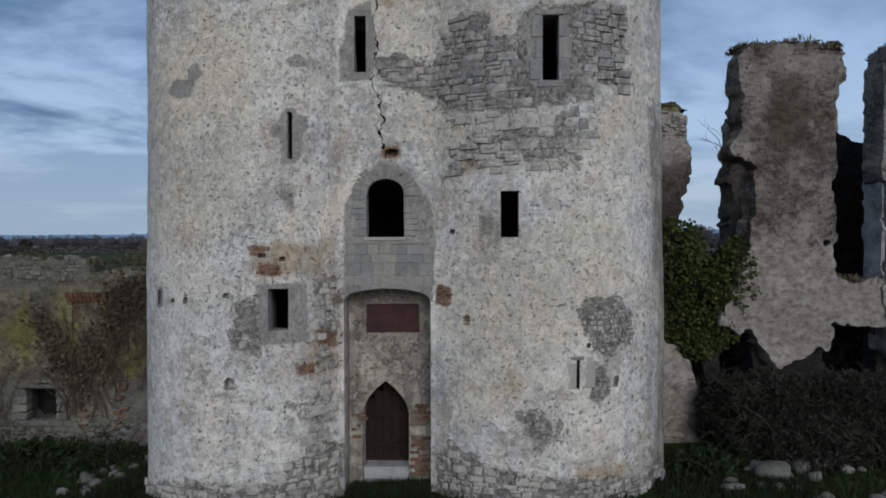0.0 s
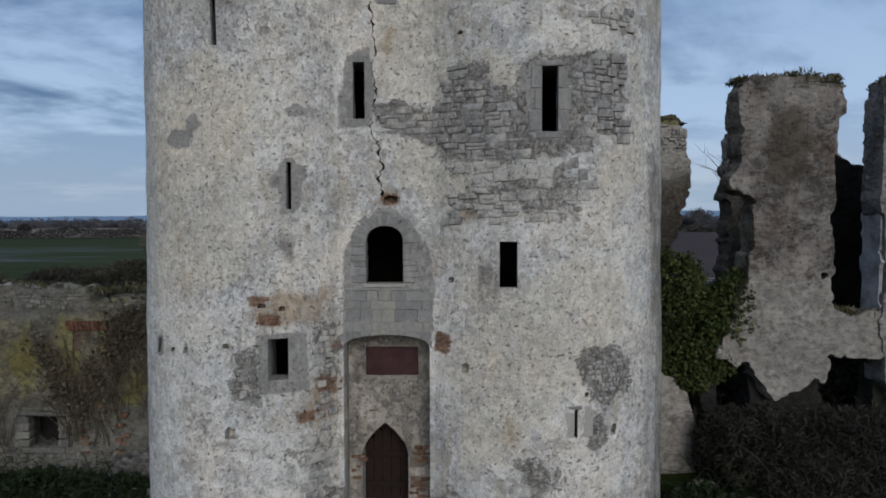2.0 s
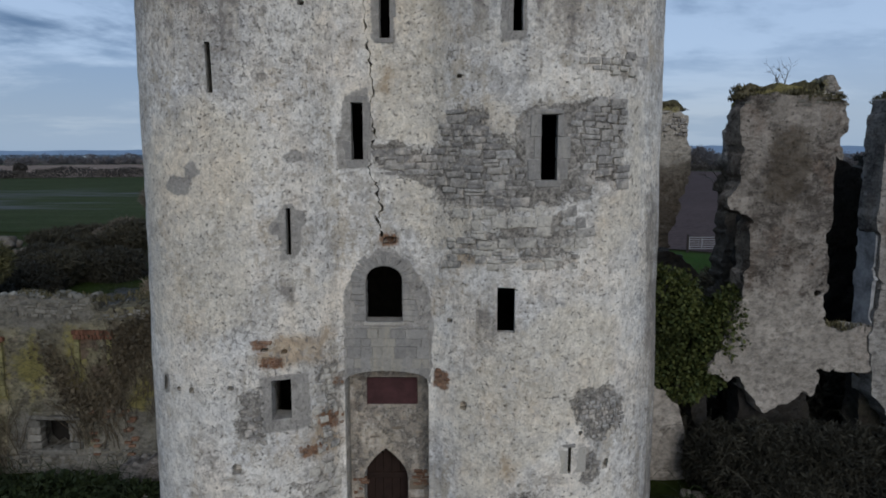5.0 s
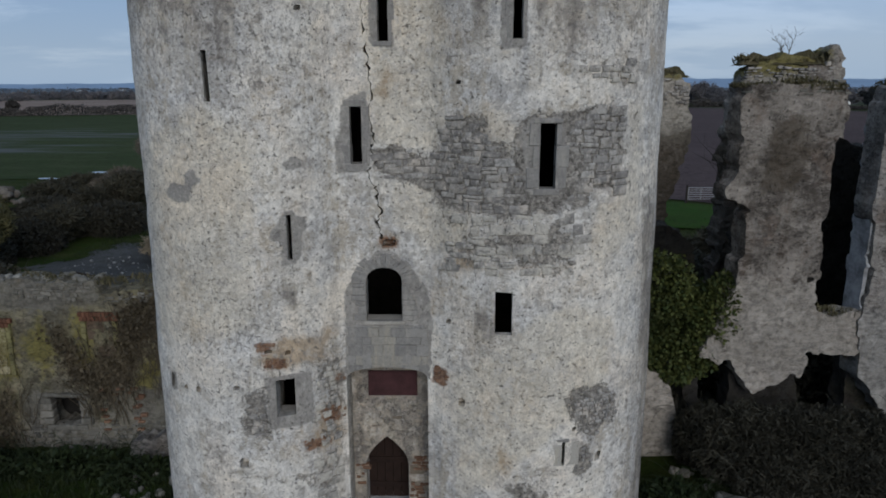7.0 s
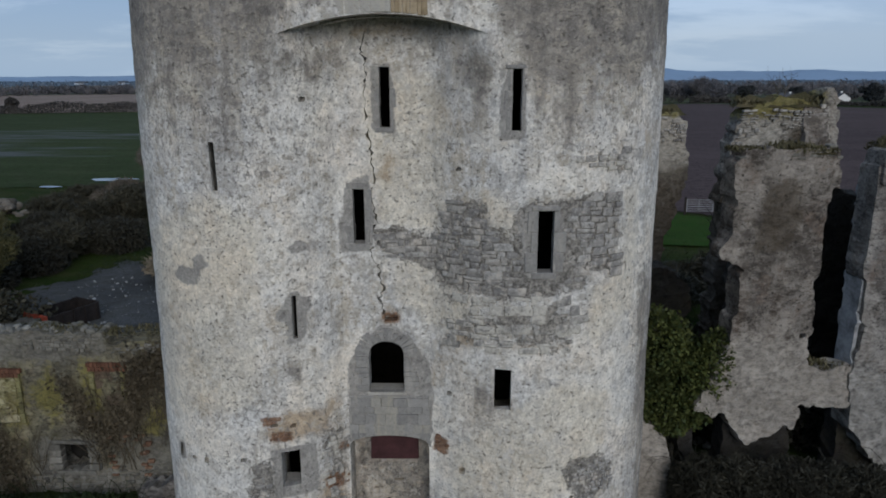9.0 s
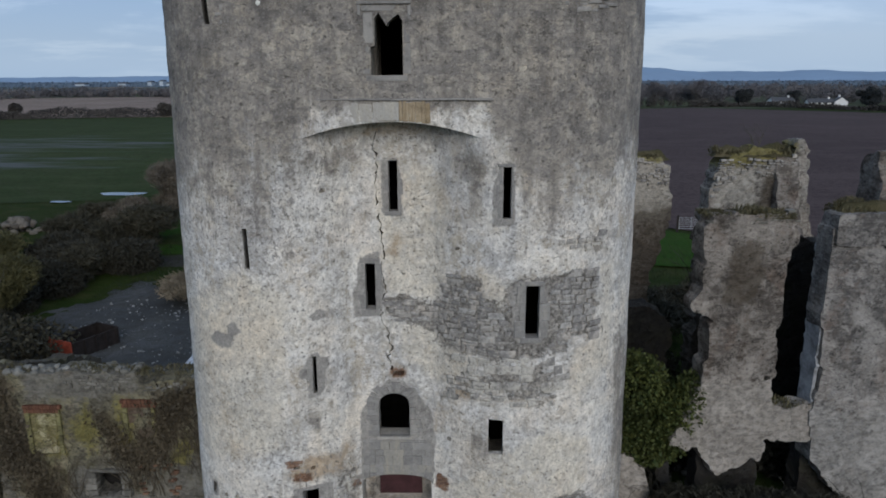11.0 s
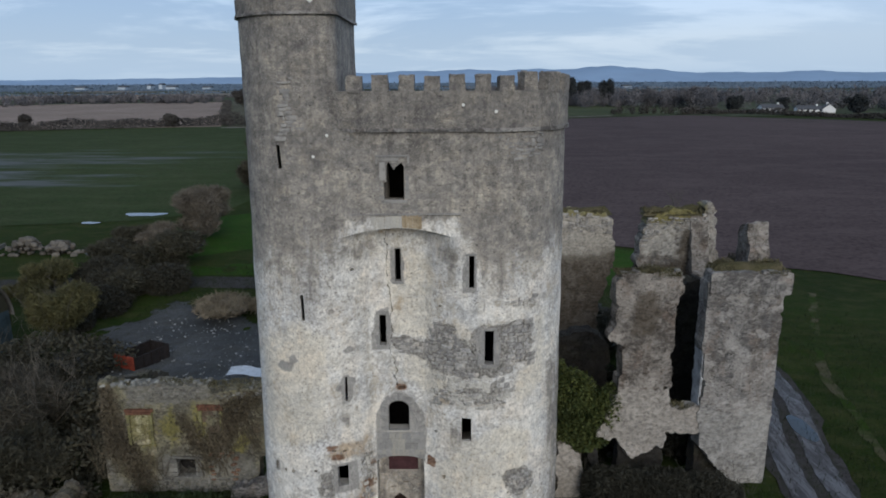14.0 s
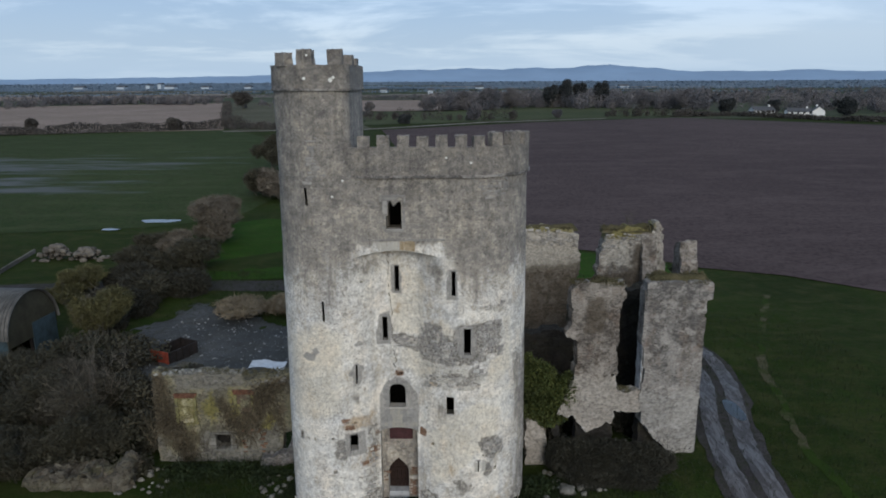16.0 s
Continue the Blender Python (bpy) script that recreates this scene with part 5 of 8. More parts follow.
# smooth cement repairs
CEMENT_SLIT = [(-3.42, 6.98), (-3.40, 7.20), (-3.26, 7.28), (-3.17, 7.46), (-3.13, 7.56), (-2.98, 7.56), (-2.96, 7.45), (-2.82, 7.40), (-2.74, 7.22), (-2.84, 7.08), (-2.86, 6.62), (-2.98, 6.50), (-3.22, 6.52), (-3.20, 6.95)]
CEMENT = [
    CEMENT_SLIT, GREY_LEFT, ARCH_STONE, [(-3.1, 8.43), (-2.89, 8.54), (-2.75, 8.45), (-2.75, 8.35), (-3.03, 8.33)],
    [(-2.22, 8.18), (-2.22, 8.75), (-2.12, 9.0), (-2.10, 9.45), (-1.95, 9.62), (-1.62, 9.75), (-1.56, 9.3), (-1.50, 8.9), (-1.60, 8.2)],
    [(1.34, 7.96), (1.36, 8.5), (1.28, 8.9), (1.42, 9.30), (2.0, 9.30), (2.14, 8.9), (2.12, 8.0), (1.95, 7.88), (1.5, 7.88)],
    [(-1.52, 10.6), (-1.54, 11.80), (-1.14, 11.86), (-1.06, 10.48)], [(0.90, 10.45), (0.88, 11.2), (1.00, 11.80), (1.32, 11.82), (1.36, 10.48)],
    [(-3.66, 4.27), (-2.80, 4.25), (-2.76, 3.12), (-3.62, 3.14)], [(-5.75, 4.15), (-5.55, 4.2), (-5.55, 3.8), (-5.72, 3.75)],
]
OCHRE = [
    [(-4.0, 4.55), (-3.3, 5.15), (-2.6, 5.05), (-2.3, 4.3), (-3.0, 4.35), (-3.6, 4.3)], [(-2.75, 3.5), (-2.22, 3.6), (-2.22, 2.5), (-2.8, 2.3), (-3.0, 2.7)], [(0.9, 2.9), (1.3, 2.5), (1.2, 1.9), (0.85, 2.1)],
    [(-2.75, 4.0), (-2.25, 4.9), (-2.4, 5.3), (-2.75, 5.0)], [(-1.6, 6.7), (-1.3, 7.1), (-0.9, 6.9), (-1.2, 6.6)],
    [(-0.5, 6.2), (0.2, 6.8), (0.9, 6.6), (0.4, 6.3)], [(0.2, 6.3), (2.3, 6.4), (2.4, 6.6), (0.4, 6.55)], [(2.2, 0.95), (3.4, 0.9), (3.4, 0.4), (2.2, 0.5)],
    [(-1.9, 12.75), (-0.2, 12.75), (-0.2, 13.1), (-1.9, 13.1)], [(-1.5, 9.7), (-1.3, 10.3), (-0.95, 10.0), (-1.2, 9.5)], [(-1.65, 4.4), (-1.2, 4.4), (-1.25, 5.05), (-1.6, 5.05)],
    [(-2.5, 12.1), (-1.7, 12.6), (-0.7, 12.62), (0.15, 12.2), (-0.6, 12.3), (-1.6, 12.25)],
]
BRICKY = [
    [(-0.36, 4.17), (-0.06, 4.17), (-0.05, 3.80), (-0.36, 3.82)], [(-2.68, 3.40), (-2.30, 3.38), (-2.28, 2.98), (-2.62, 2.92)], [(-2.98, 2.74), (-2.56, 2.74), (-2.62, 2.52), (-2.95, 2.48)],
    [(-3.68, 4.66), (-3.22, 4.62), (-3.24, 4.40), (-3.64, 4.40)], [(-2.42, 4.05), (-2.22, 4.0), (-2.24, 3.80), (-2.40, 3.82)], [(-1.42, 6.90), (-1.06, 6.92), (-1.02, 6.68), (-1.40, 6.66)], [(-3.8, 4.95), (-3.5, 4.98), (-3.5, 4.78), (-3.75, 4.78)],
]
CREAM = [
    [(-1.70, 10.86), (-1.60, 12.05), (-0.86, 12.15), (-0.1, 11.84), (0.01, 10.89), (-0.15, 10.33), (-0.1, 9.21), (-0.21, 8.61), (-1.14, 8.7), (-1.48, 8.7), (-1.51, 9.74)], [(-0.4, 8.1), (0.6, 7.0), (-0.2, 6.5), (-1.2, 7.2), (-1.2, 8.0)],
    [(0.66, 8.9), (1.12, 8.5), (1.25, 9.1), (0.9, 9.5), (0.5, 9.5)], [(3.35, 7.8), (3.3, 9.6), (3.7, 9.6), (3.8, 7.0), (3.0, 6.5), (2.6, 6.6), (2.7, 7.7)], [(-6.0, 4.8), (-3.8, 5.2), (-3.6, 9.0), (-4.6, 9.6), (-6.0, 8.6)],
    [(0.0, 4.0), (0.9, 4.9), (2.2, 5.8), (3.2, 5.4), (3.2, 4.2), (2.0, 2.9), (0.2, 1.2)],
]


def paint(ob):
    me = ob.data
    co = np.empty(len(me.vertices) * 3)
    me.vertices.foreach_get("co", co)
    co = co.reshape(-1, 3)
    x, z = co[:, 0], co[:, 2]
    front = smooth(18.5, 16.5, co[:, 1])

    def field(polys, soft):
        d = np.max([poly_distance(x, z, p) for p in polys], axis=0)
        return np.clip(0.5 + d / soft, 0, 1)

    bare = np.maximum(field(BARE, 0.55), 0.50 * field(HALF_BARE, 0.6)) * front
    grey_w = np.clip(smooth(10.0, 13.8, z + 1.3 * (fbm(co, 0.5, 3) - 0.5) * 2 + 1.1 * smooth(-2.3, -4.4, x) + 0.7 * smooth(0.6, 2.0, x)) * 0.95, 0, 1)
    haunch = field([[(-3.1, 12.0), (-2.8, 12.95), (0.6, 13.0), (0.9, 12.0)]], 0.5)
    grey_w = grey_w + 0.30 * smooth(13.2, 16.0, z)
    grey_w = np.maximum(grey_w * (1 - 0.8 * field(CREAM[:1], 0.6)) * (1 - 0.7 * haunch), field(GREY, 0.7) * 0.50)
    # both flanks turn greyer towards their outer edges
    edge = np.maximum(smooth(-5.7, -6.5, x) * 0.36, smooth(3.3, 4.2, x) * 0.60 * smooth(9.8, 7.0, z))
    fleck = np.clip(0.9 * smooth(-1.6, -3.0, x) * smooth(8.3, 10.5, z) + 0.8 * field([[(-5.0, 5.0), (-4.2, 5.6), (-2.4, 4.9), (-2.4, 2.6), (-4.4, 2.9)]], 1.2) + 0.7 * smooth(3.3, 4.0, x) * smooth(10, 8, z) + 0.5 * smooth(1.2, 2.4, x) * smooth(9.5, 11, z), 0, 1)
    values = {"bare": bare, "grey": np.maximum(grey_w, edge), "ochre": field(OCHRE, 0.5) * 0.85, "cement": field(CEMENT, 0.30) * front, "brick": field(BRICKY, 0.28) * front, "fleck": fleck, "cream": field(CREAM, 0.7) * (1 - smooth(10.5, 13, z))}
    # the plaster of the door recess is painted browner and greyer
    recess = (co[:, 1] > 13.6) & (co[:, 1] < 14.6) & (x > -2.25) & (x < -0.4) & (z < 4.2)
    values["ochre"] = np.where(recess, 0.66, values["ochre"])
    values["bare"] = np.where(recess, 0.40, values["bare"])
    values["grey"] = np.where(recess, 0.60, values["grey"])
    values["cement"] = np.where(recess, 0.0, values["cement"])
    values["cream"] = np.where(recess, 0.0, values["cream"])
    for k, v in values.items():
        a = me.attributes.new(k, "FLOAT", "POINT")
        a.data.foreach_set("value", v.astype(np.float32))
    # uneven hand-laid faces; the render has come off where the masonry is bare
    deep = smooth(0.44, 0.56, bare + (fbm(co, 2.6, 8) - 0.5) * 0.5)
    rough_n = (fbm(co, 0.8, 21) - 0.5) * 0.07 + (fbm(co, 4.0, 22) - 0.5) * 0.030
    out = co - np.array([-1.0, 17.0, 0])
    out[:, 2] = 0
    out /= np.linalg.norm(out, axis=1)[:, None] + 1e-9
    mask = (1 - smooth(14.4, 15.0, co[:, 1]) * (np.abs(x + 1) < 4.0))[:, None]
    out[:, 1] = np.where(np.abs(x + 1) < 4.0, -1, out[:, 1])
    out[:, 0] = np.where(np.abs(x + 1) < 4.0, 0, out[:, 0])
    co2 = co + out * mask * (rough_n - 0.024 * deep)[:, None]
    me.vertices.foreach_set("co", co2.ravel())
    shade(me, True)
    me.update()


paint(wall)


def ring(path, inward, z0, z1, step_z=0.12, seed=3, rough=0.03):
    """A wall that follows a plan, with thickness, from z0 to z1."""
    nz = max(2, int((z1 - z0) / step_z) + 1)
    zs = np.linspace(z0, z1, nz)
    p = np.array(path)
    d = np.gradient(p, axis=0)
    d /= np.linalg.norm(d, axis=1)[:, None]
    nrm = np.stack([-d[:, 1], d[:, 0]], 1)
    inner = p + nrm * inward
    n = len(p)
    vs = [(x, y, z) for z in zs for x, y in p] + [(x, y, z) for z in zs for x, y in inner]
    o = n * nz
    fs = []
    for k in range(nz - 1):
        for i in range(n - 1):
            a = k * n + i
            fs.append((a, a + 1, a + n + 1, a + n))
            fs.append((o + a, o + a + n, o + a + n + 1, o + a + 1))
        a = k * n
        fs.append((a, a + n, o + a + n, o + a))
        a = k * n + n - 1
        fs.append((a, o + a, o + a + n, a + n))
    t = (nz - 1) * n
    for i in range(n - 1):
        fs.append((t + i, t + i + 1, o + t + i + 1, o + t + i))
        fs.append((i, o + i, o + i + 1, i + 1))
    v = np.array(vs)
    for ax, s in ((0, 1), (1, 2), (2, 3)):
        v[:, ax] += (fbm(v, 2.5, seed + s) - 0.5) * 2 * rough
    return v, fs


def grey_paint(ob, level=1.42, ochre=0.0):
    me = ob.data
    n = len(me.vertices)
    for k, val in (("bare", 0.0), ("grey", level), ("ochre", ochre), ("cream", 0.0), ("cement", 0.0), ("brick", 0.0), ("fleck", 0.6)):
        a = me.attributes.new(k, "FLOAT", "POINT")
        a.data.foreach_set("value", np.full(n, val, dtype=np.float32))
    return ob


LIP = 0.07


def front_plan(x0, x1, lip, n=60):
    """Plan of the upper front, from the turret round the far corner."""
    pts = [(x, float(y_up(x)) - (lip + 0.03) * float(smooth(x0, x0 + 1.8, x)) + 0.03) for x in np.linspace(x0, RC[0], n)]
    pts += [(RC[0] + (RR - 0.13 + lip) * math.sin(a), RC[1] - (RR + lip) * math.cos(a)) for a in np.linspace(0, math.pi / 2, 40)[1:]]
    return pts + [(RC[0] + RR - 0.13 + lip, y) for y in np.linspace(RC[1], x1, 8)[1:]]


parapet = part("parapet", *ring(front_plan(-3.5, 17.4, LIP), 0.42, TOP - 0.0, 16.92, 0.12, 3, 0.03), M_WALL, tower, "grey lichened parapet wall", True)
grey_paint(parapet)
string = part("string_course", *ring(front_plan(-3.5, 17.4, LIP + 0.05), 0.3, TOP - 0.06, TOP + 0.05, 0.05, 7, 0.02), M_RUIN_GREY, tower, "thin projecting string course")


def merlon(x, width, z0, z1, rng, plan_y, yaw, depth=0.40, pier=None):
    """One battlement block: uneven, chamfered, with a worn top."""
    bm = bmesh.new()
    bmesh.ops.create_grid(bm, x_segments=6, y_segments=4, size=0.5)
    top = bmesh.ops.extrude_face_region(bm, geom=bm.faces[:])
    up_v = [e for e in top["geom"] if isinstance(e, bmesh.types.BMVert)]
    for v in up_v:
        v.co.z = 1.0
    bmesh.ops.subdivide_edges(bm, edges=[e for e in bm.edges if abs(e.verts[0].co.z - e.verts[1].co.z) > 0.5], cuts=4)
    m = pose(x, plan_y, z0, 0, 0, yaw)
    lean = rng.uniform(-0.06, 0.06)
    for v in bm.verts:
        h = v.co.z
        v.co = Vector((v.co.x * width * (1 - 0.05 * h), (v.co.y + 0.5) * depth, h * (z1 - z0)))
        v.co.x += lean * h * 0.3
        n = noise.noise_vector(v.co * 3.1 + Vector((x * 7, 0, 0)))
        v.co += 0.035 * n + 0.02 * noise.noise_vector(v.co * 8 + Vector((x * 3, 0, 0)))
        if h > 0.95:
            v.co.z += rng.uniform(-0.04, 0.02)
        if h < 0.05:
            v.co.z -= 0.05
        v.co = m @ v.co
    bm.verts.index_update()
    bmesh.ops.recalc_face_normals(bm, faces=bm.faces[:])
    out = [v.co.copy() for v in bm.verts], [[v.index for v in f.verts] for f in bm.faces]
    bm.free()
    return grey_paint(part("merlon", *out, M_WALL, tower))


rng_m = random.Random(8)
for k, mx in enumerate((-2.42, -1.63, -0.84, -0.06, 0.72, 1.50)):
    merlon(mx, 0.49, 16.92, 17.40 + rng_m.uniform(-0.05, 0.03), rng_m, float(y_up(mx)) - LIP, 0)
for ang, w, top in ((11, 0.48, 17.36), (27, 0.52, 17.50), (47, 0.62, 17.48), (68, 0.8, 17.42)):
    a = radians(ang)
    merlon(RC[0] + (RR - 0.13 + LIP) * math.sin(a), w, 16.92, top, rng_m, RC[1] - (RR + LIP) * math.cos(a), ang)

# the stair turret over the round corner
TX1, TDEPTH = -2.95, 17.2


def turret_plan(lip):
    r2 = 0.45
    pts = [(LC[0] - LR + 0.14 - lip, y) for y in np.linspace(TDEPTH, LC[1], 10)]
    pts += [(LC[0] - (LR - 0.14 + lip) * math.cos(a), LC[1] - (LR + lip) * math.sin(a)) for a in np.linspace(0, math.pi / 2, 34)[1:]]
    yf = LC[1] - LR - lip
    pts += [(x, yf) for x in np.linspace(LC[0], TX1 + lip - r2, 8)[1:]]
    pts += [(TX1 + lip - r2 + r2 * math.sin(a), yf + r2 - r2 * math.cos(a)) for a in np.linspace(0, math.pi / 2, 9)[1:]]
    return pts + [(TX1 + lip, y) for y in np.linspace(yf + r2, TDEPTH, 12)[1:]]


def closed_tube(path, z0, z1, step_z, seed, rough, cap=True):
    nz = max(2, int((z1 - z0) / step_z) + 1)
    n = len(path)
    vs = [(x, y, z) for z in np.linspace(z0, z1, nz) for x, y in path]
    fs = [(k * n + i, k * n + (i + 1) % n, (k + 1) * n + (i + 1) % n, (k + 1) * n + i) for k in range(nz - 1) for i in range(n)]
    if cap:
        fs += [tuple((nz - 1) * n + i for i in range(n)), tuple(range(n))[::-1]]
    v = np.array(vs)
    for ax, s in ((0, 1), (1, 2)):
        v[:, ax] += (fbm(v, 1.6, seed + s) - 0.5) * 2 * rough
    return v, fs


turret = grey_paint(part("turret", *closed_tube(turret_plan(0.0), TOP - 0.05, 19.2, 0.15, 31, 0.04), M_WALL, tower, "grey weathered stair turret"), 1.15, 0.1)
tur_par = grey_paint(part("turret_parapet", *ring(turret_plan(LIP), 0.40, 19.2, 20.15, 0.12, 41, 0.03), M_WALL, tower, "overhanging turret parapet"))
tur_back = grey_paint(part("turret_parapet", *block(LC[0] - LR, TX1, TDEPTH - 0.4, TDEPTH, 19.2, 20.1, 0.03, random.Random(2), 0.03), M_WALL, tower))
part("string_course", *ring(turret_plan(LIP + 0.04), 0.3, 19.15, 19.23, 0.05, 43, 0.015), M_RUIN_GREY, tower)
for mx, w, top in ((-5.68, 0.60, 20.62), (-4.62, 0.64, 20.72), (-3.42, 0.60, 20.72)):
    my = LC[1] - math.sqrt((LR + LIP) ** 2 - (mx - LC[0]) ** 2) if mx < LC[0] else LC[1] - LR - LIP
    merlon(mx, w, 20.15, top, rng_m, my, math.degrees(math.asin((mx - LC[0]) / (LR + LIP))) if mx < LC[0] else 0)
merlon(-2.95, 0.6, 20.15, 20.55, rng_m, 14.4, 90)
merlon(-2.95, 0.6, 20.15, 20.45, rng_m, 16.0, 90)

# dressed stone round the openings
def dressed(name, x0, x1, z0, z1, proud=0.006, deep=0.30, mat=None, label="", seed=0, face=None):
    yf = (wall_y((x0 + x1) / 2, (z0 + z1) / 2) if face is None else face) - proud
    rng = random.Random(seed + int(1000 * x0) + int(777 * z0))
    return part(name, *block(x0, x1, yf, yf + deep, z0, z1, 0.010, rng, 0.010), mat or M_DRESSED, tower, label)


def light_surround(x0, x1, z0, z1, left=(0.16, 0.12, 0.18), right=(0.13, 0.16, 0.12), lintel=0.14, sill=0.10, seed=0):
    n = len(left)
    for k in range(n):
        a, b = z0 + (z1 - z0) * k / n, z0 + (z1 - z0) * (k + 1) / n
        dressed("jamb", x0 - left[k], x0, a + 0.004, b - 0.004, seed=seed + k)
        dressed("jamb", x1, x1 + right[k], a + 0.004, b - 0.004, seed=seed + 9 + k)
    dressed("lintel", x0 - 0.12, x1 + 0.10, z1, z1 + lintel, 0.012, seed=seed + 20)
    if sill:
        dressed("sill", x0 - 0.10, x1 + 0.08, z0 - sill, z0, 0.012, seed=seed + 21)


light_surround(-1.945, -1.715, 8.35, 9.45, (0.20, 0.15, 0.10), (0.10, 0.13, 0.15), 0.12, 0.16, 1)
light_surround(1.63, 1.93, 7.98, 9.17, (0.24, 0.12, 0.20), (0.20, 0.24, 0.10), 0.09, 0.12, 2)
light_surround(-1.37, -1.17, 10.65, 11.78, (0.12, 0.16, 0.10), (0.07, 0.12, 0.08), 0.07, 0.10, 3)
light_surround(1.10, 1.27, 10.64, 11.73, (0.10, 0.14, 0.08), (0.06, 0.08, 0.05), 0.06, 0, 4)
dressed("jamb", 2.335, 2.62, 2.31, 2.81, 0.008, mat=M_PALE, label="pale dressed jamb")
dressed("jamb", 2.03, 2.26, 2.31, 2.78, 0.005, mat=M_PALE)
dressed("lintel", 2.1, 2.4, 2.83, 2.90, 0.02)
for k, (x0, x1, z0, z1) in enumerate(((-3.72, -3.46, 3.62, 3.92), (-3.09, -2.88, 3.38, 3.66), (-3.09, -2.80, 3.68, 3.98), (-3.7, -3.46, 3.36, 3.60), (-3.55, -3.0, 4.165, 4.29), (-3.6, -2.95, 3.25, 3.37))):
    dressed("jamb" if k < 4 else "lintel" if k == 4 else "sill", x0, x1, z0, z1, 0.0, 0.35, seed=k, face=max(wall_y(x0, 3.8), wall_y(x1, 3.8)) + 0.015)

# arched window: jamb blocks, voussoirs and sill
rng_w = random.Random(12)
for side, xe in ((-1, -1.715), (1, -0.975)):
    z = 5.14
    while z < 5.9:
        h = rng_w.uniform(0.10, 0.2)
        w = rng_w.uniform(0.14, 0.34)
        x0, x1 = (xe - w, xe) if side < 0 else (xe, xe + w)
        dressed("jamb", x0, x1, z, min(z + h, 5.93) - 0.004, 0.008, 0.4, seed=int(z * 100), face=MID_Y - 0.02)
        z += h
for k in range(19):
    a0, a1 = math.pi * k / 19, math.pi * (k + 1) / 19
    o, i = [], []
    for a in (a0 + 0.004, a1 - 0.004):
        i.append((-1.345 + 0.375 * math.cos(a), 5.93 + 0.335 * math.sin(a) ** 0.8))
        o.append((-1.345 + 0.66 * math.cos(a), 5.93 + (0.56 + 0.07 * math.sin(5.0 * k)) * math.sin(a) ** 0.8))
    vs, fs = prism([i[0], o[0], o[1], i[1]], MID_Y - 0.020 + 0.008 * (k % 3 == 1), MID_Y + 0.3)
    part("voussoir", vs, fs, M_DRESSED, tower)
dressed("sill", -1.76, -0.93, 5.05, 5.115, 0.03, 0.5, mat=M_PALE, face=MID_Y)
# coursed dressed blocks under the sill, over the door arch
z = 4.16
row = 0
while z < 5.02:
    h = (0.20, 0.25, 0.17, 0.2, 0.15)[row % 5]
    x = -2.16 + 0.05 * (row % 2)
    while x < -0.5:
        w = rng_w.uniform(0.18, 0.52)
        dressed("ashlar", x, min(x + w, -0.45) - 0.002, z + 0.001, min(z + h, 5.03) - 0.001, 0.0, 0.3, mat=M_WARM if abs(x + w / 2 + 1.4) < 0.2 or rng_w.random() < 0.2 else M_DRESSED, seed=row, face=MID_Y - 0.022)
        x += w
    z += h
    row += 1
for k in range(13):
    a0, a1 = math.pi * k / 13, math.pi * (k + 1) / 13
    q = []
    for a, e in ((a0 + 0.004, 0), (a0 + 0.004, 0.34), (a1 - 0.004, 0.34), (a1 - 0.004, 0)):
        q.append((-1.315 + (0.865 + e * 0.25) * math.cos(a), 3.845 + (0.27 + e) * math.sin(a) ** 0.75))
    if min(p[1] for p in q) > 3.84:
        part("voussoir", *prism(q, MID_Y - 0.026 + 0.01 * (k % 2), MID_Y + 0.4), M_WARM if k in (5, 6, 7) else M_DRESSED, tower)

# two-light window at the top: hood, mullion stub, cusped head
yf = float(y_up(-1.3))
dressed("hood_mould", -1.83, -0.78, 14.93, 14.98, 0.05, 0.3, mat=M_GREYSTONE, label="projecting square hood mould")
dressed("hood_mould", -1.83, -1.77, 14.72, 14.93, 0.02, 0.2, mat=M_GREYSTONE)
dressed("hood_mould", -0.84, -0.78, 14.72, 14.93, 0.02, 0.2, mat=M_GREYSTONE)
dressed("lintel", -1.76, -0.85, 14.80, 14.925, 0.004, 0.3, mat=M_GREYSTONE)
dressed("jamb", -1.75, -1.61, 13.6, 14.2, 0.002, mat=M_GREYSTONE)
dressed("jamb", -1.72, -1.53, 14.2, 14.78, 0.002, mat=M_GREYSTONE)
dressed("jamb", -0.935, -0.79, 13.6, 14.2, 0.002, mat=M_GREYSTONE)
dressed("jamb", -0.935, -0.80, 14.2, 14.78, 0.002, mat=M_GREYSTONE)
dressed("sill", -1.70, -0.85, 13.46, 13.575, 0.002, mat=M_GREYSTONE)
# a thin weathered course and the upright stones over the arch
for cx0, cx1 in ((-2.75, -2.08), (-2.07, -1.2), (-1.19, -0.35), (-0.34, 0.30), (0.31, 0.85)):
    dressed("string_course", cx0, cx1, 13.085, 13.125, 0.035, 0.2, mat=M_GREYSTONE, face=yf)
x = -2.02
while x < -0.42:
    w = rng_w.uniform(0.06, 0.12) if x > -1.1 else rng_w.uniform(0.16, 0.34)
    zb = float(z_arch(x + w / 2)) + 0.02
    dressed("arch_stone", x, x + w - 0.004, zb, 13.07 + rng_w.uniform(-0.05, 0.02), 0.004 + rng_w.uniform(0, 0.012), 0.35, mat=M_PALE if x < -1.2 else M_ARCHSTONE, face=yf)
    x += w

# door alcove: back wall pieces, board, door leaf and threshold
AL = 14.25
part("sign_board", *block(-1.80, -0.72, AL - 0.06, AL - 0.004, 3.16, 3.74, 0.006, random.Random(3), 0.01), M_RED, tower, "dark red timber board over the doorway")
rng_a = random.Random(21)
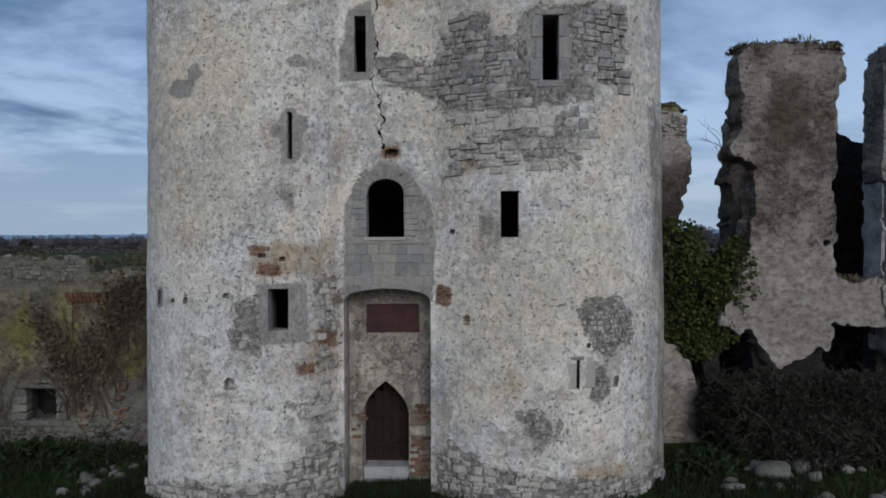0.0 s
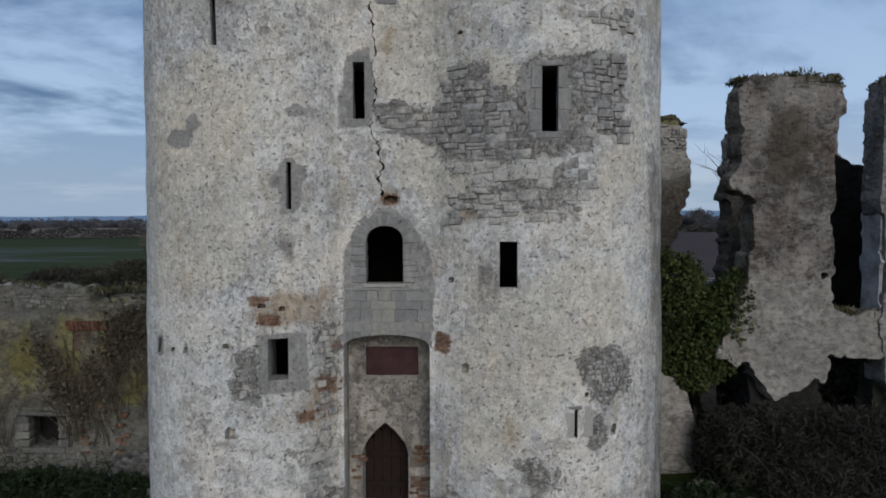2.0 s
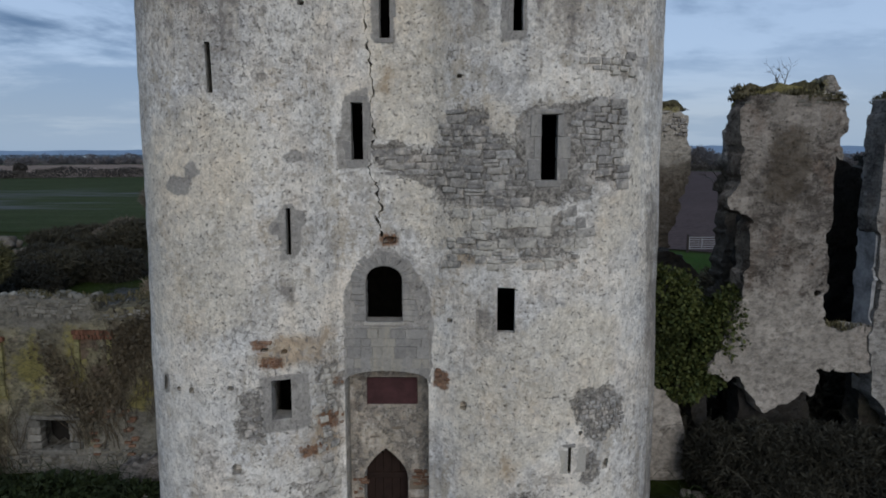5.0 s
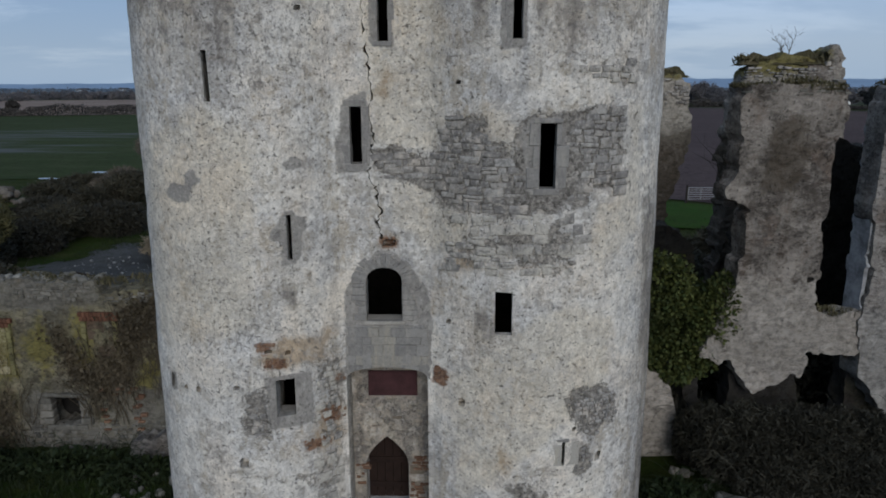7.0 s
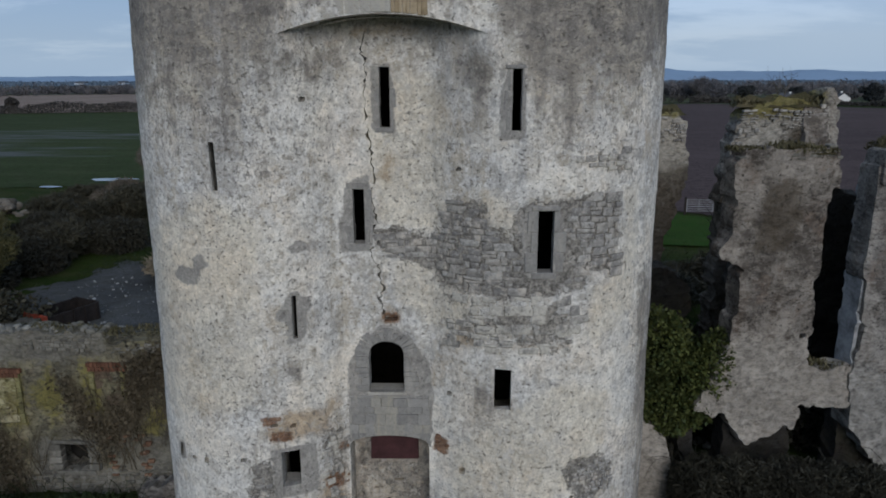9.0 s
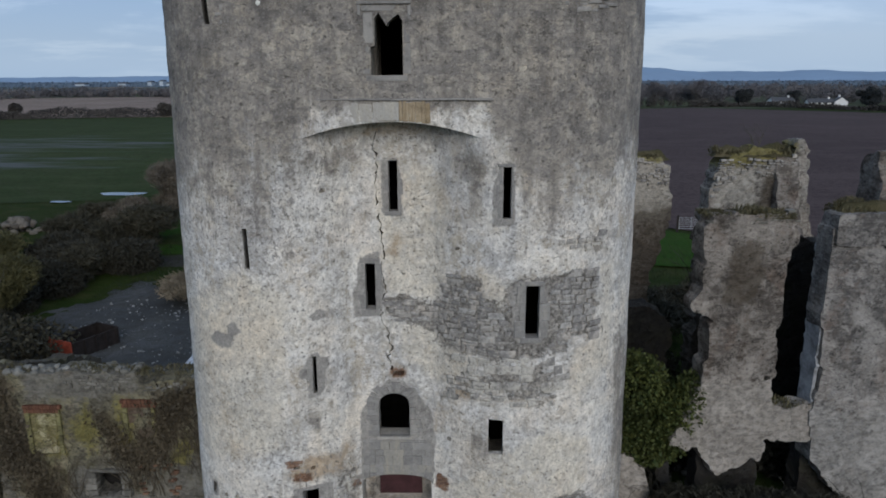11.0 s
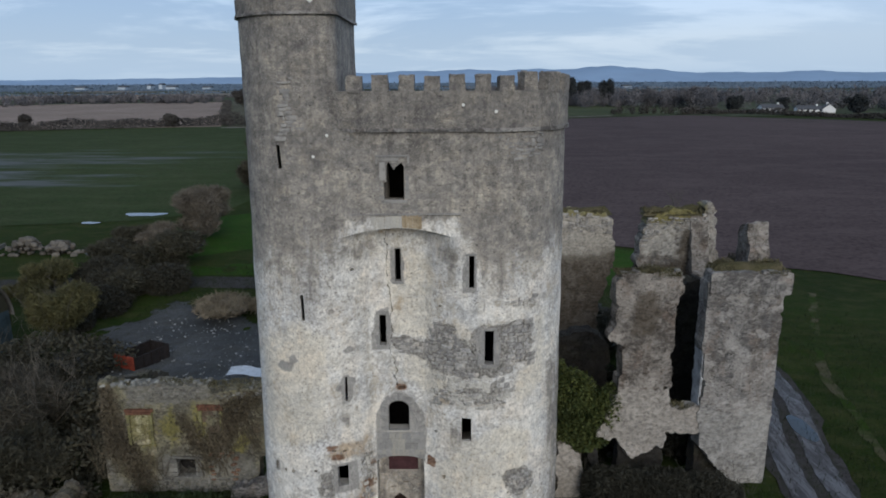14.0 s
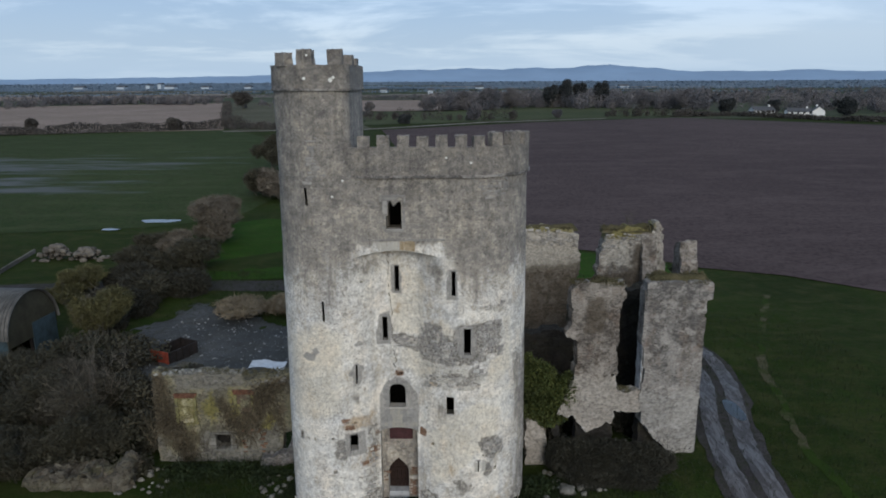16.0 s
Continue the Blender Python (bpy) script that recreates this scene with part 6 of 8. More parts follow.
for side in (0, 1):
    z = -0.1
    while z < 3.1:
        h = rng_a.uniform(0.14, 0.3)
        x0, x1 = (-2.13, -1.93) if side == 0 else (-0.92, -0.50)
        if z > 1.4:
            x0, x1 = (-2.13, -1.93 + 0.25 * (z - 1.4)) if side == 0 else (-0.92 - 0.25 * (z - 1.4), -0.50)
        if z > 1.6 or rng_a.random() < 0.6:
            z += h
            continue
        part("alcove_stone", *block(x0, x1, AL - rng_a.uniform(0.004, 0.016), AL + 0.1, z + 0.008, z + h - 0.008, 0.015, rng_a, 0.025), M_ALCOVE, tower)
        z += h
for k in range(2):
    x0 = -1.80 + rng_a.uniform(0, 0.7)
    z0 = 2.35 + 0.2 * (k % 4)
    part("alcove_stone", *block(x0, min(x0 + rng_a.uniform(0.2, 0.36), -0.75), AL - 0.006 - 0.002 * k, AL + 0.1, z0, z0 + rng_a.uniform(0.09, 0.15), 0.015, rng_a, 0.03), M_ALCOVE, tower)
door = part("door", *merged([prism(pointed_head(-1.90 + 0.19 * k, -1.90 + 0.19 * k + 0.18, 0.3, 1.95 - 0.16 * abs(k - 2), 2.02 - 0.16 * abs(k - 2)), 14.72, 14.77) for k in range(5)]), M_DOOR, tower, "dark brown plank door, part broken")
part("ledge", *block(-1.88, -0.97, 14.68, 14.715, 1.25, 1.38, 0.01, rng_a, 0.01), M_DOOR, door)
part("ledge", *block(-1.88, -0.97, 14.68, 14.715, 0.6, 0.73, 0.01, rng_a, 0.01), M_DOOR, door)
part("threshold", *block(-1.93, -0.91, 14.05, 14.95, -0.4, 0.06, 0.01, rng_a, 0.02), M_SLAB, tower, "pale worn threshold slab")
part("threshold", *block(-1.90, -0.94, 14.30, 14.95, 0.064, 0.33, 0.01, rng_a, 0.02), M_SLAB, tower)

# added lining at the back; its near-black colour makes the windows dark
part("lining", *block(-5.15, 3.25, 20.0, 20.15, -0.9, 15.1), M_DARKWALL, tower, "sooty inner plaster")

# white lichen spots high on the walls
for sx, sz, sr in ((-1.02, 15.86, 0.07), (-0.95, 15.93, 0.05), (-3.75, 14.95, 0.05), (-3.3, 15.6, 0.05), (0.15, 15.9, 0.05), (0.9, 16.5, 0.05), (-4.65, 19.62, 0.06), (-3.62, 19.55, 0.09), (-3.5, 19.65, 0.06), (1.9, 16.3, 0.05), (-4.5, 20.5, 0.05)):
    yy = (LC[1] - LR if sx < -2.9 else float(y_up(sx))) - (LIP if sz > 15.8 and not 15.8 < sz < 16 else 0.03)
    bs = bmesh.new()
    bmesh.ops.create_icosphere(bs, subdivisions=2, radius=1.0)
    for v in bs.verts:
        v.co += 0.25 * noise.noise_vector(v.co * 1.7 + Vector((sx, sz, 0)))
        v.co = Vector((sx + v.co.x * sr, yy + v.co.y * 0.015 - 0.004, sz + v.co.z * sr))
    bs.verts.index_update()
    vf = [v.co.copy() for v in bs.verts], [[v.index for v in f.verts] for f in bs.faces]
    bs.free()
    part("lichen_spot", *vf, M_SPOT, tower)

# brick repairs
def brick_patch(cx, cz, w, h, seed, face=None):
    rng = random.Random(seed)
    z = cz - h / 2
    row = 0
    while z < cz + h / 2:
        x = cx - w / 2 + (0.11 if row % 2 else 0) + rng.uniform(-0.04, 0.04)
        while x < cx + w / 2 - 0.05:
            l = rng.choice((0.21, 0.21, 0.10))
            if rng.random() < 0.86:
                y = wall_y(x + l / 2, z) if face is None else face
                part("brick", *block(x, x + l - 0.012, y + 0.004 + rng.uniform(-0.012, 0.012), y + 0.12, z, z + 0.064, 0.008, rng, 0.012), M_BRICK, tower)
            x += l
        z += 0.074
        row += 1


for cx, cz, w, h in ((-0.20, 3.98, 0.26, 0.30), (-2.47, 3.18, 0.32, 0.34), (-2.76, 2.63, 0.30, 0.16), (-3.45, 4.50, 0.42, 0.14), (-2.32, 3.92, 0.14, 0.14), (-3.64, 4.86, 0.22, 0.10)):
    brick_patch(cx, cz, w, h, int(100 * cz))
brick_patch(-0.72, 0.55, 0.36, 0.75, 5, AL - 0.03)
brick_patch(-0.70, 1.45, 0.3, 0.3, 6, AL - 0.03)
brick_patch(-2.02, 1.2, 0.16, 0.5, 7, AL - 0.03)

# loose rubble that shows where the render has come off: one object a stone
def stone_mesh(k):
    """A roughly squared rubble stone with worn corners."""
    rng = random.Random(300 + k)
    bm = bmesh.new()
    bmesh.ops.create_cube(bm, size=1)
    for v in bm.verts:
        v.co += Vector((rng.uniform(-0.10, 0.10), rng.uniform(-0.02, 0.02), rng.uniform(-0.12, 0.12)))
    bmesh.ops.bevel(bm, geom=bm.edges[:], offset=0.06, segments=2, profile=0.6, affect="EDGES", clamp_overlap=True)
    for v in bm.verts:
        v.co += 0.03 * noise.noise_vector(v.co * 3 + Vector((k * 5.1, 0, 0)))
    bm.verts.index_update()
    out = [v.co.copy() for v in bm.verts], [[v.index for v in f.verts] for f in bm.faces]
    bm.free()
    return make_mesh("stone", *out, M_STONE, False)


STONES = [stone_mesh(k) for k in range(16)]


def lay_stones(poly, seed, w_range, h_range, gap, keep=1.0, proud=0.03, face=wall_y, owner=None, openings=None, kinds=None):
    """Random rubble brought roughly to courses: some stones are split in two, some rise through the bed."""
    rng = random.Random(seed)
    z0, z1 = min(p[1] for p in poly), max(p[1] for p in poly)
    x0, x1 = min(p[0] for p in poly), max(p[0] for p in poly)
    n = 0

    def lay(cx, cz, w, h):
        d = float(poly_distance(np.array([cx]), np.array([cz]), poly)[0]) + noise.noise((cx * 2, cz * 2, seed)) * 0.30
        clear = all(not (min(p[0] for p in o) - 0.22 < cx < max(p[0] for p in o) + 0.22 and min(p[1] for p in o) - 0.14 < cz < max(p[1] for p in o) + 0.14) for o in (openings if openings is not None else [q[0] for q in OPENINGS[:14]]))
        if d < 0.04 or not clear or rng.random() > keep:
            return 0
        y = face(cx, cz)
        slope = math.degrees(math.atan2(face(cx + 0.1, cz) - face(cx - 0.1, cz), 0.2))
        deep = 0.22
        ob = new("stone", rng.choice(kinds or STONES))
        ob.matrix_basis = pose(cx, y + deep / 2 - proud + 0.04 + rng.uniform(-0.010, 0.010), cz, rng.uniform(-1.5, 1.5), rng.uniform(-4, 4), slope + rng.uniform(-1.5, 1.5)) @ Matrix.Diagonal((w - gap, deep, h - gap, 1))
        hang(ob, owner or wall)
        return 1

    z = z0
    while z < z1:
        h = rng.uniform(*h_range)
        x = x0 + rng.uniform(-0.2, 0)
        while x < x1:
            w = rng.uniform(*w_range) * (1.0 if rng.random() > 0.2 else 0.55)
            cx, cz = x + w / 2, z + h / 2 + 0.04 * math.sin(x * 2.3 + seed) + rng.uniform(-0.012, 0.012)
            kind = rng.random()
            if kind < 0.16 and h > 0.12:
                f = rng.uniform(0.35, 0.65)
                n += lay(cx, cz - h / 2 + h * f / 2, w, h * f)
                n += lay(cx, cz + h / 2 - h * (1 - f) / 2, w, h * (1 - f))
            else:
                n += lay(cx, cz, w, h * (1.0 if kind < 0.8 else rng.uniform(0.8, 1.18)))
            x += w
        z += h
    return n


lay_stones(MASONRY, 3, (0.16, 0.44), (0.10, 0.19), 0.012, 0.97, 0.026)
def stones_of(mat):
    out = []
    for q in STONES:
        q2 = q.copy()
        q2.materials.clear()
        q2.materials.append(mat)
        out.append(q2)
    return out


GREY_STONES, SMEARED_STONES = stones_of(M_GREYSTONE), stones_of(M_SMEARED)
lay_stones(SMEARED, 4, (0.18, 0.46), (0.12, 0.22), 0.008, 0.80, 0.050, kinds=SMEARED_STONES)
lay_stones(RUBBLE_EYE, 5, (0.07, 0.17), (0.06, 0.11), 0.012, 0.9)
lay_stones(SLIT_SIDE, 11, (0.07, 0.14), (0.06, 0.10), 0.012, 0.8)
lay_stones(FOOT_R, 6, (0.12, 0.34), (0.09, 0.19), 0.018, 0.88, 0.036, kinds=SMEARED_STONES)
lay_stones(FOOT_L, 7, (0.12, 0.34), (0.09, 0.19), 0.018, 0.85, 0.036, kinds=SMEARED_STONES)
lay_stones(WINDOW_L, 8, (0.12, 0.3), (0.08, 0.16), 0.014, 0.9, 0.03)
lay_stones(WINDOW_R, 12, (0.10, 0.24), (0.08, 0.15), 0.012, 0.62, 0.050, kinds=SMEARED_STONES)
lay_stones(DOOR_SIDE, 13, (0.2, 0.4), (0.14, 0.22), 0.010, 0.6, 0.050, kinds=SMEARED_STONES)
lay_stones(HALF_BARE[3], 14, (0.14, 0.3), (0.08, 0.15), 0.012, 0.7, 0.048, kinds=SMEARED_STONES)
# places high on the walls where the pointing has gone
lay_stones([(1.3, 15.1), (1.5, 15.72), (3.3, 15.74), (3.4, 14.9), (2.4, 14.75)], 9, (0.14, 0.42), (0.07, 0.15), 0.016, 0.85, 0.03, lambda x, z: float(y_up(x)) if x < RC[0] else wall_y(x, z) , kinds=GREY_STONES)
lay_stones([(-4.9, 14.9), (-4.7, 17.2), (-4.1, 17.3), (-3.9, 15.6), (-4.3, 14.6)], 10, (0.14, 0.4), (0.08, 0.16), 0.018, 0.75, 0.03, lambda x, z: LC[1] - LR, kinds=GREY_STONES)

# ---- the ruined hall beside the tower ----
hall = thing("ruined_hall", (10, 19, 0.2), "roofless stone hall ruin with tall broken piers", "ruin")
H_AT, H_YAW = (8.4, 17.2, 0.0), 5.7


def hall_u(x):
    return (x - H_AT[0]) / math.cos(radians(H_YAW))


def hall_poly(pts):
    return [(hall_u(x), z) for x, z in pts]


PIER_A = [(6.95, 9.45), (7.2, 9.85), (9.66, 9.85), (9.77, 9.15), (9.48, 8.49), (9.42, 7.5), (9.44, 6.69), (9.5, 5.66), (9.50, 4.25), (9.6, 4.05), (10.85, 3.95), (10.9, 2.95), (9.45, 2.9), (9.36, 2.25), (9.0, 2.35), (8.7, 2.1), (8.1, 1.95), (7.85, 2.05), (7.5, 2.45), (7.3, 2.85),
          (6.50, 2.95), (7.09, 4.18), (7.22, 4.9), (7.38, 5.6), (7.42, 6.6), (7.38, 6.95), (6.84, 7.05), (6.80, 7.35), (7.05, 7.8)]
PIER_B = [(10.82, 9.77), (14.0, 9.77), (14.09, 8.83), (13.86, 8.79), (13.90, 4.0), (13.85, -0.6), (12.6, -0.6), (12.45, 0.5), (11.7, 1.3), (10.94, 2.27), (10.72, 3.85), (10.89, 4.68), (10.82, 5.4), (10.72, 7.19), (10.70, 9.0)]
UNDER_A = [(6.75, 0.5), (6.75, 2.75), (7.45, 2.75), (7.6, 2.2), (7.5, 0.5)]
UNDER_B = [(9.45, 0.5), (9.42, 2.85), (10.75, 2.9), (10.95, 2.2), (10.9, 0.5)]
pier = part("wall", *placed(rough_wall(hall_poly(PIER_A), [hall_poly([(9.15, 4.82), (9.33, 4.82), (9.33, 5.0), (9.15, 5.0)])], 0.65, 0.10, 0.06, 51), H_AT, H_YAW), M_RUIN, hall, "tall broken pier of rough stone")
pier_b = part("wall", *placed(rough_wall(hall_poly(PIER_B), [hall_poly([(13.25, 8.83), (13.4, 8.83), (13.4, 8.95), (13.25, 8.95)])], 0.75, 0.10, 0.05, 52, 0.06), (H_AT[0], H_AT[1] - 0.06, 0), H_YAW), M_RUIN_GREY, hall, "grey end pier with remains of render")
part("cornice", *placed(rough_wall(hall_poly([(10.75, 8.95), (14.12, 8.85), (14.15, 9.8), (10.75, 9.85)]), [], 0.3, 0.10, 0.03, 53, 0.05), (H_AT[0], H_AT[1] - 0.16, 0), H_YAW), M_RUIN_GREY, hall)
part("plaster", *placed(rough_wall([(0.05, 3.9), (0.70, 3.9), (0.72, 8.9), (0.40, 9.0), (0.22, 8.2), (0.30, 7.0), (0.12, 6.8), (0.05, 5.4)], [], 0.10, 0.08, 0.02, 66, 0.08), (10.84, 17.46, 0), 95.7), M_PLASTER, hall, "cold white plaster left on the reveal")
# end wall behind the grey pier, returns and the far wall
part("wall", *placed(rough_wall([(0, -0.6), (8.2, -0.6), (8.2, 8.5), (7.6, 10.8), (7.0, 8.2), (5.0, 6.0), (2.6, 8.5), (2.3, 11.2), (1.6, 11.3), (1.2, 9.8), (0, 9.6)], [[(3.6, 3.2), (5.0, 3.2), (5.0, 5.6), (3.6, 5.6)]], 0.9, 0.16, 0.08, 54), (13.9, 17.9, 0), 93), M_RUIN, hall, "broken end wall")
far_jagged = part("wall", *placed(rough_wall([(0, -0.6), (4.6, -0.6), (4.5, 7.2), (4.15, 8.1), (4.0, 9.5), (3.85, 11.1), (3.4, 11.35), (3.25, 10.6), (2.2, 10.8), (0.9, 10.7), (0.35, 10.2), (0.0, 8.3)], [], 1.0, 0.13, 0.09, 55, 0.16), (10.0, 25.3, 0), 2), M_BACKWALL, hall, "jagged far wall with grass on top")
far_gable = part("wall", *placed(rough_wall([(0, -0.6), (4.8, -0.6), (4.55, 5.0), (5.15, 6.7), (5.3, 7.9), (5.25, 9.8), (4.6, 10.35), (1.5, 10.3), (0, 10.2)], [], 1.0, 0.13, 0.08, 56, 0.14), (4.1, 27.6, 0), 0), M_BACKWALL, hall, "far gable wall with plaster and rubble top")
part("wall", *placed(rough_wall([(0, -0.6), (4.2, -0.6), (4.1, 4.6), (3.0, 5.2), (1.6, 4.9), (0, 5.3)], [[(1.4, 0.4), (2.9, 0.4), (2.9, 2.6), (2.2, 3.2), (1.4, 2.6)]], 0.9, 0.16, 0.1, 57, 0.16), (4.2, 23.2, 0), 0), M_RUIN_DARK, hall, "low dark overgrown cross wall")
# added spine wall behind the piers; its near-black colour is the gap's shade
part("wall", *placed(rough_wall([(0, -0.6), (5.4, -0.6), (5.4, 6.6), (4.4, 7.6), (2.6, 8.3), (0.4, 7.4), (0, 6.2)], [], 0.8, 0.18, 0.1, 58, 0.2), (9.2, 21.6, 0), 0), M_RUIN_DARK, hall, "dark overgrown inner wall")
# set-back footing; the dark of the undercut is painted as near-black stone
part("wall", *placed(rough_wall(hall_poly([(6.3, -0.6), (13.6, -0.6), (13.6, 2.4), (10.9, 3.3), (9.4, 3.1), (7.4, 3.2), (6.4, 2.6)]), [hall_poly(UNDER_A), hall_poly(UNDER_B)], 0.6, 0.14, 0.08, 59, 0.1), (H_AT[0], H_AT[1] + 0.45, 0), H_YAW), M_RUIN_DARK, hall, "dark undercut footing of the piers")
# broken lump of wall beside the tower
stump = part("wall", *placed(rough_wall([(0, -0.4), (1.15, -0.4), (1.15, 0.9), (0.95, 1.9), (0.5, 2.35), (0, 2.5)], [], 0.9, 0.09, 0.07, 60, 0.08), (4.95, 17.2, 0), 0), M_RUIN, hall, "stump of pale rubble wall")


def tufts(name, spans, n, height, mat, label, seed, category="grass"):
    """Tufts of grass and weeds on spans (x0, x1, y0, y1, z): ONE stuff object."""
    rng = np.random.default_rng(seed)
    pick = rng.integers(0, len(spans), n)
    s = np.array(spans)[pick]
    c = np.stack([s[:, 0] + (s[:, 1] - s[:, 0]) * rng.random(n), s[:, 2] + (s[:, 3] - s[:, 2]) * rng.random(n), s[:, 4] - 0.02], 1)
    mound = vnoise(c, 1.3, seed)
    c[:, 2] += 0.42 * np.maximum(mound - 0.25, 0) * rng.random(n)
    v, f = cards(c, height, rng, 1.0, np.array([0, 0, 1.2]), 0.7)
    v = v.reshape(-1, 4, 3)
    mid = c[:, None, :]
    v = mid + (v - mid) * np.array([1, 1, 1])
    w = 0.22
    v[:, 1] = c + (v[:, 1] - c) * w
    v[:, 3] = c + (v[:, 3] - c) * w
    return tagged(new(name, make_mesh(name, v.reshape(-1, 3), f, mat)), label, category, "", "stuff")


def turf(x0, x1, y0, y1, z, rise, seed):
    """A lumpy cap of turf on a broken wall top."""
    nx_, ny_ = int((x1 - x0) / 0.12) + 1, int((y1 - y0) / 0.12) + 1
    X, Y = np.meshgrid(np.linspace(x0, x1, nx_), np.linspace(y0, y1, ny_), indexing="ij")
    p = np.stack([X.ravel(), Y.ravel(), np.zeros(X.size)], 1)
    d = np.minimum(np.minimum(p[:, 0] - x0, x1 - p[:, 0]), np.minimum(p[:, 1] - y0, y1 - p[:, 1]))
    h = rise * smooth(-0.02, 0.45, d) * (0.35 + 1.2 * fbm(p, 1.1, seed)) + 0.10 * (fbm(p, 5.0, seed + 4) - 0.5)
    v = np.stack([p[:, 0] + 0.1 * (vnoise(p, 3.0, seed + 7) - 0.5), p[:, 1], z - 0.10 + h], 1)
    f = [(i * ny_ + j, (i + 1) * ny_ + j, (i + 1) * ny_ + j + 1, i * ny_ + j + 1) for i in range(nx_ - 1) for j in range(ny_ - 1)]
    return part("turf_cap", v, f, M_TURF, hall, "dry olive turf on the wall top", False)


turf(7.15, 9.62, 17.22, 17.85, 9.84, 0.26, 91)
turf(10.85, 13.95, 17.55, 18.30, 9.78, 0.50, 92)
turf(10.2, 13.3, 25.3, 26.3, 10.65, 0.50, 93)
turf(4.1, 9.3, 27.6, 28.6, 10.25, 0.45, 94)
tufts("wall_top_grass", [(7.0, 9.6, 17.15, 18.1, 9.84), (10.9, 13.9, 17.5, 18.5, 9.76), (10.4, 13.6, 25.4, 26.2, 10.6), (4.4, 8.8, 27.7, 28.4, 10.2), (13.0, 13.9, 19.0, 21.5, 9.4), (11.0, 13.8, 17.9, 18.6, 9.9)], 9000, 0.17, M_TOPGRASS, "dry grass growing on the wall tops", 61)
tufts("wall_top_grass", [(9.6, 10.7, 17.4, 18.2, 3.9)], 400, 0.2, M_TOPGRASS, "grass on a broken sill", 62)

# ---- the low ruin on the other side ----
left_ruin = thing("ruined_outbuilding", (-10.5, 18.9, -0.7), "low mossy ruined outbuilding wall with blocked openings", "ruin")
L_POLY = [(-14.72, -1.2), (-5.9, -1.2), (-5.9, 4.6), (-7.5, 4.6), (-8.45, 4.3), (-9.8, 4.2), (-9.98, 4.55), (-12.3, 4.55), (-13.7, 4.5), (-14.65, 4.65), (-14.75, 2.0)]
L_HOLES = [[(-11.78, 0.16), (-10.66, 0.16), (-10.62, 1.04), (-11.2, 1.2), (-11.80, 1.04)], [(-8.1, -0.9), (-6.9, -0.9), (-6.9, 1.1), (-7.3, 1.4), (-7.9, 1.1)]]
def zone(ob, pale=(), moss=(), brown=()):
    me = ob.data
    co = np.empty(len(me.vertices) * 3)
    me.vertices.foreach_get("co", co)
    co = co.reshape(-1, 3)
    for key, polys in (("pale", pale), ("moss", moss), ("brown", brown)):
        d = np.max([poly_distance(co[:, 0], co[:, 2], p) for p in polys], axis=0) if polys else np.full(len(co), -1.0)
        me.attributes.new(key, "FLOAT", "POINT").data.foreach_set("value", np.clip(0.5 + d / 0.8, 0, 1).astype(np.float32))
    return ob


zone(far_gable, [[(4.0, 7.3), (4.0, 10.6), (9.6, 10.6), (9.6, 7.6)]], [[(4.0, 9.9), (6.5, 10.1), (9.6, 10.1), (9.6, 10.6), (4.0, 10.6)]], [[(4.0, 8.3), (6.0, 7.9), (9.6, 8.2), (9.6, -1), (4.0, -1)]])
# brown tongue at x 12-13 paints the hollow's shade; lower brown is overgrowth
zone(far_jagged, [[(10.3, 8.6), (10.3, 10.2), (12.0, 10.3), (12.0, 8.4)]], [[(10.0, 10.1), (13.4, 10.3), (13.4, 11.4), (10.0, 11.4)]], [[(9.6, 8.0), (12.0, 8.2), (12.2, 10.2), (13.0, 9.8), (13.2, 7.0), (14.8, 6.8), (14.8, -1), (9.6, -1)]])
zone(pier, [[(6.4, 5.2), (9.6, 4.9), (11.2, 4.2), (11.2, 1.5), (6.4, 1.5)]], [], [[(7.7, 7.3), (7.8, 9.0), (8.6, 9.2), (9.0, 8.2), (8.6, 7.2)]])
zone(stump, [[(4.5, -1), (4.5, 3), (6.5, 3), (6.5, -1)]])
zone(pier_b, [[(10.4, 4.4), (12.0, 3.8), (14.4, 4.2), (14.4, -1), (10.4, -1)]])
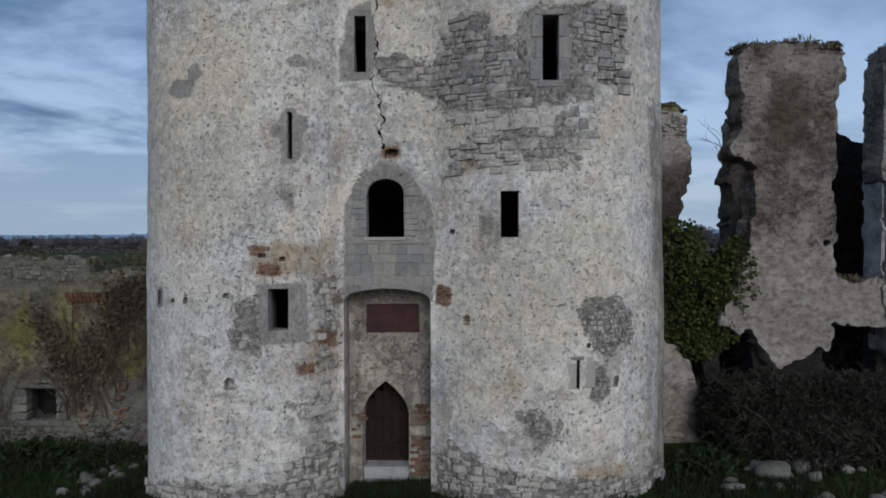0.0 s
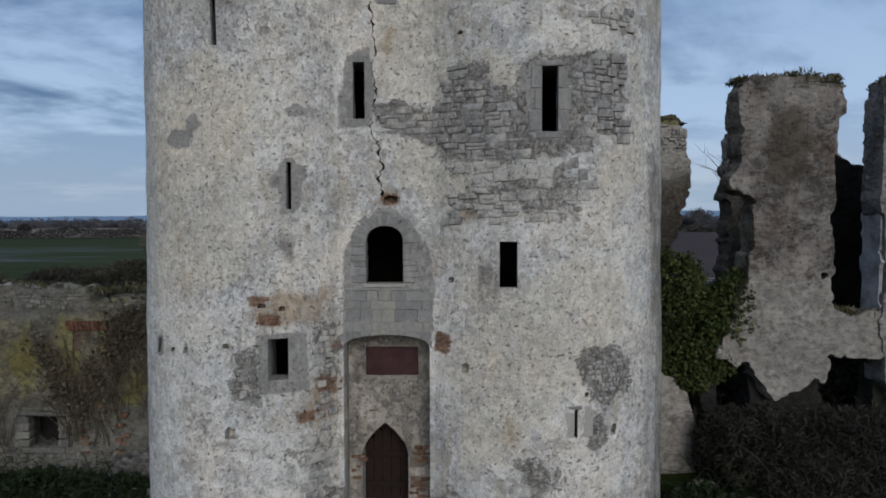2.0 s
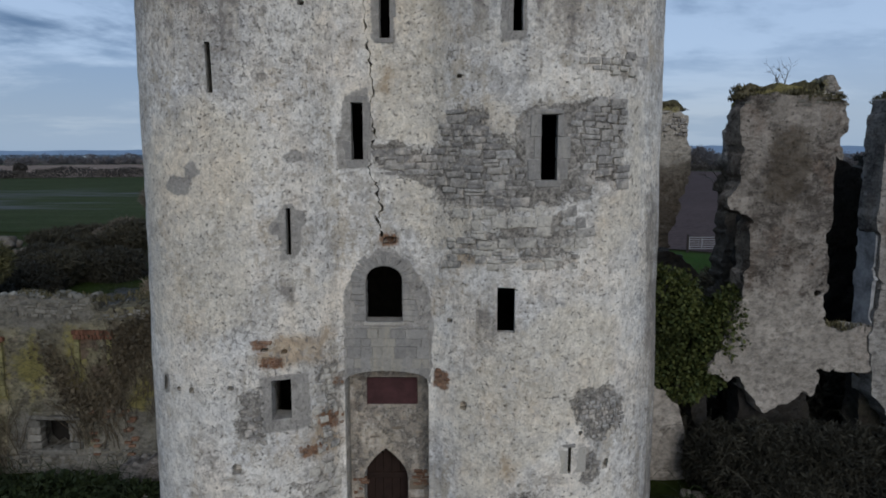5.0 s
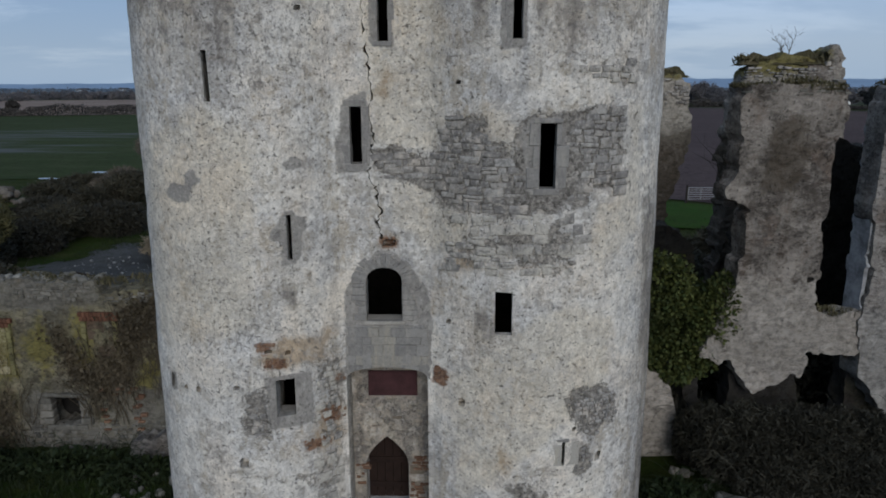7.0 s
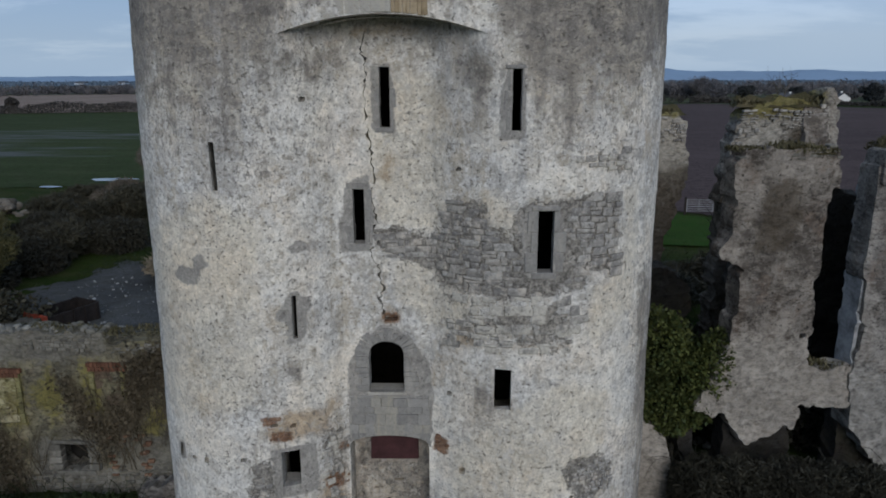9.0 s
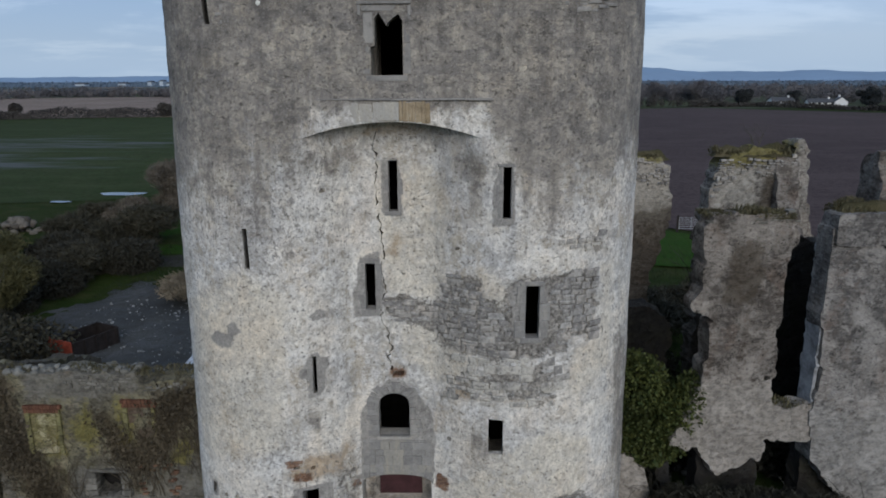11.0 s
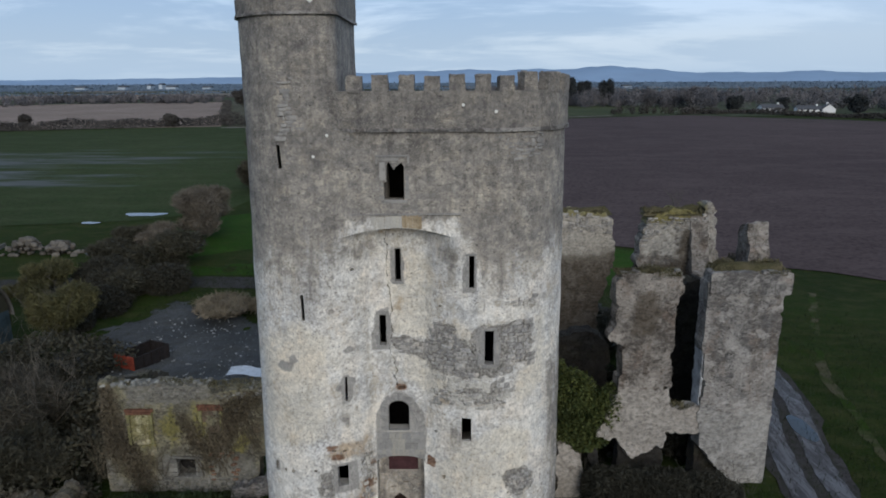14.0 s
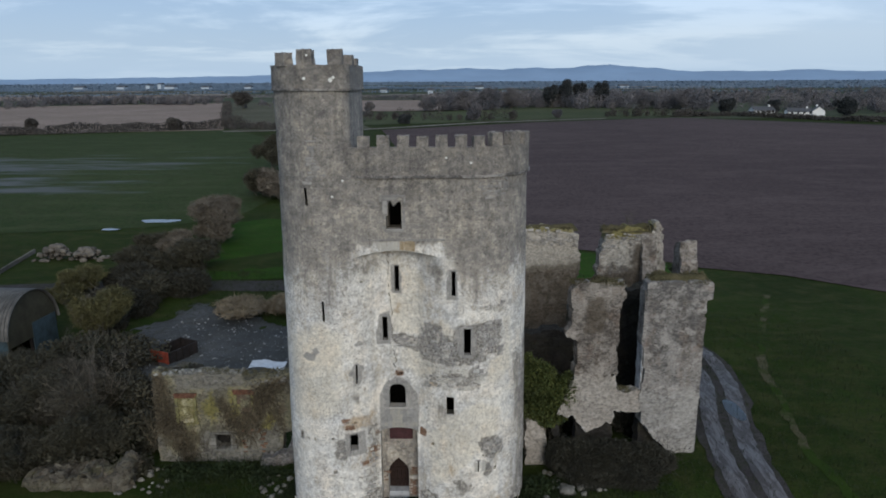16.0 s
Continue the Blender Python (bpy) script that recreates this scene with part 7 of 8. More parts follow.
low_wall = zone(part("wall", *placed(rough_wall(L_POLY, L_HOLES, 0.8, 0.10, 0.06, 71, 0.07), (0, 18.5, 0), 0), M_RUIN_MOSS, left_ruin, "mossy rubble wall stained green and brown"),
     [[(-13.6, 3.5), (-13.6, 4.7), (-9.8, 4.7), (-9.8, 3.8), (-11.2, 3.6)], [(-14.8, -1.2), (-14.8, 1.0), (-13.9, -0.2), (-12.9, 0.2), (-12.2, -0.3), (-10.0, 0.3), (-8.4, 0.2), (-8.4, -1.2)], [(-10.0, 1.7), (-8.2, 2.2), (-8.0, -0.4), (-10.2, -0.4)], [(-12.5, 1.2), (-10.4, 1.3), (-10.4, -0.2), (-12.5, -0.4)]],
     [[(-13.6, 1.6), (-13.6, 3.4), (-12.5, 3.3), (-12.4, 1.7)], [(-10.7, 1.8), (-10.7, 3.8), (-10.2, 3.6), (-10.1, 2.0)], [(-12.3, 2.6), (-11.6, 3.6), (-11.2, 2.4), (-11.7, 1.6)], [(-9.3, 1.5), (-8.6, 2.6), (-8.1, 2.0), (-8.6, 1.2)]],
     [[(-14.8, 4.6), (-14.0, 4.6), (-13.6, 2.4), (-12.8, 0.8), (-12.7, -0.9), (-13.3, -0.9), (-14.2, 0.8), (-14.8, 1.2)], [(-9.9, 0.9), (-10.8, 1.6), (-11.6, 3.2), (-11.0, 3.3), (-10.2, 1.9), (-9.7, 2.8), (-9.3, 3.8), (-8.3, 4.3), (-7.2, 4.4), (-8.6, 2.7), (-9.4, 1.4)]])
part("wall", *placed(rough_wall([(0, -1.2), (5.6, -1.2), (5.6, 2.6), (3.6, 3.6), (1.4, 4.2), (0, 4.6)], [], 0.7, 0.13, 0.08, 72, 0.12), (-14.1, 18.7, 0), 90), M_RUIN_BROWN, left_ruin, "return wall sloping away")
part("wall", *placed(rough_wall([(-9.0, -1.2), (-6.2, -1.2), (-6.2, 1.1), (-7.2, 1.3), (-7.6, 0.4), (-9.0, 0.1)], [], 0.6, 0.13, 0.08, 73, 0.1), (0, 17.6, 0), 0), M_RUIN_GREY, left_ruin)


def blocked_window(x0, x1, z0, z1, seed, fill, fill_label):
    """A window filled with brick, with a flat brick head and pale jambs."""
    rng = random.Random(seed)
    y = 18.5 - 0.05
    z = z1
    for row in range(2):
        x = x0 - 0.15 - 0.03 * row
        while x < x1 + 0.12:
            part("brick", *block(x, x + 0.1, y - 0.05, y + 0.1, z + row * 0.13, z + row * 0.13 + 0.12, 0.006, rng, 0.008), M_BRICK_RED, left_ruin)
            x += 0.112
    z = z0
    while z < z1 - 0.02:
        h = rng.uniform(0.13, 0.24)
        part("jamb", *block(x0 - 0.15, x0, y - 0.03, y + 0.1, z, z + h - 0.01, 0.01, rng, 0.012), M_LICHEN, left_ruin)
        part("jamb", *block(x1, x1 + 0.13, y - 0.03, y + 0.1, z, z + h - 0.01, 0.01, rng, 0.012), M_LICHEN, left_ruin)
        z += h
    part("infill", *placed(rough_wall([(x0, z0), (x1, z0), (x1, z1), (x0, z1)], [], 0.1, 0.10, 0.015, seed, 0.0), (0, y + 0.035, 0), 0), fill, left_ruin, fill_label)


# flat stone head, jambs and sill of the low hole
part("lintel", *block(-11.95, -10.42, 18.43, 18.75, 1.03, 1.15, 0.03, random.Random(5), 0.03), M_FALLEN, left_ruin, "flat stone lintel")
for z0, w0, w1 in ((0.18, 0.22, 0.30), (0.40, 0.34, 0.2), (0.62, 0.2, 0.28), (0.82, 0.3, 0.2)):
    part("jamb", *block(-11.66 - w0, -11.60, 18.465, 18.75, z0, z0 + 0.19, 0.022, random.Random(int(z0 * 100)), 0.02), M_FALLEN, left_ruin)
    part("jamb", *block(-10.80, -10.74 + w1, 18.465, 18.75, z0, z0 + 0.19, 0.022, random.Random(int(z0 * 90)), 0.02), M_FALLEN, left_ruin)
part("sill", *block(-11.8, -10.6, 18.44, 18.8, 0.02, 0.17, 0.012, random.Random(8), 0.02), M_FALLEN, left_ruin)
# added face behind the hole, coloured black for the shade in there
part("wall", *placed(rough_wall([(-12.4, -1.0), (-10.0, -1.0), (-10.0, 1.7), (-12.4, 1.7)], [], 0.3, 0.13, 0.05, 77, 0.0), (0, 19.35, 0), 0), M_HOLE_SHADE, left_ruin, "dark inner face behind the hole")
blocked_window(-10.3, -9.54, 2.3, 3.40, 3, M_INFILL, "brown rubble infill")
blocked_window(-13.45, -12.6, 1.75, 3.2, 4, M_INFILL_PALE, "pale lichened infill")
rng_l = random.Random(33)
for k in range(46):
    bx, bz = rng_l.uniform(-10.2, -9.0), rng_l.uniform(0.0, 1.3)
    if min(abs(bx + 10.15), abs(bx + 9.1), abs(bz - 1.2) * 1.3) < 0.16:
        part("brick", *block(bx, bx + 0.2, 18.42, 18.6, bz, bz + 0.065, 0.006, rng_l, 0.008), M_BRICK, left_ruin)

# dead ivy stems that fan over the wall
def ivy_stems(name, foot, fan, n, length, seed, wall_at, label):
    rng = random.Random(seed)
    pieces = []
    for k in range(n):
        a = radians(90 + rng.uniform(-fan, fan))
        x, z = foot[0] + rng.uniform(-0.8, 0.8), foot[1] + rng.uniform(-0.3, 1.2)
        pts, r = [], rng.uniform(0.005, 0.018)
        l = length * rng.uniform(0.4, 1.0)
        m = 10
        for i in range(m):
            pts.append((x, wall_at - 0.05 - 0.05 * rng.random(), z))
            a += rng.uniform(-0.4, 0.4)
            x, z = x + math.cos(a) * l / m, z + math.sin(a) * l / m
            if z > 4.5:
                break
        if len(pts) > 2:
            pieces.append(tube(pts, [r * (1 - 0.75 * i / len(pts)) for i in range(len(pts))], 4))
    ob = new(name, make_mesh(name, *merged(pieces), M_DRYSTEM))
    return tagged(ob, label, "ivy", "", "stuff")


def ivy_leaves(name, polys, n, seed, label):
    """Withered leaves that still cling to the wall, thick towards the middle of each stain."""
    rng = np.random.default_rng(seed)
    x, z = rng.uniform(-14.8, -7.0, 6 * n), rng.uniform(-0.9, 4.5, 6 * n)
    d = np.max([poly_distance(x, z, p) for p in polys], axis=0)
    keep = np.flatnonzero(d + 0.25 * rng.normal(size=6 * n) > 0.1)[:n]
    c = np.stack([x[keep], 18.40 - 0.10 * rng.random(len(keep)), z[keep]], 1)
    v, f = cards(c, 0.085, rng, 1.3, np.array([0, -0.5, 0.2]))
    return tagged(new(name, make_mesh(name, v, f, M_DRYSTEM)), label, "ivy", "", "stuff")


ivy_leaves("dead_ivy", [[(-14.8, 4.6), (-14.1, 4.5), (-13.7, 2.4), (-12.9, 0.9), (-12.8, -0.9), (-13.3, -0.9), (-14.0, 0.9), (-14.8, 1.3)], [(-10.0, 0.9), (-10.8, 1.6), (-11.5, 3.0), (-11.1, 3.2), (-10.2, 1.9), (-9.7, 2.8), (-9.3, 3.7), (-8.3, 4.2), (-7.3, 4.3), (-8.6, 2.7), (-9.4, 1.4)]], 3200, 6, "withered brown ivy leaves on the low wall")
ivy_stems("dead_ivy", (-9.9, 0.5), 30, 80, 3.0, 1, 18.45, "brown dead ivy stems on the mossy wall")
ivy_stems("dead_ivy", (-12.9, -0.4), 30, 60, 2.4, 2, 18.45, "brown dead ivy stems on the mossy wall")
ivy_stems("dead_ivy", (-8.6, 1.2), 34, 70, 2.8, 4, 18.45, "brown dead ivy stems beside the tower")
ivy_stems("dead_ivy", (-14.3, 0.4), 18, 60, 3.6, 5, 18.42, "dead ivy at the end of the wall")
tufts("wall_top_grass", [(-14.5, -6.2, 18.55, 19.2, 4.45)], 1800, 0.16, M_TOPGRASS, "grass along the low wall top", 63)
# rubble stones along the top of the low wall
def rubble(name, spans, n, size, mat, label, seed, group, on=None):
    rng = random.Random(seed)
    kinds = [make_mesh(name, *boulder(seed * 10 + k), mat, False) for k in range(5)]
    for k in range(n):
        s = rng.choice(spans)
        x, y = rng.uniform(s[0], s[1]), rng.uniform(s[2], s[3])
        z = float(ground_z(np.array([x]), np.array([y]))[0]) if len(s) < 5 else s[4]
        w = rng.uniform(*size)
        ob = new(name, rng.choice(kinds))
        ob.matrix_basis = pose(x, y, z + w * 0.12, rng.uniform(-20, 20), rng.uniform(-20, 20), rng.uniform(0, 360)) @ Matrix.Diagonal((w, w * rng.uniform(0.7, 1.1), w * rng.uniform(0.55, 0.9), 1))
        tagged(ob, label, "stone", group)


def boulder(seed):
    bm = bmesh.new()
    bmesh.ops.create_icosphere(bm, subdivisions=2, radius=0.5)
    for v in bm.verts:
        n = noise.noise_vector(v.co * 2.3 + Vector((seed * 3.7, 0, 0)))
        v.co += 0.22 * n
        v.co = Vector([math.copysign(abs(c) ** 0.85, c) for c in v.co])
    bm.verts.index_update()
    out = [v.co.copy() for v in bm.verts], [[v.index for v in f.verts] for f in bm.faces]
    bm.free()
    return out


rubble("rubble_stone", [(-12.3, -10.0, 18.55, 19.1, 4.52), (-14.5, -12.4, 18.55, 19.1, 4.48), (-8.3, -6.3, 18.55, 19.1, 4.35)], 60, (0.12, 0.30), M_STONE_TOP, "loose stone on the low wall top", 81, "stones on the wall top")
rubble("rubble_stone", [(6.2, 9.5, 13.2, 15.2), (5.2, 7.0, 13.5, 16.5)], 50, (0.10, 0.30), M_FALLEN, "fallen stone in the grass by the tower", 82, "fallen stones")
rubble("rubble_stone", [(6.6, 9.6, 14.6, 15.4)], 9, (0.4, 0.65), M_FALLEN, "large pale fallen block among brambles", 83, "fallen stones")
rubble("rubble_stone", [(-16.5, -13.5, 15.5, 18.0), (-8.5, -6.9, 13.5, 17)], 60, (0.10, 0.3), M_FALLEN, "fallen stone in the weeds by the low wall", 84, "fallen stones")
rubble("boulder", [(-46.0, -38.0, 59.6, 62.0), (-45.4, -41.8, 60.0, 61.8, 0.35), (-44.8, -42.4, 60.4, 61.6, 0.75), (-44.2, -43.0, 60.8, 61.4, 1.1), (-41.6, -39.0, 60.2, 61.6, 0.35), (-40.8, -39.6, 60.5, 61.4, 0.7)], 170, (0.30, 0.85), M_BOULDER, "dull pale boulder in a heap by the field", 85, "heap of boulders")
rubble("rubble_stone", [(4.6, 8.0, 20, 24), (5.5, 10, 18.5, 21)], 40, (0.12, 0.4), M_FALLEN, "fallen stone behind the tower", 86, "fallen stones")
# low bank of tumbled wall in the thicket
part_bank = thing("tumbled_wall", (-17.5, 16.2, -0.6), "low tumbled stone bank overgrown with scrub", "ruin")
part("wall", *placed(rough_wall([(-20.5, -1.2), (-15.4, -1.2), (-15.2, -0.1), (-15.5, 0.7), (-16.2, 0.3), (-17.5, 0.35), (-19.2, 0.1), (-20.5, -0.2)], [], 1.4, 0.13, 0.24, 75, 0.34), (0, 15.8, 0), 0), M_RUIN_BROWN, part_bank)

# stones that show in the face of the low wall and along the broken tops
LOW_STONES = stones_of(M_FALLEN)
lay_stones([(-12.6, -0.7), (-8.3, -0.7), (-8.3, 0.25), (-10.2, 0.35), (-12.6, 0.1)], 41, (0.10, 0.28), (0.07, 0.14), 0.02, 0.72, 0.02, lambda x, z: 18.455, low_wall, L_HOLES, LOW_STONES)
lay_stones([(-12.4, 4.0), (-9.95, 4.0), (-9.95, 4.5), (-12.4, 4.5)], 42, (0.09, 0.24), (0.07, 0.14), 0.02, 0.75, 0.03, lambda x, z: 18.455, low_wall, L_HOLES, LOW_STONES)
lay_stones([(-9.8, 3.9), (-6.5, 4.0), (-6.5, 4.4), (-9.8, 4.15)], 43, (0.09, 0.24), (0.07, 0.14), 0.02, 0.72, 0.03, lambda x, z: 18.455, low_wall, L_HOLES, LOW_STONES)
# pale rubble where the far walls have lost their tops
TOP_STONES = stones_of(M_STONE)
lay_stones([(4.2, 9.2), (4.2, 10.3), (8.6, 10.35), (9.3, 9.7), (9.3, 9.1)], 44, (0.10, 0.36), (0.08, 0.22), 0.04, 0.72, 0.04, lambda x, z: 27.52, far_gable, [], TOP_STONES)
lay_stones([(10.1, 9.0), (10.4, 10.5), (13.0, 10.6), (13.5, 10.9), (13.6, 8.6), (13.3, 8.2), (13.2, 9.8), (11.2, 9.9)], 45, (0.10, 0.34), (0.07, 0.20), 0.045, 0.68, 0.05, lambda x, z: 25.2 + 0.035 * (x - 10), far_jagged, [], TOP_STONES)
# flat dark stones under the turf of the pier tops
FLAT_STONES = stones_of(M_FALLEN)
lay_stones([(7.15, 9.62), (9.70, 9.62), (9.65, 10.0), (8.9, 9.86), (7.6, 9.84), (7.2, 9.8)], 47, (0.12, 0.28), (0.06, 0.11), 0.02, 0.6, 0.05, lambda x, z: 17.2 + 0.1 * (x - 8.4), pier, [], FLAT_STONES)
lay_stones([(10.8, 9.62), (14.05, 9.62), (14.0, 9.84), (10.8, 9.84)], 48, (0.12, 0.28), (0.06, 0.11), 0.02, 0.6, 0.06, lambda x, z: 17.08 + 0.1 * (x - 8.4), pier_b, [], FLAT_STONES)
tufts("wall_top_grass", [(10.3, 13.6, 25.4, 26.3, 10.7)], 900, 0.30, M_TOPGRASS, "shaggy grass on the jagged far wall", 64)

# ---- plants ----


def limbs(rng, height, spread, n, levels=2, foot=0.12):
    """Tapered branching stems from the ground: verts, faces, tip places."""
    pieces, tips = [], []

    def grow(p, d, length, r, level):
        pts, q = [p], Vector(p)
        m = 4
        for i in range(m):
            d = (d + Vector((rng.uniform(-0.25, 0.25), rng.uniform(-0.25, 0.25), rng.uniform(-0.08, 0.16)))).normalized()
            q = q + d * length / m
            pts.append(q.copy())
        pieces.append(tube(pts, [r * (1 - 0.7 * i / m) for i in range(m + 1)], 5 if level == levels else 3))
        tips.append(q.copy())
        if level:
            for k in range(4):
                i = rng.randint(1, m)
                e = (d + Vector((rng.uniform(-1, 1), rng.uniform(-1, 1), rng.uniform(-0.2, 0.7)))).normalized()
                grow(pts[i], e, length * rng.uniform(0.45, 0.75), r * 0.5, level - 1)

    for k in range(n):
        a = rng.uniform(0, 2 * math.pi)
        grow(Vector((rng.uniform(-0.1, 0.1) * spread, rng.uniform(-0.1, 0.1) * spread, -0.15)), Vector((math.cos(a) * rng.uniform(0.1, 0.6) * spread / height, math.sin(a) * rng.uniform(0.1, 0.6) * spread / height, 1)).normalized(), height * rng.uniform(0.5, 0.8), foot, levels)
    return merged(pieces), tips


def bush(name, at, width, height, mat, label, seed, n=2600, size=0.16, twiggy=2.5, stems=5, category="bush", foot=None, depth=None, bark=None, levels=2, reach=0.72, blobs_n=11):
    """A shrub or small tree: branching stems and a crown of many small leaves or twigs with gaps."""
    rng, nrng = random.Random(seed), np.random.default_rng(seed)
    z = float(ground_z(np.array([at[0]]), np.array([at[1]]))[0]) if len(at) < 3 else at[2]
    ob = thing(name, (at[0], at[1], z), label, category)
    (vs, fs), tips = limbs(rng, height * reach, width, stems, levels, foot or 0.014 * height)
    base = Vector((at[0], at[1], z))
    part("trunk", [v + base for v in vs], fs, bark or M_BARK, ob)
    dp = depth or width
    blobs = []
    for k in range(blobs_n):
        a = rng.uniform(0, 2 * math.pi)
        rr = rng.uniform(0.0, 0.36)
        h = rng.uniform(0.12, 0.64) if category == "bush" else rng.uniform(0.24, 0.74)
        s = rng.uniform(0.16, 0.28)
        blobs.append((rr * width * math.cos(a), rr * dp * math.sin(a), h * height, s * width, s * dp, s * height * 0.95))
    c, d = lumps(n, blobs, nrng, 0.35)
    c[:, 2] = np.maximum(c[:, 2], 0.05)
    d[:, 2] = np.abs(d[:, 2]) * 0.5 + 0.25
    v, f = cards(c, size, nrng, twiggy, d, 0.8)
    if twiggy > 3:
        q = v.reshape(-1, 4, 3)
        mid = c[:, None, :]
        q[:, 1::2] = mid + (q[:, 1::2] - mid) * 0.35
        v = q.reshape(-1, 3)
    part("crown", v + np.array(base), f, mat, ob)
    return ob


bush("bare_tree", (-28.7, 69.8), 8.0, 6.0, M_TWIG_PALE, "round leafless grey-brown thorn tree in the grass", 1, 44000, 0.17, 4.5, 9, "tree", blobs_n=26, levels=3)
bush("bare_tree", (-31.2, 104), 9, 6.0, M_TWIG_DARK, "dark leafless tree beside the pasture", 2, 12000, 0.28, 4, 5, "tree")
bush("bare_tree", (-27.5, 101), 8, 6.0, M_TWIG_PALE, "brown leafless tree standing beside the pasture", 3, 10000, 0.28, 4, 5, "tree")
bush("bare_tree", (-37.5, 139), 10, 9.0, M_TWIG_DARK, "dark leafless tree at the hedge", 4, 8000, 0.32, 4, 5, "tree")
bush("shrub", (-26.8, 36.6), 5.6, 5.4, M_OLIVE, "dense olive-brown shrub beside the yard", 5, 30000, 0.13, 3.2, 6)
bush("shrub", (-34.5, 47.0), 6, 3.6, M_OLIVE, "olive-brown shrub beyond the shed", 6, 16000, 0.14, 3.2, 5)
bush("shrub", (-32.0, 55.5), 7, 3.4, M_TWIG_DARK, "dark twiggy thicket beside the field", 7, 12000, 0.2, 4, 6)
bush("shrub", (-27.0, 56.0), 8, 4.2, M_TWIG_DARK, "dark twiggy thicket by the lane", 8, 12000, 0.2, 4, 6)
bush("shrub", (-33.5, 64.5), 5, 2.6, M_TWIG_DARK, "dark thicket along the pasture edge", 9, 10000, 0.22, 4, 6)
bush("shrub", (-30.6, 62.3), 5.2, 3.8, M_TWIG_PALE, "grey leafless bush by the lane", 10, 14000, 0.18, 4, 6)
bush("shrub", (-26.5, 46.4), 5.5, 3.0, M_TWIG_DARK, "dark bramble thicket by the yard", 11, 14000, 0.17, 4, 6)
bush("dry_bush", (-16.8, 42.5), 7.6, 2.0, M_STRAW, "pale dead grass and weeds on the heap", 12, 9000, 0.17, 4, 4)
bush("dry_bush", (-12.6, 42.5), 5.6, 1.7, M_STRAW, "pale dead weeds on the heap", 13, 6000, 0.16, 4, 4)
bush("shrub", (9.5, 33.5), 7, 3.2, M_TWIG_DARK, "dark thicket behind the ruined hall", 14, 9000, 0.18, 4, 6)
bush("shrub", (14.5, 35.5), 7, 3.0, M_TWIG_DARK, "dark thicket behind the ruined hall", 15, 9000, 0.18, 4, 6)
bush("shrub", (5.5, 36.0), 6, 3.0, M_OLIVE, "olive thicket behind the ruined hall", 16, 7000, 0.18, 1.8, 6)
# thicket in front of the low ruin
for k, (bx, by, w, h, m) in enumerate(((-20.5, 22.5, 6.5, 4.8, M_TWIG), (-24.5, 21.0, 6.0, 4.4, M_TWIG_DARK), (-19.2, 25.0, 5.0, 2.2, M_TWIG_DARK), (-23.5, 27.0, 6.0, 2.8, M_TWIG), (-27.0, 26.0, 6.5, 3.6, M_TWIG_DARK),
                                       (-18.4, 18.6, 4.6, 3.4, M_TWIG_DARK), (-22.0, 17.2, 5.0, 3.2, M_TWIG_DARK), (-25.8, 16.4, 5.5, 3.6, M_OLIVE), (-29.5, 21.5, 6.0, 4.4, M_OLIVE), (-16.4, 21.4, 3.0, 2.4, M_TWIG_DARK))):
    bush("thicket_shrub", (bx, by), w, h, m, "tangled leafless shrub in the thicket" if m is not M_OLIVE else "olive-brown shrub in the thicket", 20 + k, 16000 if m is not M_OLIVE else 22000, 0.10, 5.0 if m is not M_OLIVE else 1.8, 10, "bush", bark=M_TWIG_PALE if m is M_TWIG else M_BARK, levels=3 if m is M_TWIG else 2, reach=0.95 if m is M_TWIG else 0.72, foot=0.045)
# ivy bush against the tower's flank
rng_i = np.random.default_rng(50)
ivy = thing("ivy_bush", (6.3, 17.4, 0.2), "dense yellow-green ivy bush on the wall stump", "ivy")
IVY_BLOBS = [(6.2, 17.9, 3.7, 1.2, 0.9, 1.2), (5.6, 17.8, 4.6, 1.0, 0.8, 1.1), (6.9, 17.6, 3.9, 0.9, 0.8, 1.0), (6.1, 17.6, 2.7, 1.1, 0.8, 0.8), (7.1, 17.4, 4.5, 0.5, 0.6, 0.7), (5.3, 17.9, 3.3, 0.9, 0.8, 1.4), (5.0, 18.2, 5.1, 0.6, 0.6, 0.8), (6.6, 17.7, 3.0, 0.8, 0.7, 0.8)]
ci, di = lumps(24000, IVY_BLOBS, rng_i, 0.55)
part("leaves", *cards(ci, 0.088, rng_i, 1.2, di, 0.8), M_IVY, ivy)
part("stem", *merged([tube([(5.9 + 0.2 * k, 17.9, 0.0), (5.8 + 0.25 * k, 17.9, 1.3), (5.6 + 0.4 * k, 17.8, 2.6), (5.5 + 0.5 * k, 17.8, 4.0)], [0.07, 0.06, 0.05, 0.02], 6) for k in range(4)]), M_BARK, ivy)
# bare twig on top of the jagged wall
def snag(at, seed, label):
    rng = random.Random(seed)
    (vs, fs), _ = limbs(rng, 1.1, 0.9, 3, 2, 0.025)
    ob = thing("sapling", at, label, "sapling")
    part("stem", [v + Vector(at) for v in vs], fs, M_BARK, ob)


snag((12.0, 25.7, 10.75), 3, "small bare sapling on the wall top")
snag((5.3, 28.0, 10.3), 4, "small bare sapling on the far wall")
snag((7.7, 19.5, 7.2), 5, "bare twigs sprouting from the broken wall")

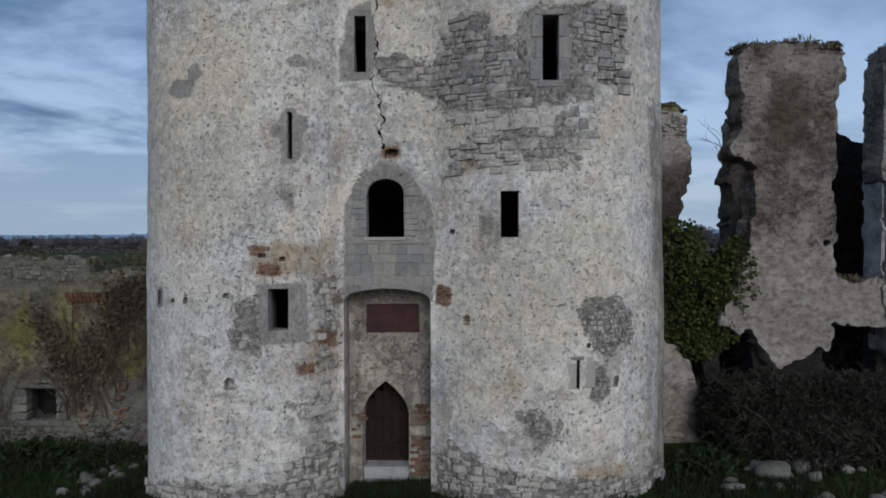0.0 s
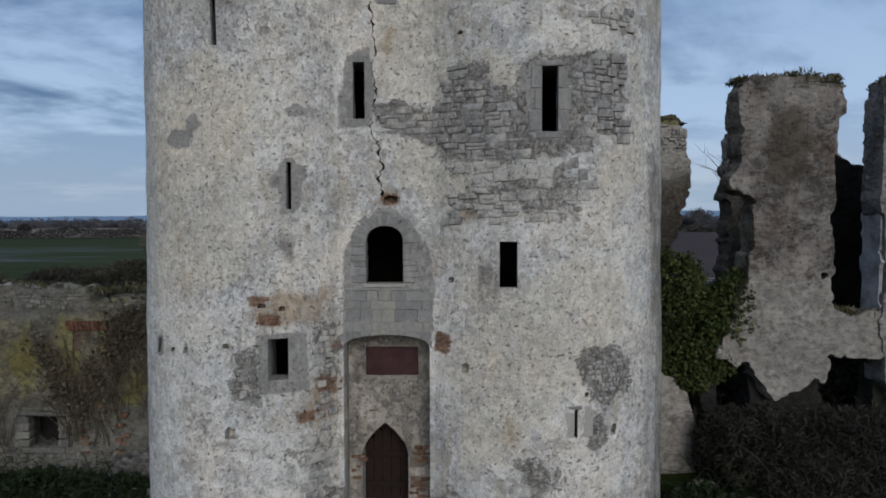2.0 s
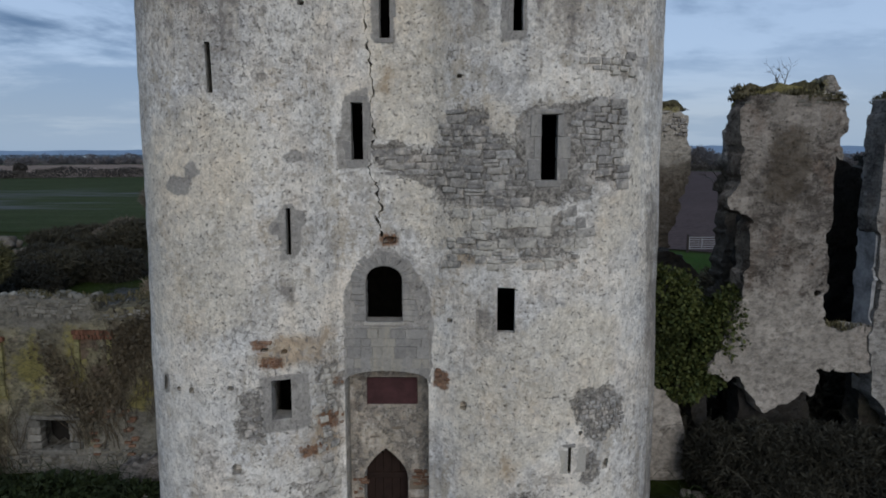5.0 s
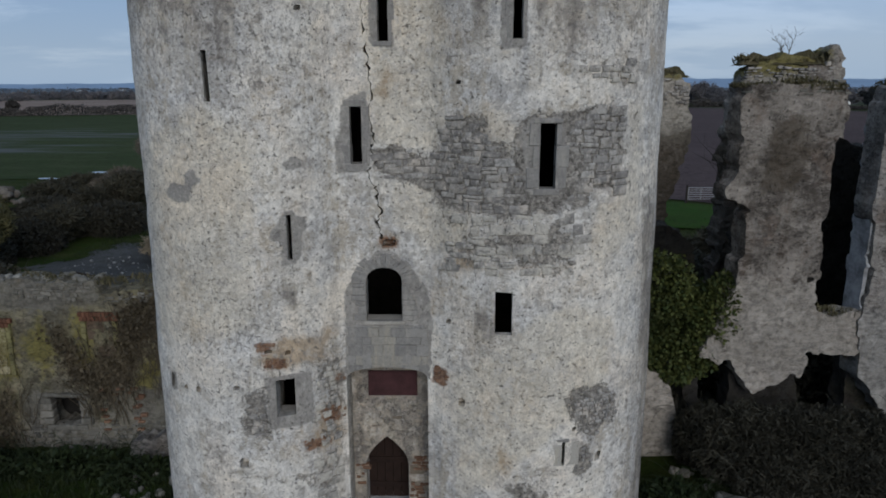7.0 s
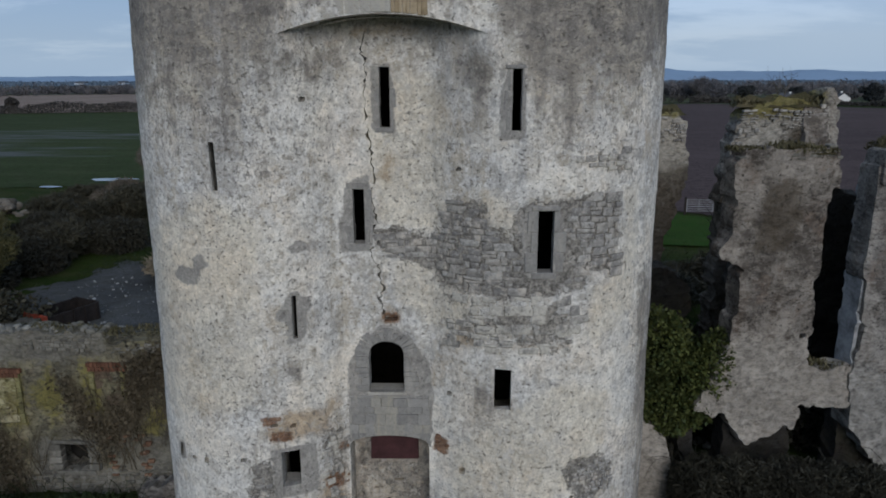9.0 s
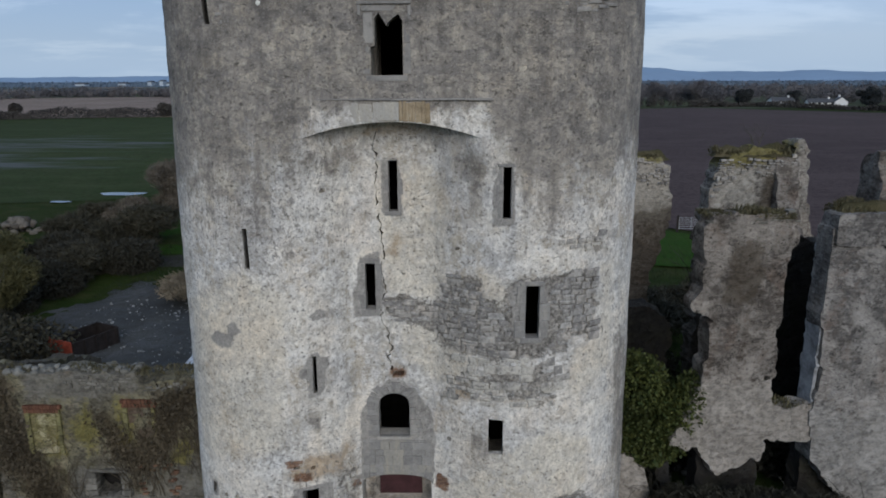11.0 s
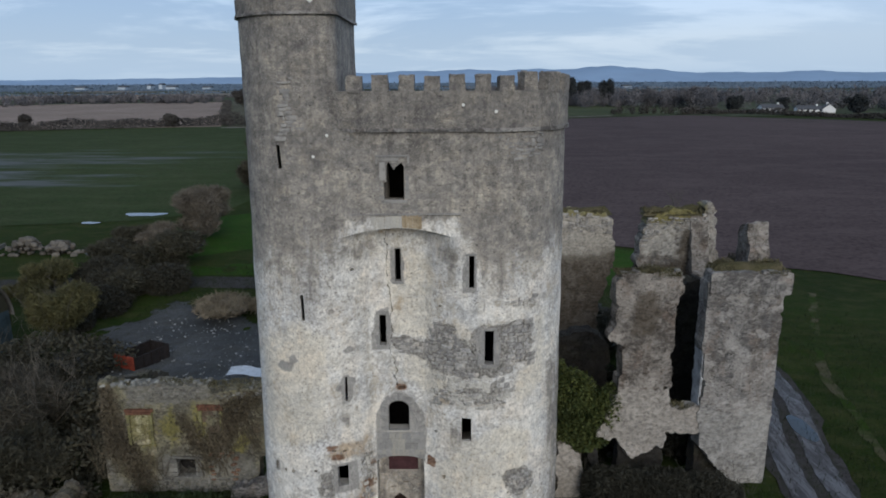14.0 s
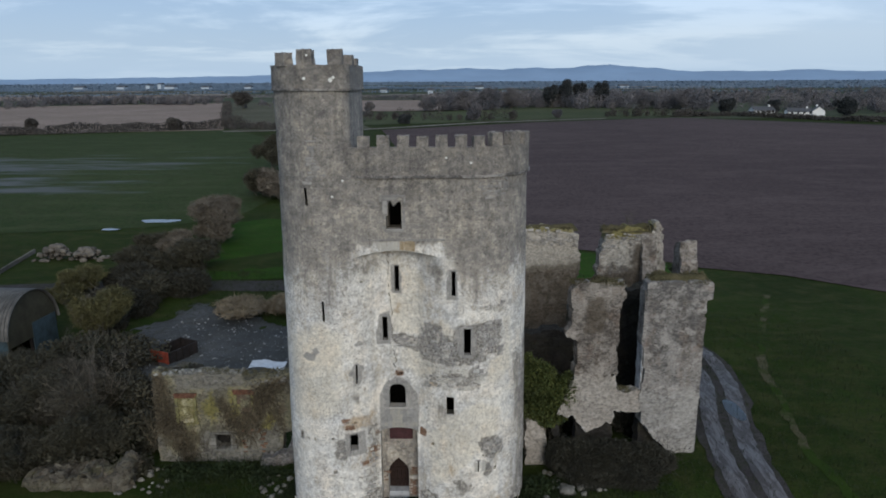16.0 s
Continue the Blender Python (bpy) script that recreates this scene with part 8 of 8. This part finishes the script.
# brambles in front of the hall and inside it
def bramble(name, blobs, n, canes, label, seed, mat=M_BRAMBLE, size=0.11, long=1.8):
    rng, nrng = random.Random(seed), np.random.default_rng(seed)
    c, d = lumps(n, blobs, nrng, 0.45)
    g = ground_z(c[:, 0], c[:, 1])
    c[:, 2] = np.maximum(c[:, 2], g + 0.02)
    v, f = cards(c, size, nrng, long, d, 0.9)
    pieces = [(v, f)]
    for k in range(canes):
        b = rng.choice(blobs)
        x, y = b[0] + rng.uniform(-1, 1) * b[3], b[1] + rng.uniform(-1, 1) * b[4]
        z = b[2] + rng.uniform(-0.2, 0.7) * b[5]
        a, l, h = rng.uniform(0, 2 * math.pi), rng.uniform(0.6, 1.6), rng.uniform(0.2, 0.7)
        pts = [(x + math.cos(a) * l * t, y + math.sin(a) * l * t, z + h * math.sin(math.pi * t * 0.9)) for t in (0, 0.25, 0.5, 0.75, 1)]
        pieces.append(tube(pts, [0.009, 0.009, 0.008, 0.006, 0.004], 3))
    vs, fs = merged([(list(map(tuple, p[0])), [list(q) for q in p[1]]) for p in pieces])
    return tagged(new(name, make_mesh(name, vs, fs, mat)), label, "brambles", "", "stuff")


bramble("brambles", [(7.4, 16.0, 0.9, 1.4, 1.0, 1.2), (9.0, 15.9, 1.0, 1.5, 1.1, 1.2), (10.6, 15.9, 0.9, 1.4, 1.0, 1.1), (11.6, 16.3, 0.6, 1.0, 0.8, 0.8), (8.2, 15.2, 0.5, 1.5, 0.8, 0.8), (9.9, 15.0, 0.5, 1.5, 0.8, 0.8), (6.6, 16.6, 0.9, 0.8, 0.8, 1.0)], 110000, 160, "dark brown tangle of brambles below the piers", 5, M_BRAMBLE, 0.032, 6.0)
bramble("brambles", [(6.5, 20.6, 0.9, 1.6, 1.4, 1.4), (8.6, 21.0, 1.0, 1.5, 1.2, 1.4), (5.6, 22.0, 1.2, 1.2, 0.9, 1.8), (7.4, 25.0, 1.5, 2.4, 1.4, 2.2), (5.2, 25.6, 1.8, 1.6, 1.2, 3.0), (11.5, 20.0, 1.0, 1.6, 1.0, 1.4)], 22000, 160, "dark brambles inside the ruined hall", 6)
bramble("brambles", [(-16.2, 19.5, 0.4, 1.4, 1.2, 1.6), (-15.6, 17.4, -0.2, 1.0, 0.8, 0.8), (-19, 18, 0.2, 2.4, 1.4, 1.2), (-23, 18.5, 0.2, 2.6, 1.6, 1.2), (-20, 24, 0.3, 4.0, 2.6, 1.8), (-26, 24, 0.3, 4, 3, 1.8), (-24, 31, 0.4, 5, 3, 1.8)], 26000, 200, "dark bramble tangle in the thicket", 7, M_TWIG_DARK, 0.14)
bramble("brambles", [(-26.6, 43.2, 0.2, 1.8, 2.4, 1.5), (-29.0, 42.6, 0.3, 2.4, 2.6, 1.8), (-24.2, 48.6, 0.3, 2.6, 2.2, 1.8), (-27.8, 48.2, 0.2, 3.2, 2.6, 1.9), (-30.6, 51.5, 0.2, 3.2, 3.0, 1.7), (-27.0, 39.0, 0.0, 1.2, 2.2, 1.3)], 70000, 120, "black-brown bramble thicket along the yard", 17, M_BRAMBLE, 0.07, 5.0)
bramble("weeds", [(-10.5, 17.4, -0.5, 1.8, 0.7, 0.5), (-8.3, 16.6, -0.4, 1.2, 0.8, 0.5), (-12.8, 17.2, -0.5, 1.6, 0.8, 0.5), (5.4, 14.9, 0.1, 0.8, 0.9, 0.5)], 7000, 120, "dark weeds at the foot of the walls", 8, M_BLADE, 0.10)
# rough grass round the tower's foot
def sward(name, n, spans, height, seed, label):
    rng = np.random.default_rng(seed)
    pick = rng.integers(0, len(spans), n)
    s = np.array(spans)[pick]
    x, y = s[:, 0] + (s[:, 1] - s[:, 0]) * rng.random(n), s[:, 2] + (s[:, 3] - s[:, 2]) * rng.random(n)
    c = np.stack([x, y, ground_z(x, y)], 1)
    h = height * (0.4 + 0.9 * vnoise(c, 1.1, seed)) * rng.uniform(0.6, 1.3, n)
    a = rng.uniform(0, 2 * math.pi, n)
    w = 0.012 + 0.01 * rng.random(n)
    lean = rng.normal(size=(n, 2)) * 0.35 * h[:, None]
    v = np.empty((n, 3, 3))
    v[:, 0] = c + np.stack([w * np.cos(a), w * np.sin(a), -0.02 * np.ones(n)], 1)
    v[:, 1] = c - np.stack([w * np.cos(a), w * np.sin(a), 0.02 * np.ones(n)], 1)
    v[:, 2] = c + np.stack([lean[:, 0], lean[:, 1], h], 1)
    return tagged(new(name, make_mesh(name, v.reshape(-1, 3), np.arange(3 * n).reshape(-1, 3), M_BLADE)), label, "grass", "", "stuff")


sward("rough_grass", 42000, [(4.2, 12, 11.5, 16.0), (4.0, 7, 12.2, 15.5), (-14, -6.3, 12.5, 18.3), (-7.5, -5.5, 12.0, 15.5), (-6, 4.6, 11.6, 13.2), (-2.1, -0.5, 12.9, 14.0)], 0.20, 9, "rough winter grass round the tower")
sward("rough_grass", 26000, [(12, 30, 12, 40), (4, 20, 28, 52), (-24, -8, 40, 56)], 0.28, 10, "rough grass beside the track")

# ---- the yard behind the low ruin ----
YARD = [(-25.4, 36.2), (-25.2, 33.0), (-22, 27), (-18, 24), (-13, 23.0), (-5, 23.5), (-5, 37), (-9, 38.8), (-14.6, 39.6), (-18.5, 44.4), (-21.4, 45.6), (-23.9, 41.0)]


def spoil_heap():
    n = 70
    xs, ys = np.linspace(-28.5, -4.5, n), np.linspace(21.5, 48, n)
    X, Y = np.meshgrid(xs, ys, indexing="ij")
    p = np.stack([X.ravel(), Y.ravel(), np.zeros(X.size)], 1)
    d = poly_distance(p[:, 0], p[:, 1], YARD)
    h = 0.4 * smooth(-0.5, 4.0, d) * (0.75 + 0.5 * fbm(p, 0.25, 3)) + 0.25 * (fbm(p, 1.0, 6) - 0.5)
    h = np.where(d > -0.9, h, -0.6)
    z = ground_z(p[:, 0], p[:, 1]) + h
    f = [(i * n + j, (i + 1) * n + j, (i + 1) * n + j + 1, i * n + j + 1) for i in range(n - 1) for j in range(n - 1)]
    return tagged(new("spoil_heap", make_mesh("spoil_heap", np.stack([p[:, 0], p[:, 1], z], 1), f, M_GRAVEL, False)), "broad grey spread of gravel and rubble", "gravel", "", "structure"), h, d


heap, _, _ = spoil_heap()


def heap_z(x, y):
    p = np.array([[x, y, 0.0]])
    d = poly_distance(p[:, 0], p[:, 1], YARD)
    h = 0.4 * smooth(-0.5, 4.0, d) * (0.75 + 0.5 * fbm(p, 0.25, 3)) + 0.25 * (fbm(p, 1.0, 6) - 0.5)
    return float(ground_z(p[:, 0], p[:, 1])[0] + h[0])


def debris():
    rng = random.Random(4)
    kinds = [boulder(900 + k) for k in range(4)]
    pieces = []
    for k in range(900):
        x, y = rng.uniform(-22, -5.5), rng.uniform(24.5, 41)
        if poly_distance(np.array([x]), np.array([y]), YARD)[0] < 0.3:
            continue
        s = 0.04 + 0.20 * rng.random() ** 4
        pieces.append(turned(rng.choice(kinds), pose(x, y, heap_z(x, y) + 0.02, rng.uniform(0, 90), 0, rng.uniform(0, 360)) @ Matrix.Diagonal((s, s * 0.8, s * 0.5, 1))))
    return tagged(new("scattered_rubble", make_mesh("scattered_rubble", *merged(pieces), M_WHITE_STONE, False)), "pale broken stones strewn on the heap", "stones", "", "stuff")


debris()
# rusty trailer
TZ = -0.75
trailer = thing("farm_trailer", (-19.2, 33.4, TZ), "rusty red farm trailer with dark open body", "trailer")
TM = pose(-19.2, 32.3, TZ, 0, 0, 64) @ Matrix.Diagonal((0.72, 0.85, 0.84, 1))


def tpart(name, vf, mat, parent=None, label=""):
    vs, fs = turned(vf, TM)
    return part(name, vs, fs, mat, parent or trailer, label)


rt = random.Random(1)
tpart("floor", block(-1.9, 1.9, -1.0, 1.0, 0.55, 0.65), M_DARK_STEEL)
tpart("tailboard", block(-1.95, -1.88, -1.05, 1.05, 0.5, 1.75, 0.01, rt, 0.02), M_RUST, label="bright red rusty tailboard")
tpart("headboard", block(1.88, 1.95, -1.05, 1.05, 0.6, 1.7, 0.01, rt, 0.02), M_DARK_STEEL)
for sy in (-1, 1):
    side = tpart("side_panel", block(-1.9, 1.9, sy * 1.0 - 0.04, sy * 1.0 + 0.04, 0.6, 1.65, 0.01, rt, 0.015), M_DARK_STEEL)
    for k in range(5):
        tpart("rib", block(-1.7 + 0.85 * k - 0.04, -1.7 + 0.85 * k + 0.04, sy * 1.07 - 0.03, sy * 1.07 + 0.03, 0.55, 1.68), M_DARK_STEEL, side)
for sx in (-0.5, 0.6):
    for sy in (-1, 1):
        ring_v, ring_f = tube([(sx, sy * 0.95 - 0.11, 0.36), (sx, sy * 0.95 + 0.11, 0.36)], [0.36, 0.36], 16)
        wheel = tpart("wheel", (ring_v, ring_f), M_DARK_STEEL)
        tpart("hub", tube([(sx, sy * 1.07, 0.36), (sx, sy * 1.07 + 0.03 * sy, 0.36)], [0.17, 0.15], 10), M_RUST, wheel)
tpart("drawbar", block(1.9, 3.2, -0.06, 0.06, 0.5, 0.62, 0.005, rt, 0.01), M_RUST)

# white sheeting on the heap
def cloth(cx, cy, w, d, seed):
    n = 14
    vs = []
    for i in range(n):
        for j in range(n):
            x, y = cx + w * (i / (n - 1) - 0.5), cy + d * (j / (n - 1) - 0.5) + 0.35 * math.sin(i * 0.4)
            vs.append((x, y, heap_z(x, y) + 0.07 + 0.05 * noise.noise((x * 2, y * 2, seed))))
    f = [(i * n + j, (i + 1) * n + j, (i + 1) * n + j + 1, i * n + j + 1) for i in range(n - 1) for j in range(n - 1)]
    return tagged(new("plastic_sheet", make_mesh("plastic_sheet", vs, f, M_PLASTIC, False)), "crumpled white plastic sheet on the heap", "sheet")


cloth(-11.9, 30.7, 2.6, 1.3, 2)

# round-roofed shed: its end faces the tower, its roof runs off to the west
shed = thing("dutch_barn", (-38, 33.3, -0.9), "round-roofed corrugated shed with olive sheeted end", "barn")
SX0, SX1, SY0, SY1, SZ = -46.0, -30.0, 30.6, 36.0, -0.9


def barn_roof():
    vs, n, m = [], 24, 120
    for i in range(n + 1):
        a = math.pi * i / n
        for j in range(m + 1):
            r = 1.0 + 0.012 * math.cos(j * math.pi)
            vs.append((SX0 - 0.3 + (SX1 - SX0 + 0.5) * j / m, (SY0 + SY1) / 2 - (SY1 - SY0 + 0.3) / 2 * math.cos(a) * r, SZ + 2.6 + 2.9 * math.sin(a) * r))
    o = len(vs)
    vs += [(x, y, z - 0.05) for x, y, z in vs]
    k = m + 1
    fs = []
    for i in range(n):
        for j in range(m):
            q = (i * k + j, i * k + j + 1, (i + 1) * k + j + 1, (i + 1) * k + j)
            fs += [q, tuple(o + v for v in q[::-1])]
    for i in range(n):
        fs += [(i * k, (i + 1) * k, o + (i + 1) * k, o + i * k), (i * k + m, o + i * k + m, o + (i + 1) * k + m, (i + 1) * k + m)]
    return vs, fs


def across(vf):
    """From a plane in x and z to one in y and z."""
    return [(v[1], v[0], v[2]) for v in vf[0]], [f[::-1] for f in vf[1]]


SM = Matrix.Translation((SX1, (SY0 + SY1) / 2, 0)) @ pose(0, 0, 0, 0, 0, -5) @ Matrix.Translation((-SX1, -(SY0 + SY1) / 2, 0))


def spart(name, vf, mat, parent, label=""):
    vs, fs = turned(vf, SM)
    return part(name, vs, fs, mat, parent, label)


spart("roof", barn_roof(), M_SHEET, shed, "pale grey curved corrugated roof")
n_seg = 20
gable = [((SY0 + SY1) / 2 + (SY1 - SY0) / 2 * math.cos(math.pi * k / n_seg), SZ + 2.6 + 2.8 * math.sin(math.pi * k / n_seg)) for k in range(n_seg + 1)]
spart("gable", across(prism(gable + [(SY0, SZ + 1.9), (SY1, SZ + 1.9)], SX1 - 0.08, SX1)), M_OLIVE_SHEET, shed, "olive-brown sheeted end")
spart("gable", across(prism(gable + [(SY0, SZ - 0.2), (SY1, SZ - 0.2)], SX0, SX0 + 0.08)), M_SHEET, shed)
for yy in (SY0, SY1 - 0.1):
    spart("side_wall", block(SX0 + 0.1, SX1 - 0.1, yy, yy + 0.1, SZ - 0.3, SZ + 2.65), M_SHED_WALL, shed)
spart("door", block(SX1 - 0.06, SX1 + 0.03, SY0 + 2.6, SY1 - 0.1, SZ - 0.2, SZ + 3.0, 0.01, rt, 0.01), M_SHED_WALL, shed, "blue-grey sheet door")
for yy in (SY0 + 0.1, SY0 + 2.5):
    spart("post", block(SX1 - 0.3, SX1 - 0.12, yy, yy + 0.16, SZ - 0.2, SZ + 2.6), M_DARK_STEEL, shed)

# steel gate beyond the hall
gate = thing("field_gate", (22.5, 60.5, 0), "galvanised steel field gate on posts", "gate")
for k in range(6):
    part("rail", *tube([(20.9, 60.5, 0.15 + 0.2 * k), (24.3, 60.5, 0.15 + 0.2 * k)], [0.022, 0.022], 6), M_GALV, gate)
for gxp in (20.9, 22.0, 23.2, 24.3):
    part("upright", *tube([(gxp, 60.5, 0.1), (gxp, 60.5, 1.2)], [0.025, 0.025], 6), M_GALV, gate)
for gxp in (20.75, 24.45):
    part("post", *block(gxp - 0.08, gxp + 0.08, 60.42, 60.58, -0.6, 1.4, 0.01, rt, 0.02), M_DARK_STEEL, gate)

# small white farmhouses far off
def house(x, y, w, d, h, roof_h, yaw, label, seed):
    ob = thing("farmhouse", (x, y, -0.3), label, "house", "white houses by the wood")
    m = pose(x, y, -0.3, 0, 0, yaw)

    def add(name, vf, mat, parent=ob):
        return part(name, *turned(vf, m), mat, parent)

    wl = add("wall", merged([block(-w / 2, w / 2, -d / 2, d / 2, 0, h), ([(-w / 2, -d / 2, h), (-w / 2, d / 2, h), (-w / 2, 0, h + roof_h), (w / 2, -d / 2, h), (w / 2, d / 2, h), (w / 2, 0, h + roof_h)], [(0, 2, 1), (3, 4, 5)])]), M_WHITE)
    for s in (-1, 1):
        e = 0.35
        vs = [(-w / 2 - e, s * (d / 2 + e), h - 0.12), (w / 2 + e, s * (d / 2 + e), h - 0.12), (w / 2 + e, 0, h + roof_h + 0.1), (-w / 2 - e, 0, h + roof_h + 0.1)]
        vs += [(a, b, c + 0.16) for a, b, c in vs]
        add("roof", (vs, [(0, 1, 2, 3), (7, 6, 5, 4), (0, 4, 5, 1), (1, 5, 6, 2), (2, 6, 7, 3), (3, 7, 4, 0)]), M_SLATE)
    add("chimney", block(w * 0.3, w * 0.3 + 0.8, -0.4, 0.4, h + roof_h - 0.6, h + roof_h + 1.0), M_WHITE)
    k = -w / 2 + 1.5
    while k < w / 2 - 1:
        win = add("window", block(k, k + 1.1, -d / 2 - 0.05, -d / 2 - 0.004, 1.0, 2.3), M_GLASS_DARK)
        add("sill", block(k - 0.1, k + 1.2, -d / 2 - 0.15, -d / 2 - 0.004, 0.88, 0.995), M_WHITE, win)
        k += 3.0


house(172, 368, 12, 6, 2.2, 1.8, 8, "low white farmhouse with slate roof", 1)
house(185, 354, 12, 6, 2.0, 1.6, -8, "long white bungalow with slate roof", 2)
house(193.5, 351, 5, 6, 2.4, 2.2, 78, "white gabled annexe with slate roof", 3)
for k, (x, y, w, h) in enumerate(((-640, 1500, 14, 8), (-615, 1500, 12, 10), (-590, 1490, 34, 5), (-690, 1480, 26, 5), (-800, 1520, 34, 4), (-500, 1450, 28, 4), (-420, 1480, 22, 4), (-20, 900, 12, 4.5), (60, 1250, 24, 4), (-90, 1000, 16, 4), (330, 1300, 26, 4))):
    w *= 0.6
    far = thing("distant_building", (x, y, -0.3), "pale building far off on the plain", "building", "buildings on the plain")
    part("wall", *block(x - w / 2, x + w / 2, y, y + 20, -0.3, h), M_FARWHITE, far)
    part("roof", *merged([([(x - w / 2 - 1, y - 1, h), (x + w / 2 + 1, y - 1, h), (x + w / 2 + 1, y + 10, h + 3), (x - w / 2 - 1, y + 10, h + 3), (x + w / 2 + 1, y + 21, h), (x - w / 2 - 1, y + 21, h)], [(0, 1, 2, 3), (3, 2, 4, 5), (0, 3, 5), (1, 4, 2)])]), M_SLATE, far)
# dark evergreen trees by the houses
for k, (x, y, w, h) in enumerate(((207, 350, 13, 11), (160, 385, 10, 9), (180, 372, 8, 8), (72, 464, 13, 17), (82, 466, 12, 21), (93, 468, 12, 18), (106, 470, 13, 19), (-18, 300, 6, 5), (240, 330, 16, 12))):
    bush("tree", (x, y), w, h, M_CONIFER, "dark evergreen tree by the far houses" if k < 3 or k > 7 else "dark evergreen tree at the far wood", 70 + k, 9000, 0.42, 3.0, 5, "tree", blobs_n=18)
for k, (x, y, w, h) in enumerate(((12, 434, 18, 13), (30, 438, 20, 16), (44, 452, 18, 15), (128, 440, 16, 13), (150, 424, 16, 14), (-10, 424, 14, 9), (14, 318, 9, 9), (56, 334, 5, 5), (-46, 412, 8, 7))):
    bush("tree", (x, y), w, h, M_WOOD_MID, "bare grey-brown tree at the far field edge", 110 + k, 9000, 0.42, 3.4, 5, "tree", blobs_n=20)
for k, (x, y, w, h) in enumerate(((-139, 470, 16, 14), (-165, 262, 7, 6), (-108, 264, 6, 6), (-190, 250, 5, 5))):
    bush("tree", (x, y), w, h, M_HEDGE, "lone dark hedgerow tree", 90 + k, 4000, 0.45, 3.0, 4, "tree")

# low concrete wall of an old pit beside the boulders
pit = thing("pit_wall", (-47.2, 59, -0.3), "low pale concrete pit wall beside the boulders", "wall")
for k in range(4):
    y0 = 54.6 + 2.4 * k
    part("panel", *turned(block(-0.10, 0.10, 0.0, 2.37, -0.4, 0.45, 0.02, rt, 0.02), pose(-46.4 - 0.42 * k, y0, -0.25, 0, 0, 10)), M_BOULDER, pit)
